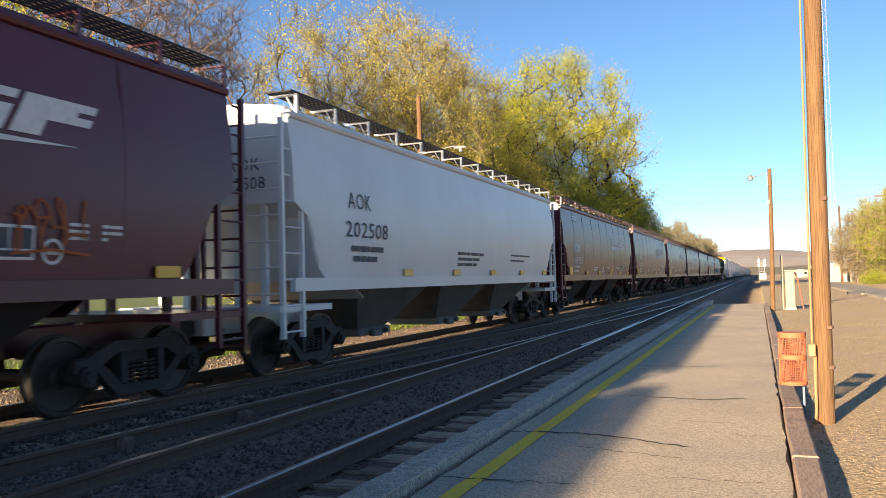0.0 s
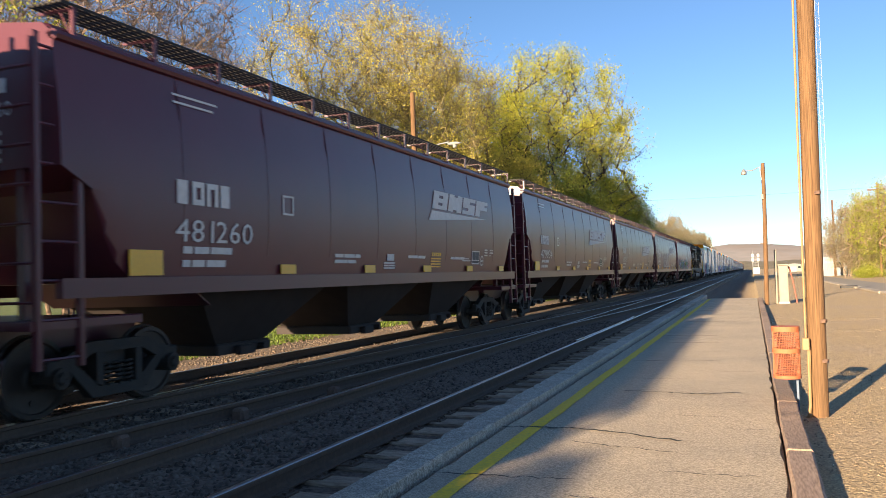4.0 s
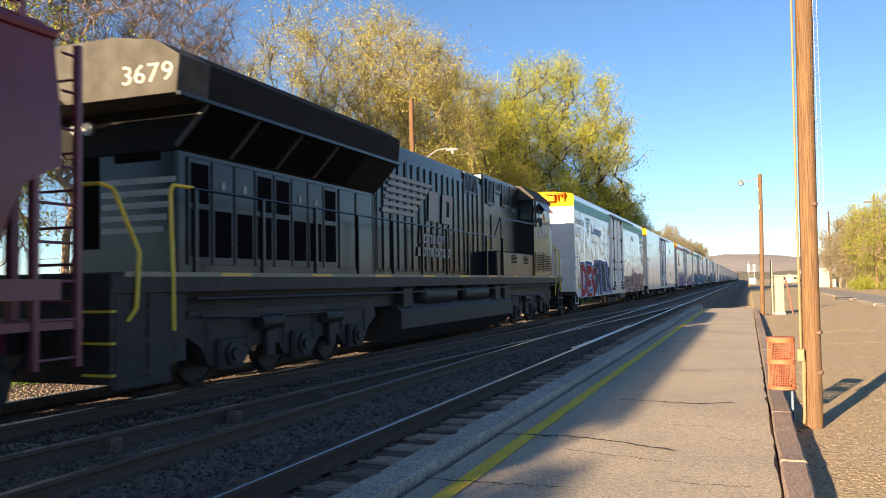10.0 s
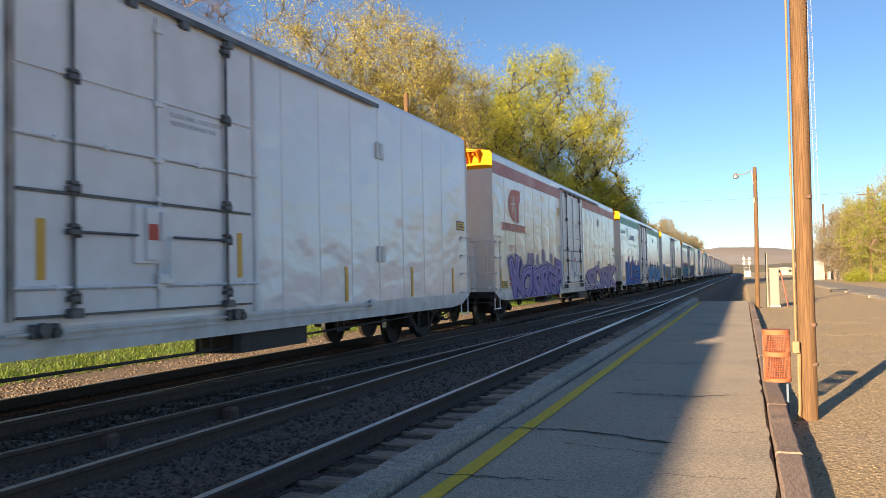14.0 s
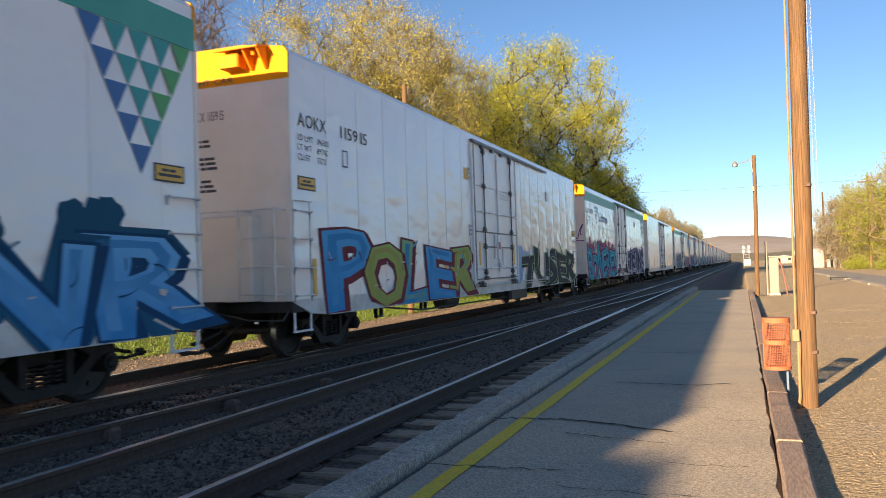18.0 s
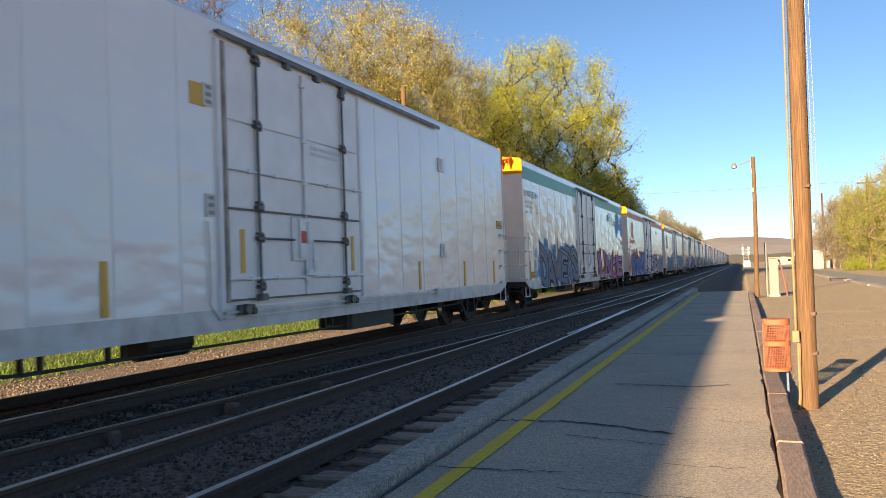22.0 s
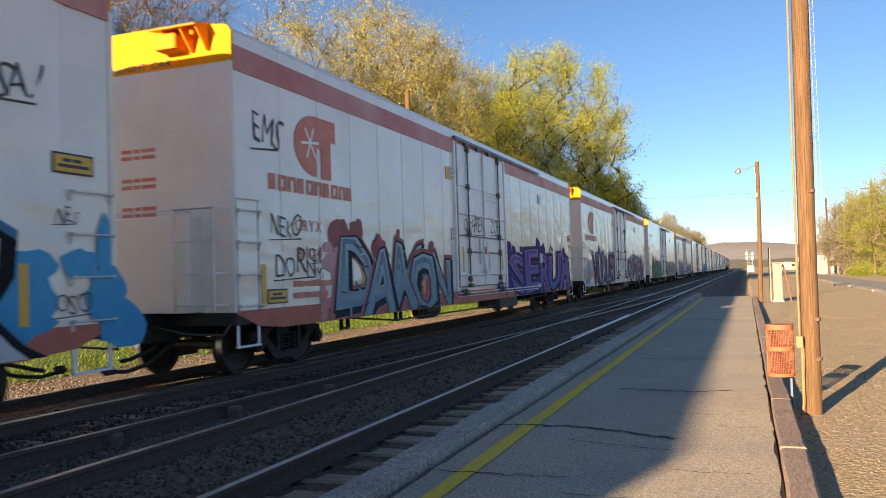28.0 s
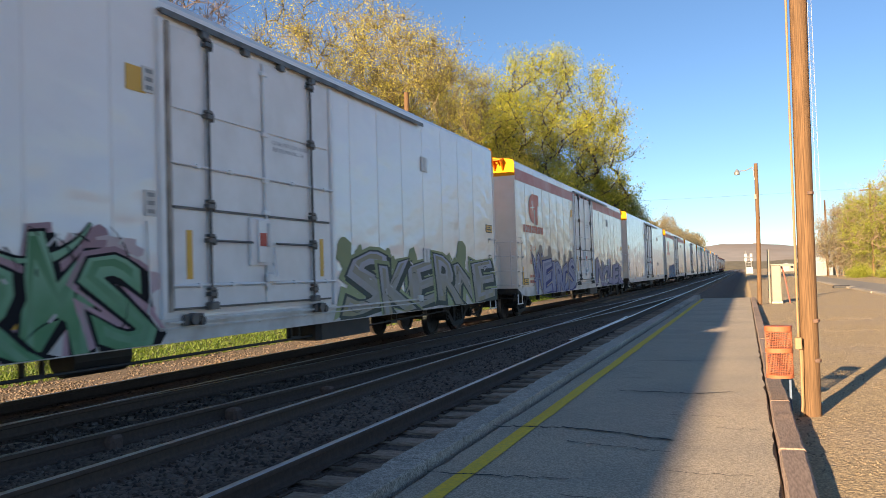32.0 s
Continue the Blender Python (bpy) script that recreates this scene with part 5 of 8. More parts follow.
tag_word(R[11], "GSL", 1.95, 1.72, 0.2, M["lettering"], 130)
tag_word(R[11], "IMG", 2.1, 1.45, 0.18, M["lettering"], 131)
graffiti(R[12], "MULLET", 2.5, 8.9, 0.8, 2.3, sp((0.07, 0.015, 0.03), (0.3, 0.08, 0.14)), sp((0.66, 0.68, 0.72)), sp((0.12, 0.2, 0.3)), 31)
graffiti(R[12], "OMER", 13.8, 21.3, 0.8, 2.1, sp((0.09, 0.02, 0.04), (0.42, 0.2, 0.26)), sp((0.6, 0.62, 0.66)), sp((0.2, 0.3, 0.42)), 32)
graffiti(R[13], "HUCKERMS", 1.9, 8.6, 0.8, 2.0, sp((0.12, 0.3, 0.14), (0.3, 0.5, 0.35)), sp(BLACK), sp((0.6, 0.4, 0.45)), 33)
graffiti(R[13], "SKERNE", 13.6, 22.0, 0.8, 1.85, sp((0.45, 0.4, 0.25), (0.5, 0.5, 0.6)), sp((0.12, 0.14, 0.12)), sp((0.5, 0.55, 0.3)), 34)
graffiti(R[14], "WEIRDS", 1.9, 8.6, 0.8, 2.0, sp((0.35, 0.35, 0.5), (0.5, 0.48, 0.55)), sp((0.12, 0.12, 0.3)), sp((0.6, 0.5, 0.4)), 35)
graffiti(R[14], "NOLER", 13.8, 22.0, 0.8, 1.9, sp((0.4, 0.35, 0.5), (0.55, 0.5, 0.5)), sp((0.12, 0.12, 0.2)), None, 36)
graffiti(R[16], "OKER", 2, 8.6, 0.8, 1.9, sp((0.1, 0.3, 0.5), (0.4, 0.4, 0.5)), sp((0.06, 0.06, 0.2)), None, 37)
graffiti(R[19], "SORT", 13.8, 21, 0.8, 1.9, sp((0.4, 0.3, 0.2), (0.5, 0.4, 0.4)), sp((0.1, 0.08, 0.1)), None, 38)
tag_word(R[1], "AFC", 19.6, 0.95, 0.5, sp((0.3, 0.03, 0.05)), 101)
tag_word(R[1], "SEUDR", 20.75, 1.2, 0.24, M["lettering"], 102)
tag_word(R[1], "NSF", 21.5, 2.55, 0.34, M["lettering"], 103)
tag_scrawl(R[1], 21.5, 0.95, 0.45, sp((0.3, 0.03, 0.05)), 104)
tag_word(R[10], "SOSA!", 20.7, 3.3, 0.38, M["lettering"], 105)
tag_word(R[10], "NES", 21.95, 2.1, 0.14, M["lettering"], 106)
tag_word(R[10], "OSO", 21.95, 1.15, 0.2, M["lettering"], 107)
tag_word(R[11], "CASHREN", 9.45, 2.5, 0.36, M["lettering"], 108, 1.64)
tag_word(R[11], "ZOF", 11.75, 2.55, 0.38, M["lettering"], 109, 1.64)
tag_word(R[8], "LNOK", 12.66, 1.75, 0.2, M["lettering"], 110, 1.64)
tag_scrawl(R[8], 21.6, 1.7, 0.4, M["lettering"], 111)
tag_word(R[12], "HIGH", 19.6, 2.15, 0.26, M["lettering"], 112)
tag_word(R[12], "TIME", 19.65, 1.88, 0.2, M["lettering"], 132)
tag_scrawl(R[9], 0.3, 1.3, 0.5, M["lettering"], 113, 1.0, True)
tag_scrawl(R[8], -0.9, 1.7, 0.9, sp((0.5, 0.3, 0.32)), 114, 1.0, True)



def spray_patch(car, y0, y1, z0, z1, material, n, seed, rmax=0.4, x=1.6106):
    """Loose overspray: soft-edged overlapping blots."""
    rng = random.Random(seed)
    b = Build()
    for k in range(n):
        cy, cz, r, m = rng.uniform(y0, y1), rng.uniform(z0, z1), rng.uniform(0.3, 1.0) * rmax, 16
        rr = [rng.uniform(.75, 1.1) for _ in range(m)]
        sq = rng.uniform(0.5, 1.6)
        flat(b, [(cy + r * sq * math.cos(6.283 * q / m) * rr[q], min(4.7, max(0.735, cz + r / sq * math.sin(6.283 * q / m) * rr[q]))) for q in range(m)], x + 0.0001 * (k % 14))
    tagged(part("overspray", b, material, car), kind="stuff")


spray_patch(R[8], 20.3, 22.6, 3.3, 4.2, sp((0.12, 0.36, 0.62), (0.2, 0.45, 0.7)), 26, 1)
spray_patch(R[8], 1.3, 4.0, 1.2, 2.2, sp((0.3, 0.5, 0.7), (0.45, 0.58, 0.72)), 14, 2)
spray_patch(R[9], 0.3, 3.0, 0.8, 1.7, sp((0.4, 0.08, 0.1), (0.55, 0.25, 0.2)), 18, 3)
spray_patch(R[9], 0.3, 8.8, 1.7, 2.2, sp((0.62, 0.52, 0.3), (0.5, 0.2, 0.15)), 30, 4, 0.3)
spray_patch(R[5], 13.3, 15.2, 0.9, 2.0, sp((0.2, 0.42, 0.66), (0.45, 0.55, 0.68)), 12, 5)
spray_patch(R[6], 0.3, 8.0, 2.0, 2.6, sp((0.55, 0.12, 0.24), (0.4, 0.08, 0.15)), 40, 6, 0.24)
spray_patch(R[10], 20.5, 23.0, 0.9, 2.3, sp((0.06, 0.3, 0.55), (0.1, 0.4, 0.65)), 16, 7)
spray_patch(R[11], 2.4, 3.4, 0.9, 2.0, sp((0.6, 0.25, 0.25), (0.65, 0.4, 0.4)), 8, 8)
spray_patch(R[11], 12.4, 14.6, 0.9, 2.3, sp((0.07, 0.03, 0.22), (0.12, 0.05, 0.3)), 18, 9)
spray_patch(R[12], 18.8, 22.4, 0.9, 2.2, sp((0.25, 0.38, 0.5), (0.4, 0.5, 0.58)), 20, 10)
spray_patch(R[12], 0.4, 2.6, 1.0, 1.9, sp((0.2, 0.33, 0.45), (0.5, 0.56, 0.6)), 12, 11)
spray_patch(R[13], 7.5, 9.0, 0.9, 1.9, sp((0.62, 0.42, 0.5), (0.6, 0.5, 0.5)), 10, 12)

# ---- covered hoppers ----
HL = 16.7
M["maroon"] = mat("oxide_red_hopper_paint", (0.082, 0.016, 0.030), 0.34, spec=0.4, second=(0.062, 0.014, 0.025), scale=1.4, amount=0.5, bump=0.10, bump_scale=1.2,
                  third=(0.095, 0.028, 0.036), third_scale=0.4, third_amount=0.4, rand=0.12)
M["brown"] = mat("brown_red_hopper_paint", (0.155, 0.034, 0.05), 0.36, second=(0.105, 0.028, 0.035), scale=1.2, amount=0.5, bump=0.10, bump_scale=1.2)
M["grey_hopper"] = mat("light_grey_hopper_paint", (0.60, 0.62, 0.64), 0.35, second=(0.54, 0.55, 0.56), scale=1.2, amount=0.4, bump=0.10, bump_scale=1.2,
                       third=(0.46, 0.45, 0.43), third_scale=0.5, third_amount=0.35)
# discharge bays: coloured darker than the body above them
M["dark_bay"] = mat("dark_hopper_bay", (0.022, 0.015, 0.014), 0.8, second=(0.04, 0.028, 0.024), scale=3, amount=0.5)
M["grey_bay"] = mat("grey_hopper_bay", (0.11, 0.105, 0.10), 0.65, second=(0.055, 0.05, 0.045), scale=3, amount=0.5)


def hopper_profile(y, z0=1.5):
    """Half-round flank from the sill to the roof."""
    pts = []
    for k in range(9):
        u = k / 8
        z = 1.5 + 2.62 * u
        x = 1.53 + 0.075 * math.sin(math.pi * min(1, u * 1.1)) - 0.10 * max(0, u - 0.75) * 4 * 0.35
        pts.append((x, max(z, z0)))
    pts += [(1.36, 4.24), (0.6, 4.34)]
    return [(x, y, z) for x, z in pts] + [(-x, y, z) for x, z in reversed(pts)]


def hopper_body(ln):
    def make():
        b = Build()
        stations = [(0.0, 2.72), (0.42, 2.5), (0.62, 2.05), (0.8, 1.72), (1.05, 1.5), (1.06, 1.5), (ln - 1.06, 1.5), (ln - 1.05, 1.5), (ln - 0.8, 1.72), (ln - 0.62, 2.05), (ln - 0.42, 2.5), (ln, 2.72)]
        b.loft([hopper_profile(y, z0) for y, z0 in stations])
        return b
    return make


def hopper_seam():
    b = Build()
    pr = hopper_profile(0.0)[1:9]
    b.loft([[(x + 0.0, -0.02, z) for x, y, z in pr] + [(x + 0.004, 0.0, z) for x, y, z in reversed(pr)], [(x + 0.0, 0.02, z) for x, y, z in pr] + [(x + 0.0035, 0.001, z) for x, y, z in reversed(pr)]])
    return b


def hopper_sill(ln):
    def make():
        b = Build()
        for s in (-1, 1):
            b.box(min(s * 1.50, s * 1.60), max(s * 1.50, s * 1.60), 0.0, ln, 1.33, 1.54, 0.0)
            b.box(min(s * 1.28, s * 1.42), max(s * 1.28, s * 1.42), 0.02, ln - 0.02, 4.10, 4.24, 0.03)
        return b
    return make


def hopper_top_chord(ln):
    def make():
        b = Build()
        b.tube((1.5, 0.0, 4.1), (1.5, ln, 4.1), 0.06, n=8)
        b.tube((-1.5, 0.0, 4.1), (-1.5, ln, 4.1), 0.06, n=8)
        return b
    return make


def hopper_bay():
    """One discharge bay: a steep funnel with its gate."""
    b = Build()
    top = [(-1.45, -1.9, 1.5), (1.45, -1.9, 1.5), (1.45, 1.9, 1.5), (-1.45, 1.9, 1.5)]
    mid = [(-0.75, -0.6, 0.52), (0.75, -0.6, 0.52), (0.75, 0.6, 0.52), (-0.75, 0.6, 0.52)]
    b.loft([top, mid])
    b.box(-0.85, 0.85, -0.7, 0.7, 0.38, 0.54, 0.03)
    b.tube((-0.95, 0.35, 0.45), (0.98, 0.35, 0.45), 0.05, n=8)
    b.box(0.85, 0.97, -0.3, 0.1, 0.36, 0.5, 0.02)
    return b


def hopper_end():
    """One end: slope sheet under the end, sill platform and posts."""
    b = Build()
    b.add([(-1.4, 0.05, 2.75), (1.4, 0.05, 2.75), (1.4, 2.6, 1.2), (-1.4, 2.6, 1.2), (-1.4, 0.1, 2.72), (1.4, 0.1, 2.72), (1.4, 2.65, 1.15), (-1.4, 2.65, 1.15)],
          [(0, 1, 2, 3), (7, 6, 5, 4), (0, 4, 5, 1), (1, 5, 6, 2), (2, 6, 7, 3), (3, 7, 4, 0)])
    b.box(-1.55, 1.55, -0.35, 1.2, 1.02, 1.12, 0.01)
    b.box(-0.28, 0.28, -0.5, 2.5, 0.68, 1.03, 0.03)
    for x in (-1.0, -0.5, 0.5, 1.0):
        b.box(x - 0.05, x + 0.05, 0.02, 0.12, 1.1, 4.1)
    return b


def hopper_frame():
    """Corner ladder frame at the leading end, near side."""
    b = Build()
    for y in (-0.27, 0.28):
        b.box(1.50, 1.58, y - 0.035, y + 0.035, 0.62, 4.05 if y < 0 else 2.6, 0.006)
    for k in range(9):
        z = 0.72 + k * 0.4
        b.tube((1.55, -0.27, z), (1.55, 0.28 if z < 2.6 else -0.05, z), 0.017, n=6)
    for k in range(7):
        z = 1.3 + k * 0.4
        b.tube((0.85, -0.30, z), (1.52, -0.30, z), 0.017, n=6)
    b.box(0.82, 0.88, -0.33, -0.27, 1.0, 4.2, 0.006)
    return b


def roofwalk(ln):
    def make():
        b = Build()
        for x0, x1 in ((1.05, 1.5), (-1.5, -1.05)):
            n = 7
            for k in range(n):
                x = x0 + (x1 - x0) * k / (n - 1)
                b.box(x - 0.006, x + 0.006, 0.1, ln - 0.1, 4.47, 4.50)
            y = 0.12
            while y < ln - 0.1:
                b.box(x0, x1, y - 0.004, y + 0.004, 4.475, 4.497)
                y += 0.16
        return b
    return make


def walk_post():
    b = Build()
    b.box(1.46, 1.50, -0.025, 0.025, 4.1, 4.47)
    b.box(1.0, 1.50, -0.015, 0.015, 4.44, 4.47)
    b.tube((1.48, 0, 4.1), (1.3, 0, 4.44), 0.012, n=5)
    return b


def hatch():
    b = Build()
    b.box(-0.45, 0.45, 0.0, 2.6, 4.3, 4.46, 0.05)
    return b


def build_hopper(i, y0, paintname, label, number, ln=HL, big=True, bay="dark_bay"):
    car = empty("hopper_car", pose(TRACK_TRAIN, y0, 0), label, "freight car", "covered hopper cars")
    TRAIN.append((car, y0))
    p = M[paintname]
    tag = paintname + "%d" % int(ln * 10)
    piece("body", shared("hop_body_" + tag, hopper_body(ln), p, True), car)
    seam = shared("hop_seam_" + paintname, hopper_seam, p)
    for y in (1.9, 3.78, 5.64, 7.48, 9.31, 11.11, 12.9, 14.7) if paintname == "maroon" else ((6.3, 12.2) if paintname == "brown" else ()):
        piece("seam", seam, car, pose(0, y, 0))
    piece("side_sill", shared("hop_sill_" + tag, hopper_sill(ln), p), car)
    piece("top_chord", shared("hop_chord_" + tag, hopper_top_chord(ln), p, True), car)
    em = shared("hop_end_" + paintname, hopper_end, p)
    piece("end_frame", em, car)
    piece("end_frame", em, car, pose(0, ln, 0) @ Matrix.Diagonal((1, -1, 1, 1)))
    fm = shared("hop_frame_" + paintname, hopper_frame, p)
    piece("ladder_frame", fm, car)
    piece("ladder_frame", fm, car, pose(0, ln, 0) @ Matrix.Diagonal((1, -1, 1, 1)))
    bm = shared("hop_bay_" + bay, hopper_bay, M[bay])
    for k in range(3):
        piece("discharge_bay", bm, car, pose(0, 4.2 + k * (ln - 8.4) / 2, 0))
    rw = piece("roofwalk", shared("hop_walk_%d" % int(ln * 10), roofwalk(ln), M["steel_black"]), car, label="dark steel grating walkway")
    wp = shared("hop_walkpost_" + paintname, walk_post, p)
    y = 0.3
    while y < ln:
        piece("bracket", wp, rw, pose(0, y, 0))
        y += 1.26
    hm = shared("hop_hatch", hatch, p)
    for k in range(5):
        piece("hatch", hm, car, pose(0, 1.2 + k * 3.0, 0))
    piece("coupler", shared("coupler", coupler, M["steel_black"]), car, pose(0, -0.15, 0))
    piece("coupler", shared("coupler", coupler, M["steel_black"]), car, pose(0, ln + 0.15, 0, 0, 0, 180))
    rf = shared("hop_reflector", lambda: Build().box(1.585, 1.60, 0, 0.42, 1.56, 1.70), M["reflector"])
    for y in (4.1, 6.9, 9.7, 12.5, 15.2):
        piece("reflector", rf, car, pose(-0.01, y, 0))
    sq = shared("hop_square", lambda: Build().box(1.585, 1.602, 0, 0.55, 1.56, 1.86), M["reflector"])
    if paintname != "grey_hopper":
        piece("yellow_panel", sq, car, pose(0, 0.95, 0.0))
    ink = M["lettering"] if paintname == "grey_hopper" else M["white_lettering"]

    def skin(b):
        """Lay flat writing on the bulging flank."""
        for q in range(len(b.v)):
            x, yv, z = b.v[q]
            u = (z - 1.5) / 2.62
            b.v[q] = (1.53 + 0.075 * math.sin(math.pi * min(1, max(0, u) * 1.1)) - 0.14 * max(0, u - 0.75) + 0.014 + (x - 1.6) * 0.2, yv, z)
        return b
    b = Build()
    if paintname == "grey_hopper":
        text_build(b, "AOK", 1.72, 2.75, 0.29, width=0.9)
        text_build(b, number, 1.62, 2.25, 0.28, width=1.72)
        bars(b, 1.85, 2.0, (0.3, 0.4, 0.5), 0.1)
        bars(b, 1.95, 1.82, (0.25, 0.2, 0.4), 0.1)
        bars(b, 7.2, 2.05, (0.5, 0.3, 0.6, 0.4), 0.07)
        bars(b, 7.2, 1.92, (0.6, 0.4, 0.5), 0.07)
        bars(b, 7.2, 1.79, (0.4, 0.6, 0.3), 0.07)
        bars(b, 11.5, 2.1, (0.9, 0.6, 0.5), 0.05)
        bars(b, 11.5, 1.95, (0.5, 0.9), 0.05)
    elif number:
        brand_shapes(b, 1.76, 2.45, 1.15, 0.30, 4, x=1.6)
        text_build(b, number, 1.74, 1.98, 0.29, width=1.66)
        bars(b, 1.9, 1.83, (0.18, 0.3, 0.45), 0.09)
        bars(b, 1.9, 1.66, (0.15, 0.25, 0.4), 0.09)
        bars(b, 5.8, 1.83, (0.3, 0.4, 0.2), 0.06)
        bars(b, 5.8, 1.73, (0.45, 0.3), 0.06)
        bars(b, 8.9, 1.85, (0.5, 0.4), 0.06)
        bars(b, 11.4, 1.85, (0.2, 0.4, 0.3), 0.06)
        bars(b, 1.8, 3.82, (0.9,), 0.03)
        bars(b, 1.8, 3.72, (0.8,), 0.03)
        for y in (4.15,):
            for a, c, d, e in ((0, 0.3, 0, 0.03), (0, 0.3, 0.27, 0.3), (0, 0.03, 0, 0.3), (0.27, 0.3, 0, 0.3)):
                flat(b, [(y + a, 2.45 + d), (y + c, 2.45 + d), (y + c, 2.45 + e), (y + a, 2.45 + e)], 1.6)
        # framed table, round mark and small notices
        for a, c, d, e in ((12.92, 13.5, 1.74, 1.77), (12.92, 13.5, 2.05, 2.08), (12.92, 12.95, 1.77, 2.05), (13.47, 13.5, 1.77, 2.05), (13.2, 13.22, 1.84, 2.05), (12.95, 13.47, 1.83, 1.85)):
            flat(b, [(a, d), (c, d), (c, e), (a, e)], 1.6)
        for k in range(16):
            a, c = 2 * math.pi * k / 16, 2 * math.pi * (k + 1) / 16
            flat(b, [(13.72 + r * math.cos(u), 1.83 + r * math.sin(u)) for r, u in ((0.1, a), (0.135, a), (0.135, c), (0.1, c))], 1.6)
        bars(b, 13.64, 1.80, (0.16,), 0.05)
        for k, z in enumerate((2.1, 2.03, 1.96)):
            bars(b, 13.92, z, (0.14, 0.1), 0.035)
            bars(b, 14.36, z, (0.1, 0.18) if k < 2 else (0.08,), 0.035)
        bars(b, 12.2, 1.86, (0.5,), 0.025)
        bars(b, 12.2, 1.81, (0.62,), 0.025)
        for z in (1.73, 1.68, 1.63):
            bars(b, 7.75, z, (0.2, 0.3), 0.03)
        flat(b, [(7.88, 1.79), (8.2, 1.79), (8.2, 1.92), (7.88, 1.92)], 1.6)
        yb = bars(Build(), 10.2, 1.91, (0.09, 0.09, 0.09, 0.09, 0.09), 0.08, gap=0.3)
        for z in (1.84, 1.78, 1.72, 1.66):
            bars(yb, 10.16, z, (0.3, 0.28), 0.03)
        tagged(part("yellow_stencil", skin(yb), M["reflector"], car), kind="stuff")
        pl = flat(Build(), [(12.95, 1.77), (13.47, 1.77), (13.47, 2.05), (12.95, 2.05)], 1.59)
        part("black_panel", skin(pl), M["lettering"], car)
        if big:
            dy, dz = {4: (0.2, -0.09), 6: (0.25, -0.07), 7: (0.0, -0.33)}.get(i, (0.0, 0.0))
            block_mark(b, 10.22 + dy, 2.98 + dz, 3.95, 0.42)
            for q in range(10):
                u, v = 0.1 * q, 0.1 * q + 0.1
                flat(b, [(10.0 + dy + 4.0 * u, 2.70 + dz + 0.225 * u), (10.0 + dy + 4.0 * v, 2.70 + dz + 0.225 * v), (10.2 + dy + 3.8 * v, 2.93 + dz), (10.2 + dy + 3.8 * u, 2.93 + dz)], 1.6)
    if b.v:
        tagged(part("stencil", skin(b), ink, car), kind="stuff")
    b = Build()
    if paintname == "grey_hopper":
        text_build(b, "AOK", 0.35, 3.25, 0.2, end=True)
        text_build(b, number, 0.2, 2.95, 0.2, end=True)
    else:
        bars(b, 0.25, 3.55, (0.12, 0.12, 0.12, 0.12), 0.16, end=True, gap=0.25)
        text_build(b, number, 0.25, 3.3, 0.16, end=True)
        for z in (3.1, 3.0, 2.9, 2.8):
            bars(b, 0.25, z, (0.2, 0.3), 0.05, end=True)
    tagged(part("end_stencil", b, ink, car), kind="stuff")
    add_truck(car, 1.25, (y0 - 45, y0 + 8))
    add_truck(car, ln - 1.25, (y0 + ln - 55, y0 + ln + 8))
    return car, skin


HOP = {}
for i, (paintname, number, label) in enumerate([
        ("maroon", "478216", "dark red covered hopper car with orange scrawl"),
        ("grey_hopper", "202508", "light grey covered hopper car with black stencils"),
        ("maroon", "490385", "dark red covered hopper car with white stencils"),
        ("maroon", "480395", "dark red covered hopper car with white stencils"),
        ("maroon", "481260", "dark red covered hopper car with white stencils"),
        ("maroon", "479934", "dark red covered hopper car with white stencils"),
        ("maroon", "498028", "dark red covered hopper car with white stencils"),
        ("maroon", "490515", "dark red covered hopper car with pale chalky graffiti")], 1):
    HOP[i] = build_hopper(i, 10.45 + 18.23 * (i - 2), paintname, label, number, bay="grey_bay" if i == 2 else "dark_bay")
HOP[9] = build_hopper(9, 138.1, "brown", "brown covered hopper car with colourful graffiti and round emblem", "", 18.32, False)


for k in range(2):
    build_hopper(30 + k, -26.01 - 18.23 * k, "maroon", "dark red covered hopper car with white stencils", "", big=False)


def hopper_emblem(car, skin):
    b = Build()
    n = 36
    cy, cz, r = 14.3, 3.1, 0.86
    for r0, r1 in ((0.88, 1.0), (0.02, 0.2), (0.2, 0.4), (0.4, 0.60), (0.66, 0.84)):
        for k in range(n):
            a, c = 2 * math.pi * k / n, 2 * math.pi * (k + (1 if r0 < 0.62 or r0 > 0.8 else 0.6)) / n
            flat(b, [(cy + r * r0 * math.cos(a), cz + r * r0 * math.sin(a)), (cy + r * r1 * math.cos(a), cz + r * r1 * math.sin(a)),
                     (cy + r * r1 * math.cos(c), cz + r * r1 * math.sin(c)), (cy + r * r0 * math.cos(c), cz + r * r0 * math.sin(c))], 1.6)
    part("emblem", skin(b), M["white_lettering"], car, "round white emblem")


hopper_emblem(*HOP[9])
graffiti(HOP[9][0], "PORTISM", 3.5, 12.9, 1.40, 2.35, [sp((0.5, 0.42, 0.05), (0.05, 0.3, 0.6)), sp((0.08, 0.4, 0.65), (0.3, 0.5, 0.1)), sp((0.5, 0.12, 0.35), (0.3, 0.12, 0.5)), sp((0.25, 0.5, 0.12), (0.5, 0.45, 0.1))],
         sp((0.015, 0.02, 0.03)), sp((0.35, 0.5, 0.62), (0.5, 0.55, 0.6)), 51, bulge=True)
graffiti(HOP[9][0], "387", 1.2, 3.4, 1.65, 2.25, sp((0.5, 0.52, 0.58), (0.6, 0.62, 0.66)), sp((0.03, 0.03, 0.05)), sp((0.3, 0.1, 0.25)), 52, bulge=True)
tag_scrawl(HOP[8][0], 0.45, 3.3, 0.9, M["white_lettering"], 61, 1.625)
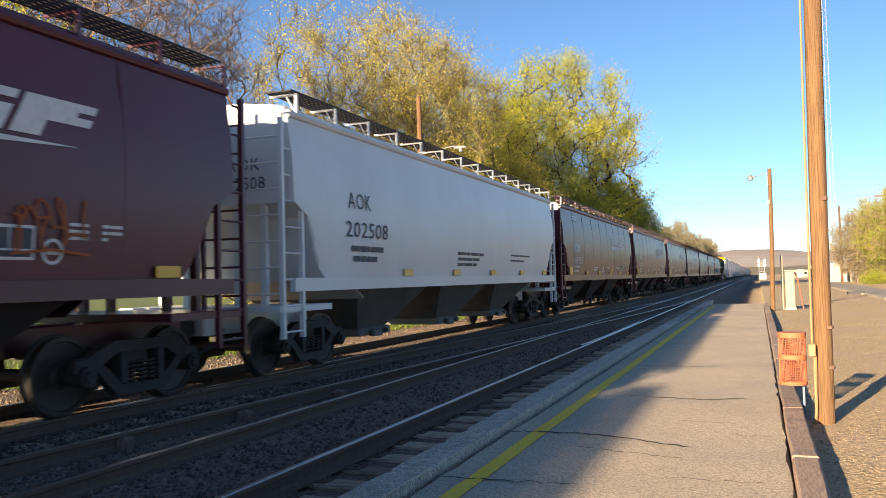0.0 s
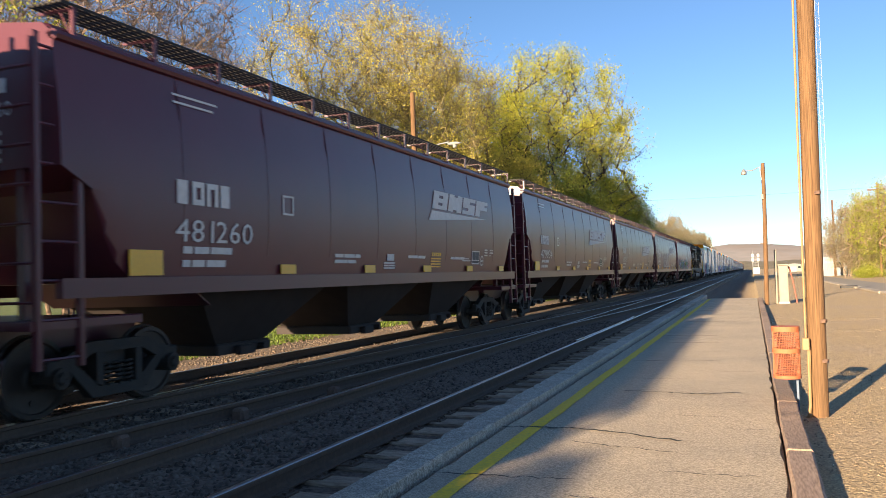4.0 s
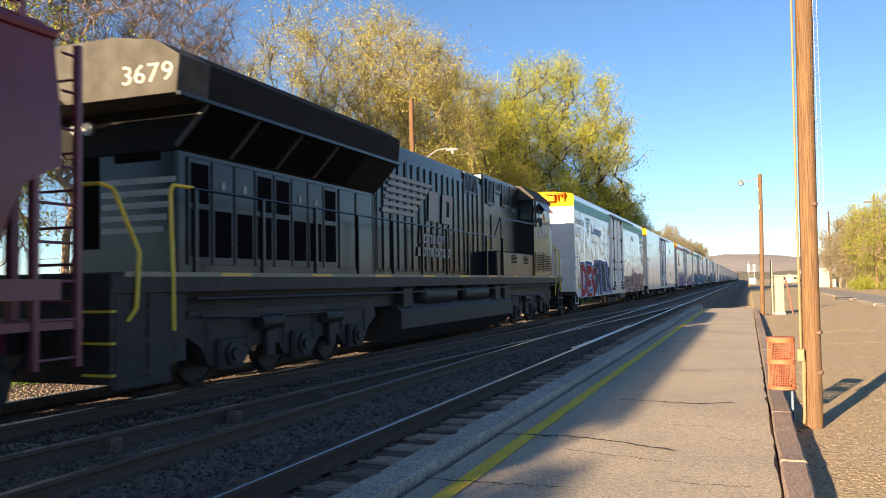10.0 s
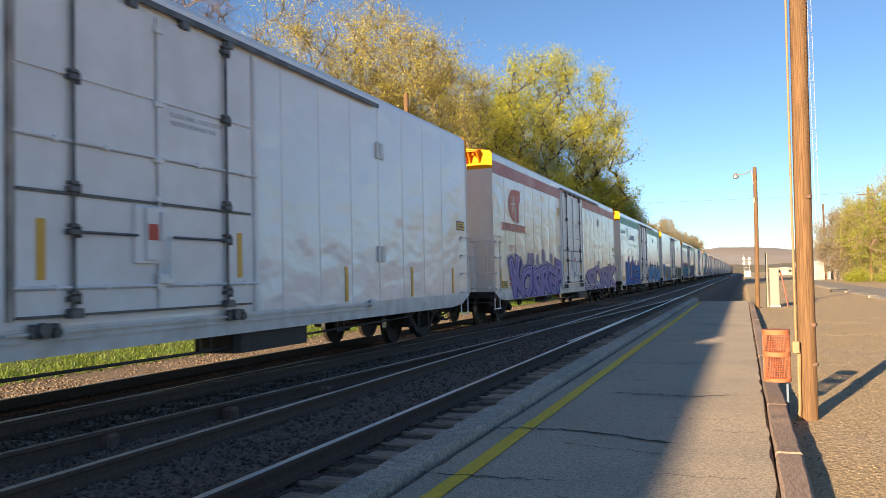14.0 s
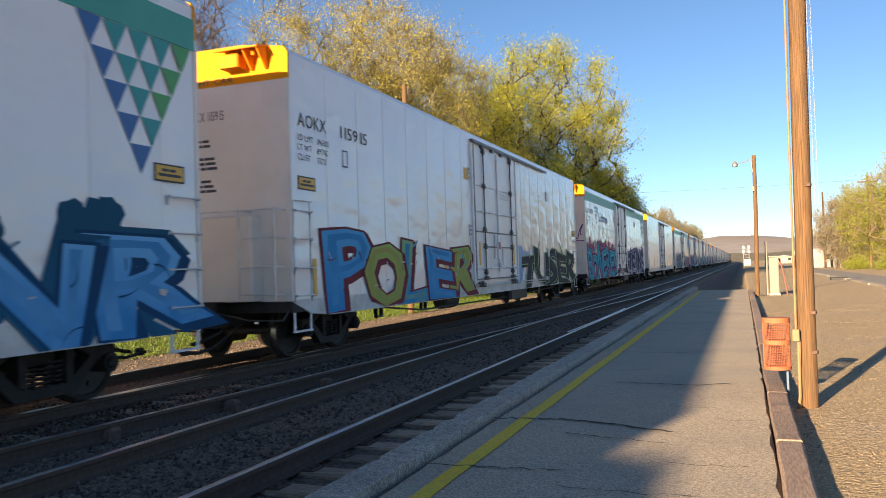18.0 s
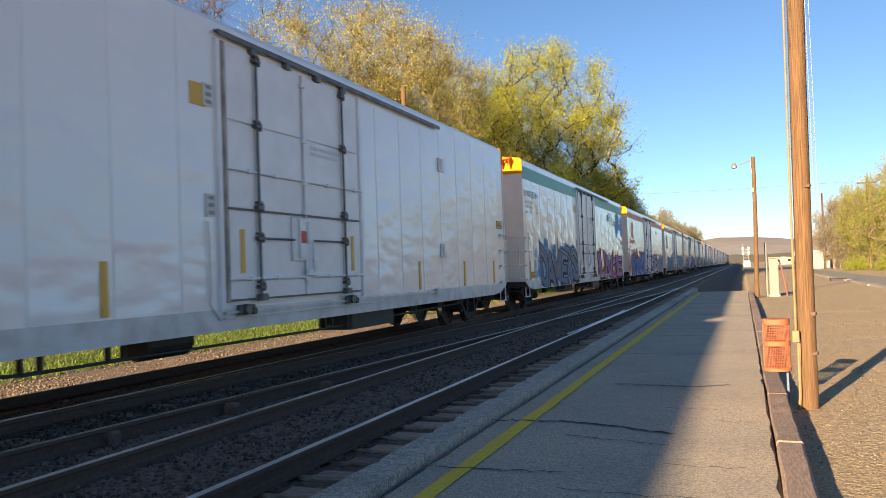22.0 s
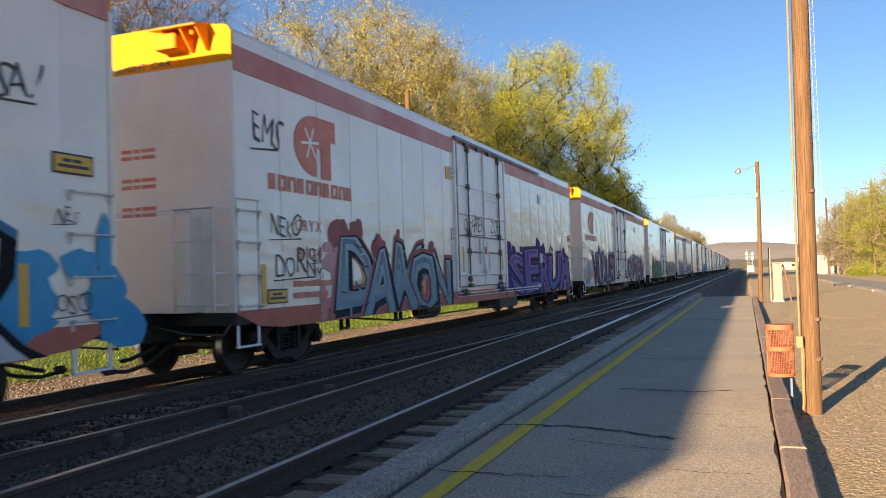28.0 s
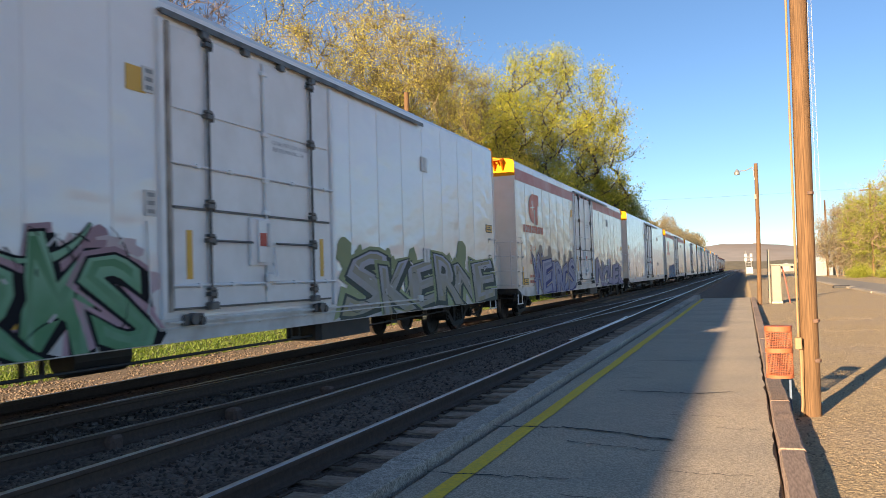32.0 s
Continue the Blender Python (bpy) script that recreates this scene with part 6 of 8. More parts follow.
tag_scrawl(HOP[8][0], 0.9, 2.5, 0.9, M["white_lettering"], 62, 1.625)
for k in range(4):
    tag_scrawl(HOP[8][0], 4.5 + 1.1 * k, 2.3, 1.2, M["white_lettering"], 63 + k, 1.625)
tag_scrawl(HOP[1][0], 12.0, 2.1, 0.6, sp((0.5, 0.14, 0.05)), 71, 1.615)
tag_scrawl(HOP[1][0], 13.2, 2.1, 0.6, sp((0.5, 0.14, 0.05)), 72, 1.615)

# ---- diesel locomotive, cab at the trailing end ----
M["loco_black"] = mat("black_locomotive_paint", (0.0075, 0.008, 0.0115), 0.24, second=(0.011, 0.011, 0.012), scale=2.5, amount=0.6, bump=0.06, bump_scale=2.0,
                      third=(0.014, 0.013, 0.012), third_scale=0.8, third_amount=0.35, spec=0.32)
M["loco_dust"] = mat("dusty_black_hood_end", (0.085, 0.078, 0.066), 0.85, second=(0.027, 0.024, 0.021), scale=3, amount=0.5, spec=0.2)
M["loco_wing"] = mat("matt_black_radiator_wing", (0.012, 0.0115, 0.0115), 0.75, second=(0.02, 0.018, 0.017), scale=3, amount=0.5, spec=0.1)
M["sill_cream"] = mat("cream_reflective_stripe", (0.26, 0.24, 0.16), 0.6, second=(0.15, 0.14, 0.1), scale=8, amount=0.5)
M["loco_panel"] = mat("dark_blue_black_panel", (0.011, 0.014, 0.022), 0.3, second=(0.013, 0.014, 0.018), scale=5, amount=0.5, spec=0.3)
M["stripe_pale"] = mat("dusty_pale_stripe", (0.36, 0.35, 0.32), 0.7, second=(0.26, 0.25, 0.23), scale=9, amount=0.5)
# headlight lens: its faint glow is painted as a warm base colour
M["lamp_lens"] = mat("warm_glow_lens", (0.75, 0.55, 0.42), 0.15, spec=0.8)
M["loco_grille"] = mat("dark_grille_mesh", (0.003, 0.003, 0.0035), 0.9, second=(0.007, 0.007, 0.007), scale=60, amount=0.7, spec=0.05)
M["loco_roof"] = mat("grey_sooty_roof", (0.10, 0.095, 0.09), 0.6, second=(0.05, 0.045, 0.04), scale=3, amount=0.6)
M["rail_yellow"] = mat("yellow_handrail_paint", (0.7, 0.5, 0.03), 0.45)
M["glass"] = mat("cab_window_glass", (0.02, 0.025, 0.03), 0.05, spec=0.8)
M["loco_frame"] = mat("dusty_black_frame", (0.02, 0.018, 0.018), 0.6, second=(0.045, 0.04, 0.037), scale=4, amount=0.6, spec=0.3)


def build_loco():
    y0 = 158.0
    car = empty("diesel_locomotive", pose(TRACK_TRAIN, y0, 0), "black diesel freight locomotive with white stripes and yellow handrails", "locomotive")
    TRAIN.append((car, y0))
    K = M["loco_black"]
    b = Build()
    b.box(-1.52, 1.52, -0.8, 22.4, 1.38, 1.62, 0.02)
    b.box(-0.9, 0.9, -0.6, 22.2, 1.0, 1.4)
    fr = part("frame", b, M["loco_frame"], car)
    part("sill_stripe", Build().box(1.52, 1.53, -0.6, 22.2, 1.57, 1.63), M["sill_cream"], fr, "cream stripe along the sill")
    b = Build()
    for k in range(9):
        b.box(1.529, 1.533, 1.2 + k * 2.4, 1.9 + k * 2.4, 1.58, 1.62)
    tagged(part("yellow_dash", b, M["reflector"], fr), kind="stuff")
    part("radiator_hood", Build().box(-0.95, 0.95, 1.0, 7.1, 1.6, 3.95, 0.04), K, car)
    hood = part("engine_hood", Build().box(-0.93, 0.93, 7.1, 14.4, 1.6, 4.55, 0.06), K, car)
    part("equipment_hood", Build().box(-1.0, 1.0, 14.4, 18.35, 1.6, 4.66, 0.05), K, car)
    b = Build()
    w = [(-0.95, 3.32), (0.95, 3.32), (1.5, 3.92), (1.55, 4.40), (1.2, 4.62), (0.5, 4.74), (-0.5, 4.74), (-1.2, 4.62), (-1.55, 4.40), (-1.5, 3.92)]
    b.loft([[(x, y, z) for x, z in w] for y in (0.95, 7.2)])
    rad = part("radiator_wing", b, M["loco_wing"], car)
    w2 = w[2:]
    part("wing_overhang", Build().loft([[(x, y, z) for x, z in w2] for y in (0.32, 0.95)]), M["loco_dust"], rad, "dusty overhanging radiator end")
    for k in range(4):
        ya = 1.0 + k * 1.22
        g = Build()
        g.add([(1.0, ya, 3.36), (1.0, ya + 1.06, 3.36), (1.485, ya + 1.1, 3.89), (1.485, ya + 0.04, 3.89), (1.008, ya, 3.352), (1.008, ya + 1.06, 3.352), (1.493, ya + 1.1, 3.882), (1.493, ya + 0.04, 3.882)],
              [(0, 1, 2, 3), (7, 6, 5, 4), (0, 4, 5, 1), (1, 5, 6, 2), (2, 6, 7, 3), (3, 7, 4, 0)])
        part("intake_grille", g, M["loco_grille"], rad)
        g = Build()
        g.path([(1.0, ya - 0.07, 3.36), (1.5, ya - 0.03, 3.9)], 0.035, 4)
        part("strut", g, M["steel_grey"], rad)
    part("eave", Build().box(1.5, 1.57, 0.32, 7.2, 3.88, 3.93), M["loco_panel"], rad)
    b = text_build(Build(), "3679", 0.62, 4.08, 0.25, end=True, width=0.86)
    for q in range(len(b.v)):
        x, yv, z = b.v[q]
        b.v[q] = (x, 0.312, z)
    part("number_board", b, M["stripe_pale"], rad)
    for x in (-0.74, -0.54):
        hl = part("headlight", Build().lathe([(0.9, 0.10), (0.93, 0.105), (1.0, 0.105), (1.0, 0.08)], (x, 0, 3.72), "y", 16), M["galv"], car)
        part("lens", Build().lathe([(0.915, 0.01), (0.91, 0.07), (0.96, 0.08)], (x, 0, 3.72), "y", 16), M["lamp_lens"], hl)
    part("end_window", Build().box(-0.12, 0.66, 0.975, 0.999, 3.2, 3.72, 0.006), M["loco_grille"], car)
    part("end_door", Build().box(-0.80, -0.42, 0.972, 0.999, 2.0, 3.5, 0.006), M["loco_grille"], car)
    for k in range(5):
        z = 2.2 + k * 0.17
        part("end_stripe", Build().box(-0.36, 0.93 - 0.05 * (4 - k), 0.985, 0.999, z, z + 0.085), M["stripe_pale"], hood, "pale stripe across the hood end")
    # doors and grilles along the hood
    dm = shared("hood_door", lambda: Build().box(0.95, 0.982, 0, 0.5, 1.75, 3.26, 0.012), M["loco_panel"])
    up = shared("hood_door_mesh", lambda: Build().box(0.98, 0.99, 0.05, 0.45, 2.62, 3.18, 0.004), M["loco_grille"])
    lo = shared("hood_door_mesh_low", lambda: Build().box(0.98, 0.99, 0.05, 0.45, 1.86, 2.54, 0.004), M["loco_grille"])
    ltch = shared("hood_latch", lambda: Build().box(0.98, 1.0, 0.2, 0.28, 2.86, 2.98, 0.004), M["stripe_pale"])
    for k in range(8):
        d = piece("hood_door", dm, hood, pose(0, 1.2 + k * 0.54, 0))
        piece("mesh_panel", lo, d)
        if k not in (1, 2, 5, 6):
            piece("mesh_panel", up, d)
        else:
            piece("latch", ltch, d)
    dm3 = shared("hood_door_side", lambda: Build().box(0.95, 0.975, 0, 0.62, 1.75, 3.26, 0.012), K)
    for y in (5.6, 6.3):
        piece("hood_door", dm3, hood, pose(0, y, 0))
    dm2 = shared("hood_door_tall", lambda: Build().box(0.93, 0.955, 0, 0.78, 1.75, 4.3, 0.012), K)
    for k in range(9):
        piece("hood_door", dm2, hood, pose(0, 7.3 + k * 0.79, 0))
    for ya, yb, za, zb in ((12.9, 13.9, 4.0, 4.45), (14.73, 15.37, 3.84, 4.48), (15.53, 16.02, 4.26, 4.48), (16.28, 16.96, 3.88, 4.5), (17.21, 17.84, 3.88, 4.5)):
        x0 = 0.93 if ya < 14 else 1.0
        gr = part("grille", Build().box(x0, x0 + 0.03, ya, yb, za, zb), M["loco_grille"], hood)
        part("grille_frame", Build().box(x0, x0 + 0.045, ya - 0.06, ya, za - 0.06, zb + 0.05).box(x0, x0 + 0.045, yb, yb + 0.06, za - 0.06, zb + 0.05).box(x0, x0 + 0.045, ya, yb, za - 0.06, za).box(x0, x0 + 0.045, ya, yb, zb, zb + 0.05), M["loco_panel"], gr)
        n = int((yb - ya) / 0.11)
        for k in range(1, n):
            y = ya + (yb - ya) * k / n
            piece("bar", shared("grille_bar_%d" % int(zb * 100 - za * 100), lambda: Build().box(0, 0.014, -0.02, 0.02, za, zb), M["loco_panel"]), gr, pose(x0 + 0.025, y, 0))
        part("tag_plate", Build().box(x0, x0 + 0.034, ya + 0.25, ya + 0.45, za - 0.12, za - 0.08), M["stripe_pale"], gr)
    for ya, yb in ((15.08, 16.0), (16.1, 17.56)):
        part("hood_door", Build().box(1.0, 1.03, ya, yb, 2.42, 3.47, 0.014), M["loco_panel"], hood)
    em2 = shared("door_edge", lambda: Build().box(0.955, 0.985, 0, 0.02, 1.7, 4.2), K)
    for k in range(18):
        piece("door_edge", em2, hood, pose(0, 7.15 + k * 0.4, 0))
    # side boxes below the cab with louvres
    part("equipment_box", Build().box(-1.46, -0.9, 14.2, 18.34, 1.62, 2.34, 0.03), K, car)
    eb = part("equipment_box", Build().box(0.9, 1.46, 14.2, 18.34, 1.62, 2.34, 0.03), M["loco_panel"], car)
    lm2 = shared("louvre", lambda: Build().box(0, 0.02, 0, 0.55, 0, 0.022), M["loco_grille"])
    for ya in (15.7, 17.1):
        for q in range(6):
            piece("louvre", lm2, eb, pose(1.455, ya, 2.02 + q * 0.042))
    # cab
    b = Build()
    pr = [(-1.5, 1.62), (1.5, 1.62), (1.5, 4.24), (1.1, 4.62), (-1.1, 4.62), (-1.5, 4.24)]
    b.loft([[(x, y, z) for x, z in pr] for y in (18.35, 20.65)])
    cab = part("cab", b, K, car)
    part("cab_roof", Build().loft([[(x, y, z) for x, z in ((1.54, 4.2), (1.54, 4.27), (1.1, 4.68), (-1.1, 4.68), (-1.54, 4.27), (-1.54, 4.2))] for y in (18.25, 20.75)]), M["loco_dust"], cab, "dusty cab roof")
    part("window_surround", Build().box(1.495, 1.525, 18.54, 20.62, 3.46, 4.2, 0.01), M["loco_panel"], cab)
    for ya, yb, za in ((18.6, 18.84, 3.52), (18.95, 20.2, 3.52), (20.28, 20.56, 3.56)):
        wf = part("window_frame", Build().box(1.52, 1.535, ya - 0.03, yb + 0.03, za - 0.03, 4.16), M["galv"], cab)
        part("pane", Build().box(1.53, 1.542, ya, yb, za, 4.13), M["glass"], wf)
    part("blind", Build().box(1.541, 1.546, 19.45, 19.75, 3.55, 3.8), M["orange_cap"], cab, "orange panel in the cab window")
    b = Build()
    b.add([(1.53, 18.92, 4.16), (1.53, 20.22, 4.16), (1.78, 20.22, 3.86), (1.78, 18.92, 3.86), (1.53, 18.92, 4.13), (1.53, 20.22, 4.13), (1.77, 20.22, 3.84), (1.77, 18.92, 3.84)],
          [(0, 1, 2, 3), (7, 6, 5, 4), (0, 4, 5, 1), (1, 5, 6, 2), (2, 6, 7, 3), (3, 7, 4, 0)])
    part("sunshade", b, K, cab, "tilted black sunshade")
    part("mirror", Build().box(1.54, 1.66, 18.86, 18.92, 3.3, 3.6, 0.01), M["steel_grey"], cab)
    part("rear_window", Build().box(1.05, 1.4, 18.33, 18.36, 3.55, 4.05, 0.006), M["glass"], cab)
    part("number", text_build(Build(), "3679", 18.8, 2.9, 0.36, 1.506, 1.3, 0.012), M["white_lettering"], cab)
    for ya, yb in ((18.48, 19.52), (19.6, 20.64)):
        pn = part("louvre_panel", Build().box(1.495, 1.512, ya, yb, 1.74, 2.46, 0.006), M["loco_panel"], cab)
        lm3 = shared("cab_louvre", lambda: Build().box(0, 0.022, 0, 0.84, 0, 0.03), M["loco_grille"])
        for q in range(9):
            piece("louvre", lm3, pn, pose(1.508, ya + 0.1, 1.82 + q * 0.062))
    b = Build()
    b.loft([[(x, y, z) for x, z in ((-w, 1.62), (w, 1.62), (w, top - 0.3), (w - 0.3, top), (0.3 - w, top), (-w, top - 0.3))] for y, w, top in ((20.65, 1.47, 3.9), (21.4, 1.40, 3.5), (22.1, 1.2, 3.1))])
    nose = part("nose", b, K, car)
    for k in range(5):
        z = 2.08 + k * 0.2
        g = Build()
        ya = 21.6 - 0.09 * k
        run = [(ya, 1.4 + (21.4 - ya) * (0.0933 if ya < 21.4 else 0.2857))] + ([(21.4, 1.4)] if ya < 21.4 else []) + [(22.08, 1.206)]
        for (ya, xa), (yb, xb) in zip(run, run[1:]):
            g.add([(xa + 0.006, ya, z), (xb + 0.006, yb, z), (xb + 0.006, yb, z + 0.1), (xa + 0.006, ya, z + 0.1)], [(0, 1, 2, 3)])
        part("nose_stripe", g, M["stripe_pale"], nose, "pale stripe round the nose")
    # emblem as plain leaning bars and blocks
    b = Build()
    for k in range(6):
        z = 2.98 + k * 0.155
        a = 7.45 + 0.08 * k
        flat(b, [(a, z), (9.2 + 0.22 * k, z), (9.2 + 0.22 * k + 0.06, z + 0.09), (a + 0.05, z + 0.09)], 0.99)
    brand_shapes(b, 10.1, 2.95, 1.8, 0.75, 2, lean=0.1, x=0.99)
    brand_shapes(b, 9.5, 2.4, 2.0, 0.22, 7, lean=0.15, x=0.99)
    brand_shapes(b, 9.4, 2.08, 2.2, 0.22, 8, lean=0.15, x=0.99)
    tagged(part("emblem", b, M["stripe_pale"], hood), "pale painted bars and blocks", kind="stuff")
    # roof gear
    b = Build()
    b.tube((0, 8.0, 4.5), (0, 8.0, 4.78), 0.3, n=16)
    b.box(-0.5, 0.5, 9.0, 12.0, 4.54, 4.64, 0.03)
    b.box(-0.7, 0.7, 15.0, 17.5, 4.65, 4.74, 0.04)
    b.box(-0.8, 0.8, 18.9, 20.2, 4.67, 4.74, 0.03)
    part("roof_gear", b, M["loco_roof"], car)
    # tank and reservoirs
    b = Build()
    pr = [(-1.35, 1.0), (1.35, 1.0), (1.48, 0.85), (1.48, 0.5), (1.2, 0.24), (-1.2, 0.24), (-1.48, 0.5), (-1.48, 0.85)]
    b.loft([[(x, y, z) for x, z in pr] for y in (7.3, 15.6)])
    part("fuel_tank", b, M["loco_frame"], car)
    for ya, yb in ((8.6, 10.8), (11.3, 13.4)):
        b = Build().lathe([(0, 0.02), (0.02, 0.14), (0.1, 0.21), (yb - ya - 0.1, 0.21), (yb - ya - 0.02, 0.14), (yb - ya, 0.02)], (1.28, ya, 1.17), "y", 16)
        part("air_reservoir", b, M["loco_frame"], car, smooth=True)
    b = Build()
    for y in (7.5, 14.0, 14.9):
        b.box(1.1, 1.45, y, y + 0.5, 0.95, 1.36, 0.03)
    b.path([(1.42, 0.8, 1.28), (1.42, 7.0, 1.25), (1.42, 15.5, 1.28), (1.42, 21.5, 1.3)], 0.03)
    part("pipework", b, M["loco_frame"], car)
    # trucks
    part("side_skirt", Build().box(1.16, 1.24, 0.2, 21.6, 0.98, 1.40), M["loco_frame"], car)
    part("pilot_side", Build().box(1.40, 1.50, -0.74, 0.24, 0.28, 1.40, 0.03).box(1.34, 1.42, 0.24, 0.62, 0.5, 1.40, 0.03), M["loco_frame"], car)
    for yc in (3.5, 18.4):
        b = Build()
        # cast side frame, deep between the axles, with a long equaliser beam
        slab(b, [(-2.75, 1.12), (2.75, 1.12), (2.85, 0.82), (2.5, 0.62), (2.32, 0.36), (1.5, 0.36), (1.34, 0.56), (0.62, 0.56), (0.45, 0.36), (-0.45, 0.36), (-0.62, 0.56), (-1.34, 0.56), (-1.5, 0.36), (-2.32, 0.36), (-2.5, 0.62), (-2.85, 0.82)], 1.14, 1.34)
        slab(b, [(-2.6, 0.95), (2.6, 0.95), (2.6, 0.7), (-2.6, 0.7)], -1.2, -1.02)
        b.box(-1.1, 1.1, -2.6, 2.6, 0.62, 1.12)
        for y in (-1.9, 0, 1.9):
            b.tube((1.3, y, 0.5), (1.46, y, 0.5), 0.17, n=16)
            b.tube((1.44, y, 0.5), (1.5, y, 0.5), 0.09, n=12)
            b.box(1.2, 1.42, y - 0.3, y + 0.3, 0.3, 0.72, 0.04)
            for s in (-0.46, 0.46):
                b.tube((1.28, y + s, 0.56), (1.28, y + s, 0.98), 0.085, n=10)
                for q in range(4):
                    b.tube((1.28, y + s, 0.58 + q * 0.1), (1.28, y + s, 0.62 + q * 0.1), 0.105, n=10)
        for y in (-0.95, 0.95):
            b.tube((1.4, y - 0.3, 0.9), (1.4, y + 0.3, 0.9), 0.11, n=12)
            b.box(1.34, 1.44, y - 0.12, y + 0.12, 0.4, 0.78, 0.02)
        b.path([(1.42, -2.6, 1.05), (1.42, -1.2, 0.98), (1.42, 1.2, 0.98), (1.42, 2.6, 1.05)], 0.022)
        t = part("truck", b, M["loco_frame"], car)
        t.location.y = yc
        for y in (-1.9, 0, 1.9):
            w = piece("wheelset", shared("truck_wheelset", truck_wheelset, [M["wheel"], M["tread"]]), t, pose(0, y, 0.5))
    # steps, pilots and handrails
    for y, e in ((-0.8, 1), (22.4, -1)):
        st = part("pilot", Build().box(-1.5, 1.5, min(y, y + e * .06), max(y, y + e * .06), 0.35, 1.5), M["loco_frame"], car)
        for z in (0.42, 0.78, 1.14):
            part("step", Build().box(1.05, 1.52, min(y + e * .06, y + e * .6), max(y + e * .06, y + e * .6), z, z + 0.05), M["loco_frame"], st)
        part("step_side", Build().box(1.48, 1.52, min(y + e * .6, y + e * .66), max(y + e * .6, y + e * .66), 0.4, 1.5), M["loco_frame"], st)
        b = Build()
        for z in (0.42, 0.78, 1.14):
            b.box(1.1, 1.53, min(y - e * .01, y + e * .05), max(y - e * .01, y + e * .05), z + 0.02, z + 0.05)
        part("step_edge", b, M["rail_yellow"], st, "yellow step edges")
        for pts in ([(1.5, 1.07, 0.9), (1.53, 1.02, 1.6), (1.53, 0.97, 2.62), (1.51, 1.04, 2.72), (1.49, 1.45, 2.73)],
                    [(1.5, 0.26, 1.05), (1.53, 0.38, 1.2), (1.54, 0.42, 1.86), (1.45, 0.1, 2.58), (1.38, -0.02, 2.63), (1.1, -0.04, 2.63)]):
            hr = Build().path([(x, y + e * u, z) for x, u, z in pts], 0.024)
            part("handrail", hr, M["rail_yellow"], car, "yellow grab rail")
    sm = shared("stanchion", lambda: Build().box(1.46, 1.52, -0.03, 0.03, 1.6, 2.72, 0.006), K)
    for k in range(10):
        piece("stanchion", sm, car, pose(0, 0.7 + k * 1.55, 0))
    part("walkway_rail", Build().path([(1.49, 0.2, 2.72), (1.49, 13.84, 2.72), (1.49, 14.44, 3.31), (1.49, 18.35, 3.36)], 0.02), K, car)
    piece("coupler", shared("coupler", coupler, M["steel_black"]), car, pose(0, -0.8, 0))
    piece("coupler", shared("coupler", coupler, M["steel_black"]), car, pose(0, 22.4, 0, 0, 0, 180))


build_loco()
for k in range(4):
    build_hopper(20 + k, 709.0 + 18.23 * k, "brown", "brown hopper car behind the refrigerator cars", "", big=False)

# ---- trees ----
M["bark"] = mat("grey_brown_bark", (0.26, 0.18, 0.125), 0.9, second=(0.16, 0.11, 0.08), scale=12, amount=0.6)


M["bark_dark"] = mat("dark_limb_bark", (0.06, 0.045, 0.033), 0.9, second=(0.03, 0.024, 0.02), scale=9, amount=0.6)
M["bark_gold"] = mat("golden_brown_twigs", (0.19, 0.15, 0.068), 0.9, second=(0.11, 0.085, 0.042), scale=9, amount=0.6)


def leaf_material(name, a, b):
    """Thin spring leaves that let some light through; two greens by clump."""
    m = bpy.data.materials.new(name)
    m.use_nodes = True
    nt = m.node_tree
    n, l = nt.nodes, nt.links
    p = n["Principled BSDF"]
    p.inputs["Roughness"].default_value = 0.6
    g = n.new("ShaderNodeNewGeometry")
    r = n.new("ShaderNodeValToRGB")
    r.color_ramp.elements[0].color, r.color_ramp.elements[1].color = (*a, 1), (*b, 1)
    l.new(g.outputs["Random Per Island"], r.inputs[0])
    l.new(r.outputs[0], p.inputs["Base Color"])
    t = n.new("ShaderNodeBsdfTranslucent")
    l.new(r.outputs[0], t.inputs["Color"])
    x = n.new("ShaderNodeMixShader")
    x.inputs[0].default_value = 0.4
    l.new(p.outputs[0], x.inputs[1])
    l.new(t.outputs[0], x.inputs[2])
    l.new(x.outputs[0], n["Material Output"].inputs["Surface"])
    return m


M["leaf_olive"] = leaf_material("olive_spring_leaves", (0.30, 0.26, 0.04), (0.58, 0.49, 0.075))
M["leaf_yellow"] = leaf_material("yellow_green_spring_leaves", (0.22, 0.25, 0.02), (0.52, 0.475, 0.04))
M["leaf_green"] = leaf_material("fresh_green_leaves", (0.17, 0.21, 0.025), (0.40, 0.40, 0.05))
M["leaf_brown"] = leaf_material("brownish_budding_leaves", (0.20, 0.17, 0.10), (0.36, 0.31, 0.18))


def leaf_cloud(C, size, nr, name, material, parent):
    """Small separate leaves, one at each place, turned every way."""
    n = len(C)
    a = nr.normal(0, 1, (n, 3))
    a /= np.linalg.norm(a, axis=1)[:, None]
    c = np.cross(a, nr.normal(0, 1, (n, 3)))
    c /= np.linalg.norm(c, axis=1)[:, None]
    s = size * nr.uniform(0.5, 1.35, (n, 1))
    V = np.concatenate([C - a * s, C - c * s * 0.55, C + a * s, C + c * s * 0.55], 1).reshape(-1, 3)
    me = bpy.data.meshes.new(name)
    me.vertices.add(len(V))
    me.vertices.foreach_set("co", V.ravel())
    me.loops.add(len(V))
    me.loops.foreach_set("vertex_index", np.arange(len(V)))
    me.polygons.add(n)
    me.polygons.foreach_set("loop_start", np.arange(n) * 4)
    me.update()
    me.materials.append(material)
    piece(name, me, parent)


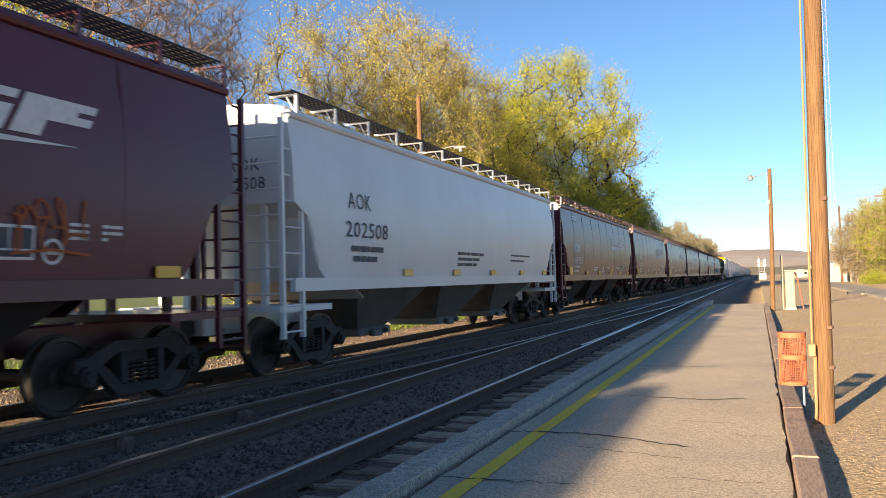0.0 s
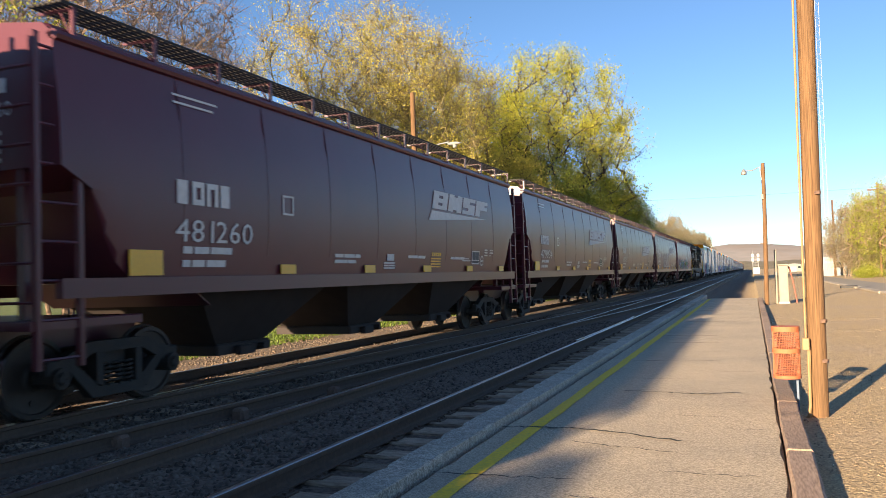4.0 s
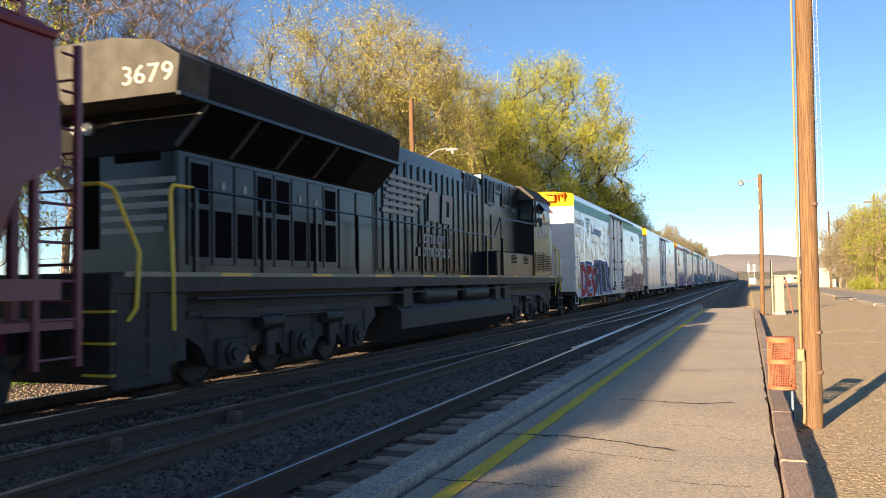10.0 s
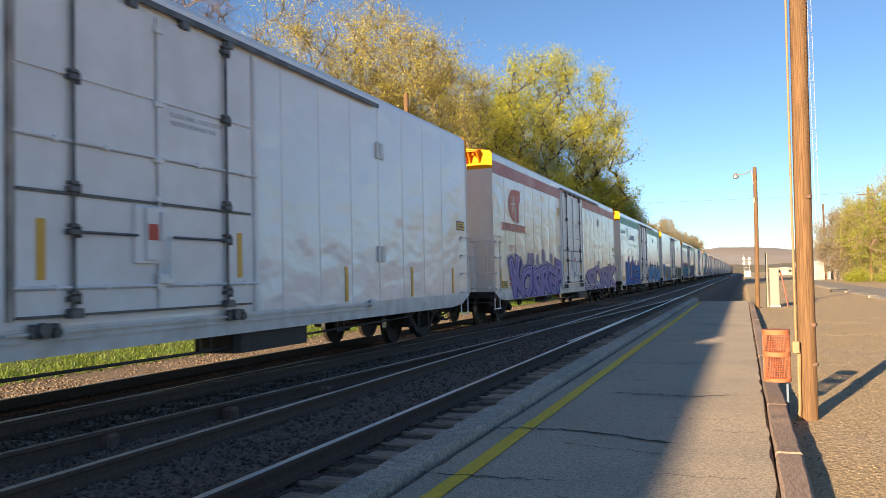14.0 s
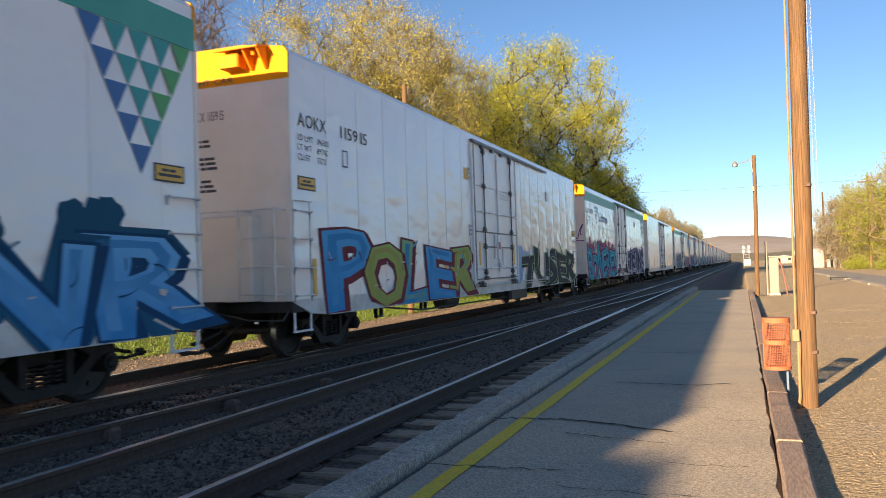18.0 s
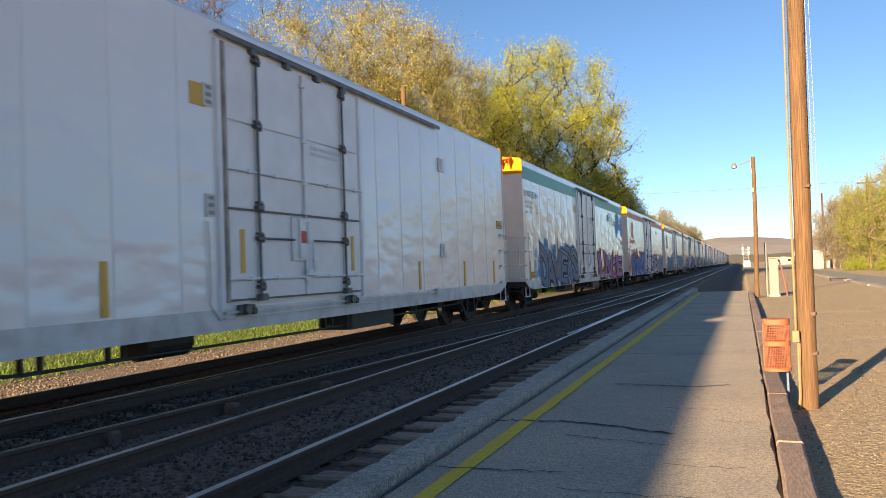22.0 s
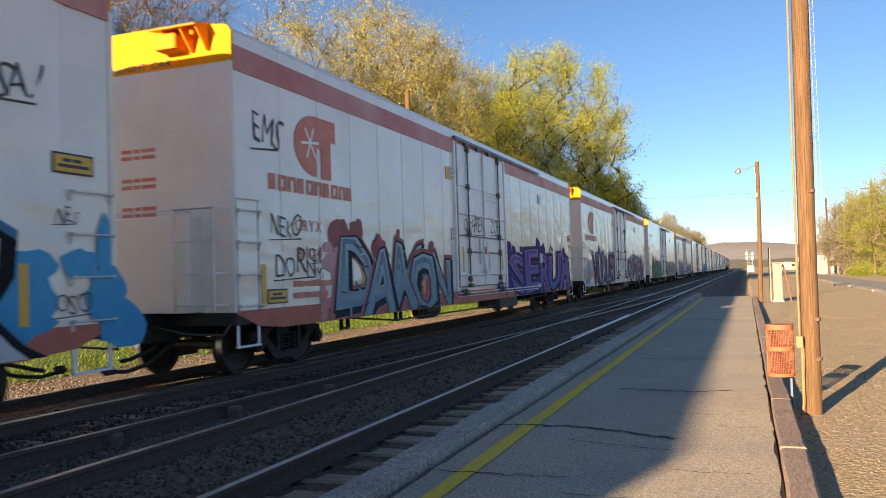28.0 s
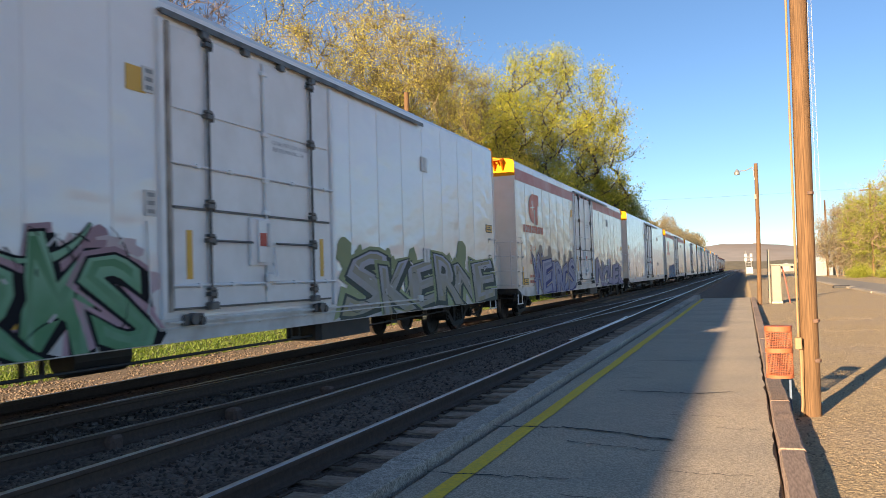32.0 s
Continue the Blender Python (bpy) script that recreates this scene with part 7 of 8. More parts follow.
def tree(x, y, z, height, width, seed, leaf, label, leaves=12000, size=0.08, low=0.2, n=260, clump=0.5, bark="bark", stems=1, twigs=5, skew=0.0, thick=1.0, twig=0.012, spread=0.33, uneven=1.3):
    """Limbs grow from the trunk towards places in an uneven crown; each limb takes the nearest wood below it.
    Leaves hang in clumps about the twig ends."""
    rng = random.Random(seed)
    nr = np.random.RandomState(seed)
    zc, rz = height * (1 + low) / 2, height * (1 - low) / 2
    d = nr.normal(0, 1, (n, 3))
    d /= np.linalg.norm(d, axis=1)[:, None]
    lump = np.array([1 + 0.26 * noise.noise(Vector((q[0] * 1.9 + seed, q[1] * 1.9, q[2] * 1.9))) for q in d])
    A = d * (nr.uniform(0.05, 1, n) ** 0.42 * lump)[:, None] * np.array([width / 2, width / 2, rz])
    A[:, 2] += zc
    A[:, 0] += skew * (A[:, 2] / height)
    A = A[A[:, 2] > height * low * 0.6]
    A[:, 2] *= height / A[:, 2].max()
    nodes, up = [], []
    store = np.zeros((n * 3 + 40, 3))

    def node(p, parent):
        store[len(nodes)] = p
        nodes.append(Vector(p))
        up.append(parent)
        return len(nodes) - 1
    for s in range(stems):
        a = 6.283 * s / stems + seed
        r = 0.3 * (stems > 1)
        k = node((r * math.cos(a), r * math.sin(a), -0.3), -1)
        for q in range(1, 5):
            h = height * (low * 0.6 + 0.2) * q / 4
            lean = 0.22 * (stems > 1) * h
            k = node((math.cos(a) * (r + lean) + rng.uniform(-.02, .02) * height * q / 4, math.sin(a) * (r + lean) + rng.uniform(-.02, .02) * height * q / 4, h), k)
    for p in A[np.argsort(np.linalg.norm(A - np.array([0, 0, height * low * 0.7]), axis=1))]:
        N = store[:len(nodes)]
        v = p - N
        dist = np.linalg.norm(v, axis=1)
        cost = dist * (1 + 0.9 * (v[:, 2] < 0.35 * dist)) + 0.12 * np.linalg.norm(N - N[0], axis=1)
        k = int(np.argmin(cost))
        q, m = N[k].copy(), 3 if dist[k] > height * 0.08 else 2
        side = nr.normal(0, 0.10, 3) * dist[k]
        for e in range(1, m + 1):
            u = e / m
            k = node(q + (p - q) * u + side * math.sin(math.pi * u), k)
    w = np.zeros(len(nodes))
    kids = np.zeros(len(nodes), int)
    for k in range(len(nodes) - 1, -1, -1):
        w[k] = max(w[k], 1.0)
        if up[k] >= 0:
            w[up[k]] += w[k]
            kids[up[k]] += 1
    rad = np.maximum(0.008, thick * 0.0125 * height * 1.1 * (w / w.max()) ** 0.55 * (1.0 if stems == 1 else 0.75))
    b = Build()
    for k in range(len(nodes)):
        if up[k] >= 0:
            b.tube(nodes[up[k]], nodes[k], rad[up[k]] if rad[up[k]] < 2.2 * rad[k] else rad[k] * 1.5, rad[k], n=7 if rad[k] > 0.08 else 5 if rad[k] > 0.03 else 3, caps=False)
    ends = [k for k in range(len(nodes)) if kids[k] <= 1 and nodes[k][2] > height * low * 0.6]
    tips, wt = [], []
    for k in ends:
        wk = nr.uniform(0.15, 1.0) ** uneven
        for q in range(twigs):
            t = nodes[k] + Vector(nr.normal(0, clump * 0.9, 3)) + Vector((0, 0, clump * 0.6))
            b.tube(nodes[k], t, twig, 0.3 * twig, n=3, caps=False)
            tips += [tuple(t), tuple((t + nodes[k]) / 2)]
            wt += [wk, wk]
    t = empty("tree", pose(x, y, z), label, "tree", "trees along the line")
    part("trunk", b, M[bark], t)
    P, wt = np.array(tips), np.array(wt)
    C = P[nr.choice(len(P), leaves, p=wt / wt.sum())] + nr.normal(0, spread * clump, (leaves, 3))
    leaf_cloud(C, size, nr, "crown", leaf, t)
    return t


def build_trees():
    old = "tall old tree with yellow-green spring leaves and dark limbs"
    olive = "broad tree with golden olive buds on fine twigs"
    bare = "slender tree with reddish bare twigs and few leaves"
    small = "young tree in fresh spring leaf behind the tracks"
    far = "distant trackside tree with thin brownish foliage"
    Y, G, O, B = M["leaf_yellow"], M["leaf_green"], M["leaf_olive"], M["leaf_brown"]
    tree(-22.4, 44.0, -0.2, 19.8, 16.0, 1, O, olive, 84000, 0.052, 0.10, 620, 0.7, "bark_gold", 5, 7, thick=1.25, twig=0.017, spread=0.42, uneven=2.2)
    tree(-22.0, 54.0, -0.2, 20.0, 12.0, 2, O, olive, 64000, 0.058, 0.12, 420, 0.75, "bark_gold", 4, 6, thick=1.25, twig=0.017, spread=0.42, uneven=2.0)
    tree(-17.8, 78.0, -0.2, 23.5, 16.5, 3, Y, old, 120000, 0.085, 0.14, 460, 0.8, "bark_dark", 2, 4, thick=1.9, twig=0.02, spread=0.5, uneven=2.6)
    tree(-23.5, 70.0, -0.2, 20.5, 12.0, 4, Y, old, 70000, 0.083, 0.15, 300, 0.8, "bark_dark", 1, 4, thick=1.6, twig=0.02, spread=0.5, uneven=2.2)
    tree(-14.2, 92.0, -0.2, 12.5, 8.0, 5, G, small, 42000, 0.092, 0.08, 150, 0.6, "bark_dark", 3, 4, spread=0.5, uneven=2.0)
    tree(-15.5, 66.0, -0.2, 10.0, 8.5, 21, G, small, 42000, 0.084, 0.08, 150, 0.6, "bark_dark", 3, 4, spread=0.5, uneven=2.0)
    tree(-17.0, 57.0, -0.2, 10.5, 8.5, 7, O, small, 42000, 0.076, 0.08, 150, 0.6, "bark_dark", 3, 4, spread=0.5, uneven=2.0)
    tree(-17.8, 47.5, -0.2, 9.5, 8.0, 8, O, small, 42000, 0.07, 0.08, 150, 0.55, "bark_dark", 3, 4, spread=0.5, uneven=2.0)
    tree(-16.5, 84.0, -0.2, 11.0, 9.0, 22, Y, small, 42000, 0.092, 0.08, 150, 0.65, "bark_dark", 3, 4, spread=0.5, uneven=2.0)
    tree(-27.0, 38.0, -0.2, 10.0, 9.0, 14, O, small, 20000, 0.075, 0.08, 180, 0.6, "bark_gold", 3, 5, uneven=2.0)
    tree(-24.5, 29.0, -0.2, 17.0, 9.0, 9, B, bare, 6000, 0.045, 0.2, 300, 0.7, "bark", 3, 11)
    tree(-25.5, 24.0, -0.2, 15.5, 8.5, 10, B, bare, 5000, 0.045, 0.2, 280, 0.7, "bark", 3, 11)
    tree(-27.0, 21.5, -0.2, 16.5, 9.0, 11, G, small, 18000, 0.075, 0.15, 200, 0.6, "bark", 2, 5, uneven=2.0)
    tree(-27.0, 14.0, -0.2, 13.0, 8.5, 13, G, small, 16000, 0.075, 0.12, 180, 0.6, "bark", 2, 5, uneven=2.0)
    tree(-38.0, 27.0, -0.2, 19.0, 11.0, 12, G, small, 12000, 0.09, 0.1, 220, 0.7, "bark", 2, 4)
    tree(-40.0, 18.0, -0.2, 16.0, 11.0, 15, B, bare, 8000, 0.08, 0.1, 220, 0.7, "bark", 2, 4)
    rng = random.Random(8)
    for k in range(14):
        yy = 118 + k * 20
        tree(-16.0 - rng.uniform(0, 6), yy, 0, rng.uniform(10.5, 14.5) * (0.92 if k < 2 else 1.0), rng.uniform(8, 11), 30 + k, B if k != 1 else G, far, 16000, 0.085 + 0.0003 * yy, 0.08, 130, 0.8, "bark", 2, 3)
    for k, (xx, yy, hh, lf) in enumerate(((11.8, 118, 9.0, "leaf_brown"), (14.4, 112, 10.0, "leaf_green"), (15.6, 104, 11.0, "leaf_green"), (18.8, 110, 13.5, "leaf_yellow"), (17.2, 96, 10.5, "leaf_green"), (21.2, 100, 14, "leaf_green"), (15, 124, 11.5, "leaf_green"))):
        tree(xx, yy, -0.13, hh, hh * 0.62, 60 + k, M[lf], "leafy spring tree at the edge of the gravel yard", 13000, 0.095, 0.10, 150, 0.7, "bark", 3, 4, twig=0.025, uneven=2.6)


build_trees()


def build_brush():
    """Low green brush at the yard's far edge."""
    for k, (x, y, h, w) in enumerate(((12.4, 103, 1.3, 3.4), (14.6, 97, 1.5, 3.6), (12.8, 110, 1.4, 3.4), (16.5, 92, 1.4, 3.4), (19, 90, 1.6, 3.6))):
        nr = np.random.RandomState(90 + k)
        b = empty("bush", pose(x, y, -0.13), "low leafy green bush at the edge of the yard", "bush", "bushes by the yard")
        st = Build()
        tips = []
        for q in range(26):
            a, r = nr.uniform(0, 6.283), nr.uniform(0.1, 1) * w / 2
            tip = Vector((r * math.cos(a), r * math.sin(a), h * nr.uniform(0.25, 1.0) * (1 - 0.5 * (2 * r / w) ** 2)))
            st.tube((tip.x * 0.2, tip.y * 0.2, -0.2), tip, 0.02, 0.006, n=4, caps=False)
            for u in (0.35, 0.6, 0.8, 1.0):
                tips.append(tuple(tip * u))
        part("stems", st, M["bark"], b)
        P = np.array(tips)
        leaf_cloud(P[nr.randint(0, len(P), 3500)] + nr.normal(0, 0.25, (3500, 3)), 0.07, nr, "leaves", M["leaf_green"], b)


build_brush()


# ---- grass, shrubs behind the train ----
def build_grass():
    nr = np.random.RandomState(5)
    n = 26000
    x = -12.7 - np.abs(nr.normal(0, 2.6, n))
    y = nr.uniform(6, 75, n)
    z = np.interp(x, [-26, -18, -13.4], [-0.15, -0.32, -0.36])
    a = nr.uniform(0, 6.283, n)
    hgt = nr.uniform(0.03, 0.11, n)
    w = 0.025
    V = np.stack([np.stack([x - w * np.cos(a), y - w * np.sin(a), z], 1), np.stack([x + w * np.cos(a), y + w * np.sin(a), z], 1),
                  np.stack([x + nr.normal(0, .05, n), y + nr.normal(0, .05, n), z + hgt], 1)], 1).reshape(-1, 3)
    me = bpy.data.meshes.new("grass")
    me.vertices.add(len(V))
    me.vertices.foreach_set("co", V.ravel())
    me.loops.add(len(V))
    me.loops.foreach_set("vertex_index", np.arange(len(V)))
    me.polygons.add(n)
    me.polygons.foreach_set("loop_start", np.arange(n) * 3)
    me.update()
    me.materials.append(M["grass"])
    tagged(new("grass", me), "bright green spring grass behind the tracks", "grass", kind="stuff")


M["grass"] = leaf_material("fresh_grass", (0.07, 0.13, 0.012), (0.17, 0.22, 0.03))
build_grass()


def scatter(name, n, xr, yr, zf, size, material, label, seed, bias=1.0):
    """Loose broken stones, low-sided and each one different."""
    nr = np.random.RandomState(seed)
    base = np.array([(1, 0, 0), (-1, 0, 0), (0, 1, 0), (0, -1, 0), (0, 0, 1), (0, 0, -1)], float)
    tri = [(0, 2, 4), (2, 1, 4), (1, 3, 4), (3, 0, 4), (2, 0, 5), (1, 2, 5), (3, 1, 5), (0, 3, 5)]
    x = nr.uniform(*xr, n)
    y = yr[0] + (yr[1] - yr[0]) * nr.uniform(0, 1, n) ** bias
    V = np.empty((n, 6, 3))
    s = size * nr.uniform(0.55, 1.4, (n, 1, 1))
    V[:] = base[None] * s * nr.uniform(0.6, 1.25, (n, 6, 1)) + nr.normal(0, 0.2, (n, 6, 3)) * s
    a = nr.uniform(0, 6.283, n)
    c, d = np.cos(a)[:, None], np.sin(a)[:, None]
    X, Y = V[:, :, 0] * c - V[:, :, 1] * d, V[:, :, 0] * d + V[:, :, 1] * c
    V[:, :, 0], V[:, :, 1] = X + x[:, None], Y + y[:, None]
    V[:, :, 2] = V[:, :, 2] * 0.8 + np.array([zf(p, q) for p, q in zip(x, y)])[:, None]
    F = (np.array(tri)[None] + 6 * np.arange(n)[:, None, None]).reshape(-1)
    me = bpy.data.meshes.new(name)
    me.vertices.add(n * 6)
    me.vertices.foreach_set("co", V.ravel())
    me.loops.add(len(F))
    me.loops.foreach_set("vertex_index", F)
    me.polygons.add(len(F) // 3)
    me.polygons.foreach_set("loop_start", np.arange(len(F) // 3) * 3)
    me.update()
    me.materials.append(material)
    tagged(new(name, me), label, "stones", kind="stuff")


def stone_material(name, a, b):
    m = leaf_material(name, a, b)
    n = m.node_tree.nodes
    n["Mix Shader"].inputs[0].default_value = 0.0
    n["Principled BSDF"].inputs["Roughness"].default_value = 0.9
    return m


M["loose_ballast"] = stone_material("loose_ballast_stone", (0.035, 0.025, 0.019), (0.21, 0.155, 0.12))
M["yard_stone"] = stone_material("tan_yard_gravel", (0.12, 0.088, 0.055), (0.28, 0.21, 0.135))
M["cinder_stone"] = stone_material("brown_cinder_gravel", (0.055, 0.038, 0.027), (0.22, 0.16, 0.11))
scatter("ballast", 22000, (-6.9, -2.68), (3.5, 26), lambda x, y: float(np.interp(x, [-6.7, -5.3, -4.8, -3.75, -3.5, -3.38, -2.7], [-0.185, -0.18, -0.165, -0.165, -0.2, -0.25, -0.26])) - 0.004, 0.03, M["loose_ballast"], "dark broken ballast stones between the ties", 1, 1.6)
scatter("ballast", 6000, (-9.9, -6.6), (5, 30), lambda x, y: -0.175, 0.033, M["loose_ballast"], "dark broken ballast stones under the train", 2, 1.3)
scatter("gravel", 9000, (-13.8, -10.2), (8, 45), lambda x, y: float(np.interp(x, [-13.4, -12.2, -11, -10], [-0.36, -0.36, -0.3, -0.215])), 0.03, M["cinder_stone"], "sunlit brown gravel on the far shoulder", 3, 1.3)
scatter("gravel", 22000, (0.42, 6.0), (4.0, 30), lambda x, y: -0.135, 0.012, M["yard_stone"], "fine tan gravel scattered over the yard", 4, 1.9)


# ---- poles and lamps ----
def build_pole(name, x, y, z, height, r0, r1, lean, label, lamp=None):
    t = empty(name, pose(x, y, z), label, "utility pole")
    b = Build()
    n = 12
    secs = []
    rng = random.Random(int(y * 10))
    for k in range(13):
        u = k / 12
        r = r0 + (r1 - r0) * u
        cx = lean[0] * height * u + 0.012 * math.sin(u * 5 + y)
        secs.append([(cx + r * (1 + 0.03 * rng.uniform(-1, 1)) * math.cos(6.283 * i / n), lean[1] * height * u + r * math.sin(6.283 * i / n), -0.4 + (height + 0.4) * u) for i in range(n)])
    b.loft(secs)
    part("shaft", b, M["pole"], t, smooth=True)
    return t


def build_yard_things():
    p = build_pole("utility_pole", 0.585, 9.17, -0.13, 9.0, 0.091, 0.078, (0.013, 0.0), "tall weathered brown wooden utility pole with conduit")
    b = Build()
    b.path([(-0.15, -0.09, -0.05), (-0.10, -0.10, 0.02), (-0.085, -0.095, 0.12), (-0.08, -0.085, 0.72)], 0.016, 8)
    b.path([(-0.085, -0.07, -0.05), (-0.07, -0.09, 0.72)], 0.014, 8)
    b.path([(-0.098, -0.05, 0.7), (-0.085, -0.05, 3.0), (-0.03, -0.05, 8.5)], 0.012, 8)
    part("conduit", b, M["pipe"], p, "tan conduit pipes strapped to the pole")
    b = Build().box(-0.14, -0.07, -0.15, -0.09, 0.70, 0.82, 0.008)
    part("junction_box", b, M["pipe"], p, "small pale junction box")
    for z in (0.56, 0.97, 2.3):
        part("bolt", Build().box(0.045, 0.098, -0.10, -0.055, z, z + 0.035, 0.01).tube((0.085, -0.06, z + 0.018), (0.105, -0.07, z + 0.018), 0.02, n=8), M["rust_brace"], p, "rusty bolt end")
    # wire basket on its stake
    t = empty("litter_bin", pose(0.306, 9.45, 0.14), "orange wire-mesh litter bin on a stake beside the platform timber", "litter bin")
    b = Build()
    r = 0.136
    for k in range(48):
        a = 6.283 * k / 48
        b.tube((r * math.cos(a), r * math.sin(a), 0.1), (r * math.cos(a), r * math.sin(a), 0.63), 0.0026, n=4, caps=False)
    for k in range(28):
        z = 0.11 + k * 0.0188
        for q in range(24):
            a, c = 6.283 * q / 24, 6.283 * (q + 1) / 24
            b.tube((r * math.cos(a), r * math.sin(a), z), (r * math.cos(c), r * math.sin(c), z), 0.0026, n=3, caps=False)
    part("mesh", b, M["mesh_orange"], t, "orange wire mesh")
    for z, hh in ((0.085, 0.035), (0.36, 0.045), (0.59, 0.055)):
        b = Build().lathe([(z, r - 0.004), (z, r + 0.006), (z + hh, r + 0.006), (z + hh, r - 0.004)], (0, 0, 0), "z", 32)
        part("band", b, M["mesh_orange"], t)
    part("base", Build().lathe([(0.088, 0.02), (0.088, r - 0.004), (0.098, r - 0.004), (0.098, 0.02)], (0, 0, 0), "z", 24), M["mesh_orange"], t)
    part("stake", Build().box(0.085, 0.11, -0.015, 0.015, -0.44, 0.12, 0.003), M["blue_stake"], t, "thin blue-grey stake")
    # lamp pole further on
    p = build_pole("lamp_post", 0.51, 35.8, -0.13, 5.9, 0.095, 0.075, (0.012, 0.0), "wooden lamp post with a small arm and lamp")
    b = Build().path([(0.0, -0.05, 5.2), (-0.05, -0.08, 5.75), (-0.35, -0.08, 5.62), (-0.62, -0.08, 5.62)], 0.02)
    arm = part("arm", b, M["galv"], p)
    b = Build().lathe([(5.45, 0.02), (5.47, 0.11), (5.56, 0.12), (5.66, 0.06), (5.70, 0.02)], (-0.68, -0.08, 0), "z", 14)
    part("lamp_head", b, M["galv"], p, smooth=True)
    part("bracket", Build().box(-0.05, 0.05, -0.14, -0.07, 4.4, 4.6, 0.01), M["white_box"], p)
    # cabinet and mast
    t = empty("signal_cabinet", pose(1.21, 36.9, -0.13), "pale metal signal cabinet on the gravel", "cabinet")
    part("body", Build().box(-0.19, 0.19, -0.2, 0.25, 0.08, 1.62, 0.02), M["white_box"], t)
    part("roof", Build().box(-0.22, 0.22, -0.24, 0.28, 1.62, 1.67, 0.015), M["white_box"], t)
    part("plinth", Build().box(-0.22, 0.22, -0.24, 0.28, -0.1, 0.08, 0.01), M["concrete"], t)
    part("door", Build().box(-0.15, 0.15, -0.215, -0.2, 0.2, 1.5, 0.004), M["white_box"], t)
    t = empty("marker_post", pose(0.93, 36.9, -0.13), "slim white plastic marker post", "post")
    part("shaft", Build().tube((0, 0, -0.1), (0, 0, 2.3), 0.05, n=10), M["white_box"], t)
    part("collar", Build().tube((0, 0, 1.2), (0, 0, 1.35), 0.065, n=10), M["galv"], t)
    put("guy_stake", Build().path([(0, 0, -0.2), (-0.18, 0.0, 1.0), (-0.3, 0, 1.55)], 0.035), M["rust_red"], "leaning rusty red pipe stake", "stake", at=pose(1.75, 37.0, -0.13))
    # back pole with street lamp behind the train
    p = build_pole("utility_pole", -12.9, 30.4, -0.6, 9.75, 0.13, 0.1, (0.0, 0.0), "wooden pole behind the train with a street lamp")
    b = Build().path([(0.1, 0, 6.6), (0.5, 0, 7.15), (1.1, 0, 7.5), (1.55, 0, 7.55)], 0.03)
    part("arm", b, M["galv"], p)
    b = Build().loft([[(1.5 + 0.1 * u * 5.5, 0.10 * s * math.cos(a), 7.5 + 0.075 * s * math.sin(a) - 0.03) for a in [6.283 * q / 10 for q in range(10)]] for u, s in ((0, 0.4), (0.25, 1.0), (0.7, 1.0), (1.0, 0.3))])
    part("lamp_head", b, M["lamp_grey"], p, "pale grey lamp head", True)
    part("lamp_glass", Build().lathe([(7.28, 0.02), (7.3, 0.07), (7.42, 0.09)], (1.8, 0, 0), "z", 12), M["lamp_grey"], p)
    # radio tower
    t = empty("radio_tower", pose(9.6, 122, -0.13), "tall slim steel lattice radio tower", "tower")
    r = 0.62
    legs = [(r * math.cos(a), r * math.sin(a)) for a in (0.5, 2.6, 4.7)]
    for lx, ly in legs:
        part("leg", Build().tube((lx, ly, -0.2), (lx, ly, 62), 0.028, n=6), M["galv"], t)
    b = Build()
    for k in range(62):
        for q in range(3):
            a, c = legs[q], legs[(q + 1) % 3]
            b.tube((*a, k), (*c, k + 1.0), 0.014, n=3, caps=False)
            b.tube((*a, k), (*c, k), 0.012, n=3, caps=False)
    tagged(part("bracing", b, M["galv"], t), kind="stuff")
    # yard poles
    for x, y, hgt, cross in ((10.9, 125, 10.8, False), (14.4, 108, 11.2, True), (3.6, 260, 9.5, True)):
        p = build_pole("utility_pole", x, y, -0.13, hgt, 0.16, 0.12, (0, 0), "distant wooden utility pole beyond the yard")
        if cross:
            part("crossarm", Build().box(-1.1, 1.1, -0.06, 0.06, hgt - 0.8, hgt - 0.65), M["pole"], p)
            b = Build()
            for q in (-1.0, -0.5, 0.5, 1.0):
                b.tube((q, 0, hgt - 0.65), (q, 0, hgt - 0.5), 0.04, n=6)
            part("insulators", b, M["galv"], p)
    for x in (-30, 40):
        build_pole("utility_pole", x, 150, -0.13, 14.9, 0.17, 0.12, (0, 0), "tall wooden utility pole that carries a cable")
    b = Build()
    pts = [(-30 + 70 * k / 30, 150, 14.6 - 0.5 * math.sin(math.pi * k / 30)) for k in range(31)]
    b.path(pts, 0.018, 4)
    put("overhead_cable", b, M["steel_black"], "thin dark cable strung across the line", "cable")
    # old low wall of the yard
    t = empty("yard_edge", pose(0, 0, 0), "low crumbling concrete edge along the gravel yard", "kerb", kind="structure")
    rng = random.Random(3)
    y = 22.0
    while y < 118:
        ln = rng.uniform(2.5, 4.5)
        part("edge_stone", Build().box(6.15 + rng.uniform(-.05, .05), 6.6, y, y + ln - 0.01, -0.3, -0.03 + rng.uniform(-.015, .015), 0.03), M["concrete_tan"], t)
        y += ln
    part("asphalt_strip", Build().box(6.6, 9.2, 22, 118, -0.3, -0.05, 0.02), M["asphalt_tan"], t)
    put("drain_box", Build().box(-0.5, 0.5, -0.3, 0.3, -0.1, 0.18, 0.03), M["tank_black"], "dark drain box by the yard edge", "box", at=pose(5.9, 59, -0.13))
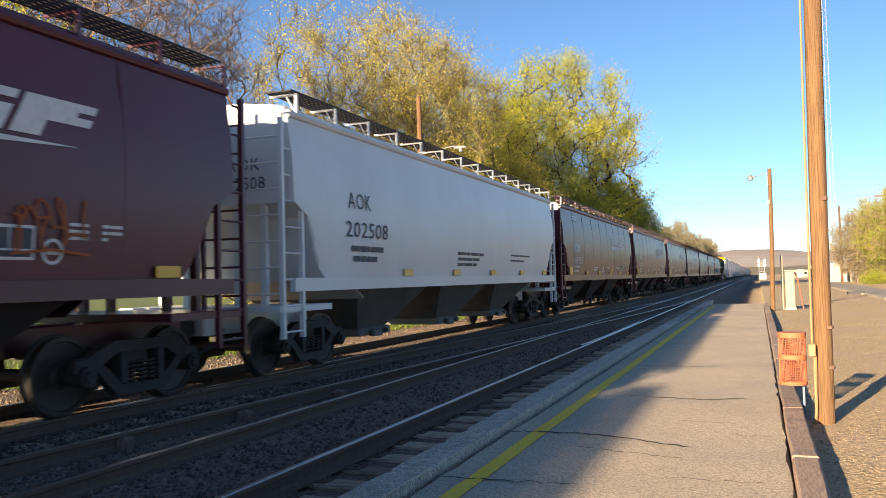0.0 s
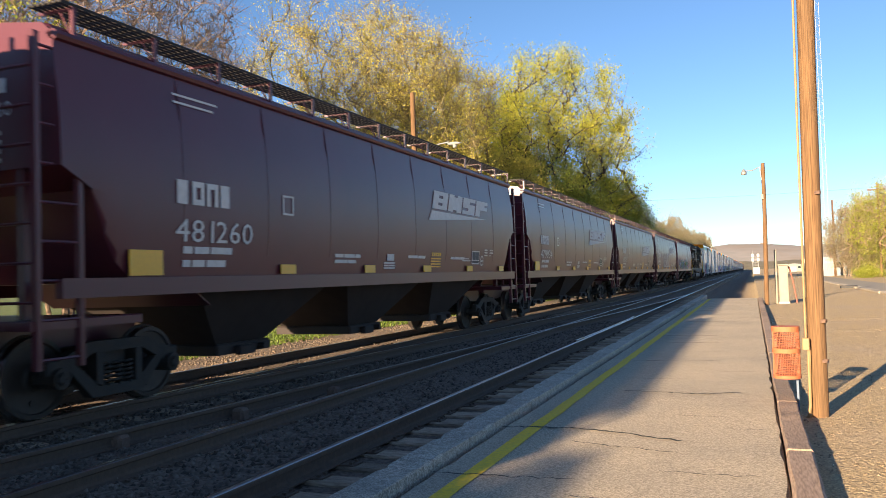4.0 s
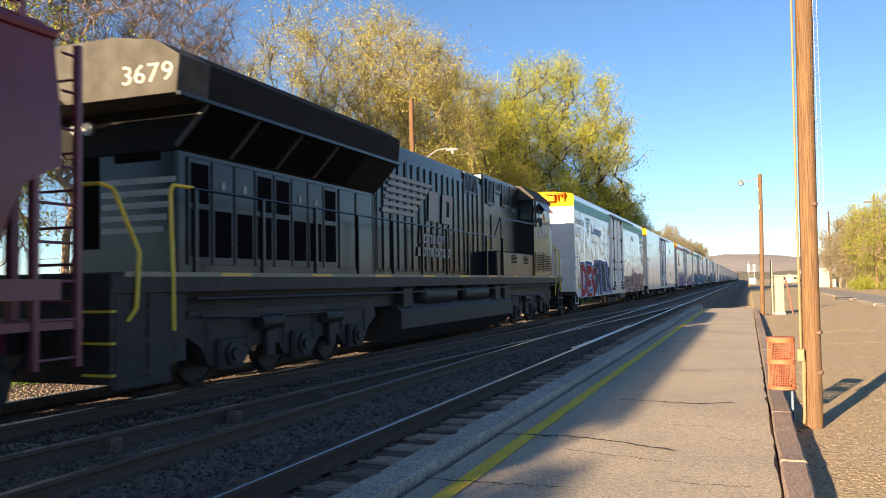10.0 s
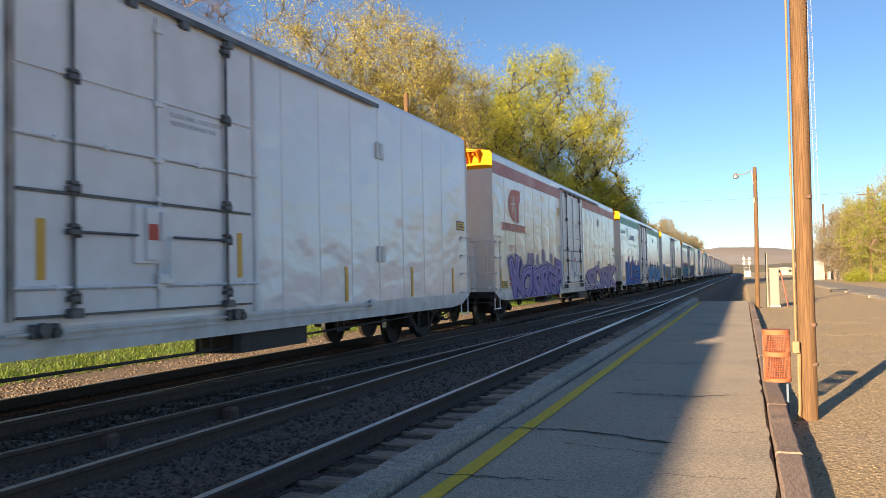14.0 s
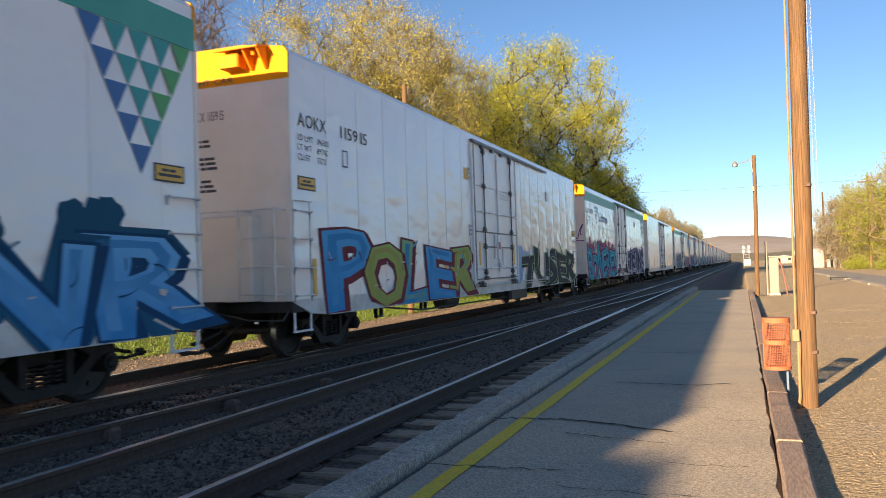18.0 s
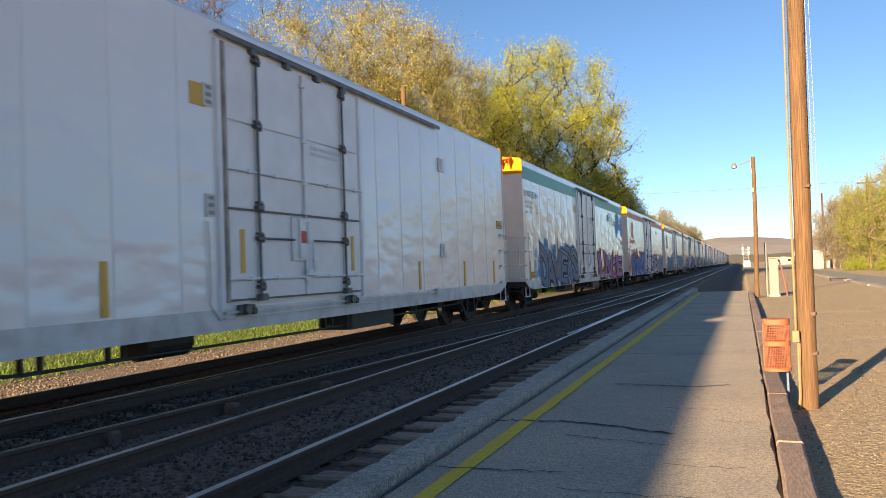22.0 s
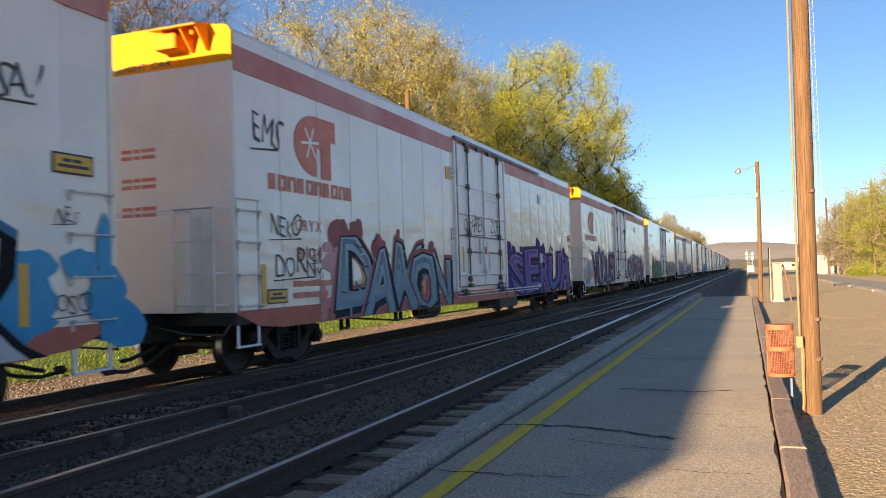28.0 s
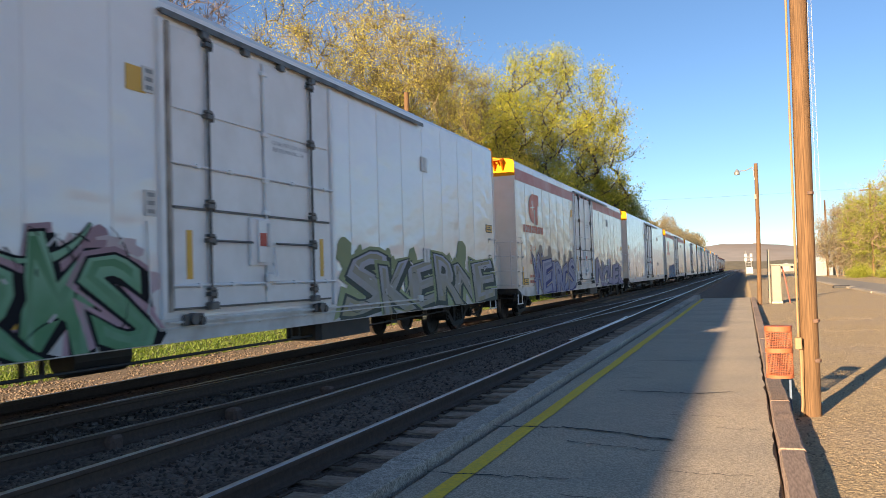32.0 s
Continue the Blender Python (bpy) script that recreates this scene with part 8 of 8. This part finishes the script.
    # far buildings
    def shed(x, y, w, d, hgt, m, label, cat="shed"):
        t = empty("shed", pose(x, y, -0.13), label, cat, "far sheds")
        part("wall", Build().box(-w / 2, w / 2, 0, d, -0.2, hgt), m, t)
        b = Build()
        b.loft([[(-w / 2 - 0.2, yy, hgt), (w / 2 + 0.2, yy, hgt), (0, yy, hgt + w * 0.05)] for yy in (-0.2, d + 0.2)])
        part("roof", b, M["grey_wall"], t)
        part("door", Build().box(-w * 0.2, w * 0.2, -0.06, 0.02, -0.1, hgt * 0.7), M["lamp_grey"], t)
        for s in (-0.36, 0.36):
            part("window", Build().box(w * s - 0.4, w * s + 0.4, -0.05, 0.02, hgt * 0.45, hgt * 0.75), M["glass"], t)
    shed(10.6, 132, 3.2, 8, 2.7, M["grey_wall"], "grey metal shed beyond the yard")
    shed(13.6, 134, 3.4, 8, 2.6, M["white_box"], "white trailer shed beyond the yard")
    shed(11.5, 262, 4.5, 10, 2.2, M["white_box"], "white storage shed far down the yard")
    shed(17.5, 270, 4.0, 10, 2.4, M["white_box"], "white storage shed far down the yard")
    shed(30, 420, 14, 20, 5, M["white_box"], "white storage shed far down the valley")
    t = empty("signal_bungalow", pose(0.9, 215, -0.13), "white stepped signal bungalow with mast beside the line", "signal")
    part("house", Build().box(-0.7, 0.9, 0, 1.6, -0.1, 1.6, 0.04), M["grey_wall"], t)
    for x in (-0.75, 0.55):
        m = part("mast", Build().tube((x, 0.5, -0.1), (x, 0.5, 5.2 + 0.5 * (x < 0)), 0.09, n=8), M["galv"], t)
        for z in (3.1, 4.2):
            part("head", Build().box(x - 0.33, x + 0.33, 0.25, 0.45, z, z + 0.85, 0.05), M["galv"], m)
    b = Build()
    for q in range(12):
        b.tube((-0.75, 0.5, 0.4 * q), (0.55, 0.5, 0.4 * q), 0.03, n=4)
    part("ladder", b, M["galv"], t)


M["pipe"] = mat("tan_conduit", (0.30, 0.19, 0.09), 0.5, second=(0.2, 0.12, 0.06), scale=14, amount=0.5)
M["blue_stake"] = mat("blue_grey_steel", (0.12, 0.17, 0.26), 0.5, second=(0.06, 0.07, 0.09), scale=20)
M["rust_red"] = mat("rusty_red_pipe", (0.25, 0.09, 0.06), 0.7, second=(0.15, 0.06, 0.04), scale=12)
M["lamp_grey"] = mat("pale_grey_lamp", (0.24, 0.24, 0.235), 0.5)
M["concrete_tan"] = mat("tan_old_concrete", (0.36, 0.31, 0.25), 0.9, second=(0.22, 0.19, 0.16), scale=8, amount=0.5, rand=0.1, bump=0.4)
M["asphalt_tan"] = mat("dusty_asphalt", (0.27, 0.24, 0.2), 0.92, second=(0.2, 0.17, 0.14), scale=6, amount=0.5, bump=0.3)
M["grey_wall"] = mat("grey_sheet_metal", (0.25, 0.28, 0.31), 0.5, second=(0.18, 0.2, 0.22), scale=2, amount=0.4)
build_yard_things()


# ---- distance ----
def build_hills():
    def ridge(name, dist, base, amp, seed, x0, x1, material, label):
        n, m = 160, 8
        v, f = [], []
        for i in range(n + 1):
            x = x0 + (x1 - x0) * i / n
            hgt = base + amp * noise.fractal(Vector((x * 0.0016 + seed, seed, 0)), 1.0, 2.0, 5) + base * 0.05 * noise.noise(Vector((x * 0.02, seed, 1)))
            for j in range(m + 1):
                u = j / m
                v.append((x, dist + (u - 0.5) * dist * 0.3, -2 + max(4, hgt) * math.sin(u * math.pi * 0.5) + 3 * noise.noise(Vector((x * 0.03, u * 9, seed)))))
        for i in range(n):
            for j in range(m):
                f.append((i * (m + 1) + j, (i + 1) * (m + 1) + j, (i + 1) * (m + 1) + j + 1, i * (m + 1) + j + 1))
        tagged(new(name, mesh_from(name, v, f, material, True)), label, "hill", kind="structure")
    ridge("backdrop", 2300, 72, 26, 1.7, -2600, 2600, M["hill"], "wooded hills on the horizon, paled by painted haze")
    ridge("backdrop", 900, 9, 6, 4.2, -900, 1200, M["hill_near"], "low line of distant trees before the hills")


# distance haze is put into the ridge's pale, greyed base colours
M["hill"] = mat("hazed_wooded_hill", (0.30, 0.27, 0.255), 0.95, second=(0.23, 0.215, 0.205), scale=0.02, amount=0.7, third=(0.26, 0.19, 0.13), third_scale=0.004, third_amount=0.5)
M["hill_near"] = mat("far_tree_line", (0.2, 0.16, 0.09), 0.95, second=(0.1, 0.09, 0.05), scale=0.15, amount=0.7)
build_hills()


# ---- everything that rolls ----
def motions():
    times = sorted({0.5 * k for k in range(65)})
    for car, y in TRAIN:
        walk(car, [(t, pose(TRACK_TRAIN, y - travelled(t), 0)) for t in times])
    # wheels turn while their axle is within some forty metres
    for w, y, (a, b) in WHEELS:
        rows = [(k / FPS, travelled(k / FPS)) for k in range(0, 32 * FPS + 1) if a + 22 <= travelled(k / FPS) <= b]
        if len(rows) < 4:
            continue
        s0 = rows[0][1]
        keys = [(t, pose(0, y, 0.457, math.degrees((s - s0) / 0.457), 0, 0)) for t, s in rows]
        if rows[0][0] > 0.1:
            keys = [(0, keys[0][1])] + keys
        if rows[-1][0] < 31.9:
            keys = keys + [(32, keys[-1][1])]
        walk(w, keys)


motions()
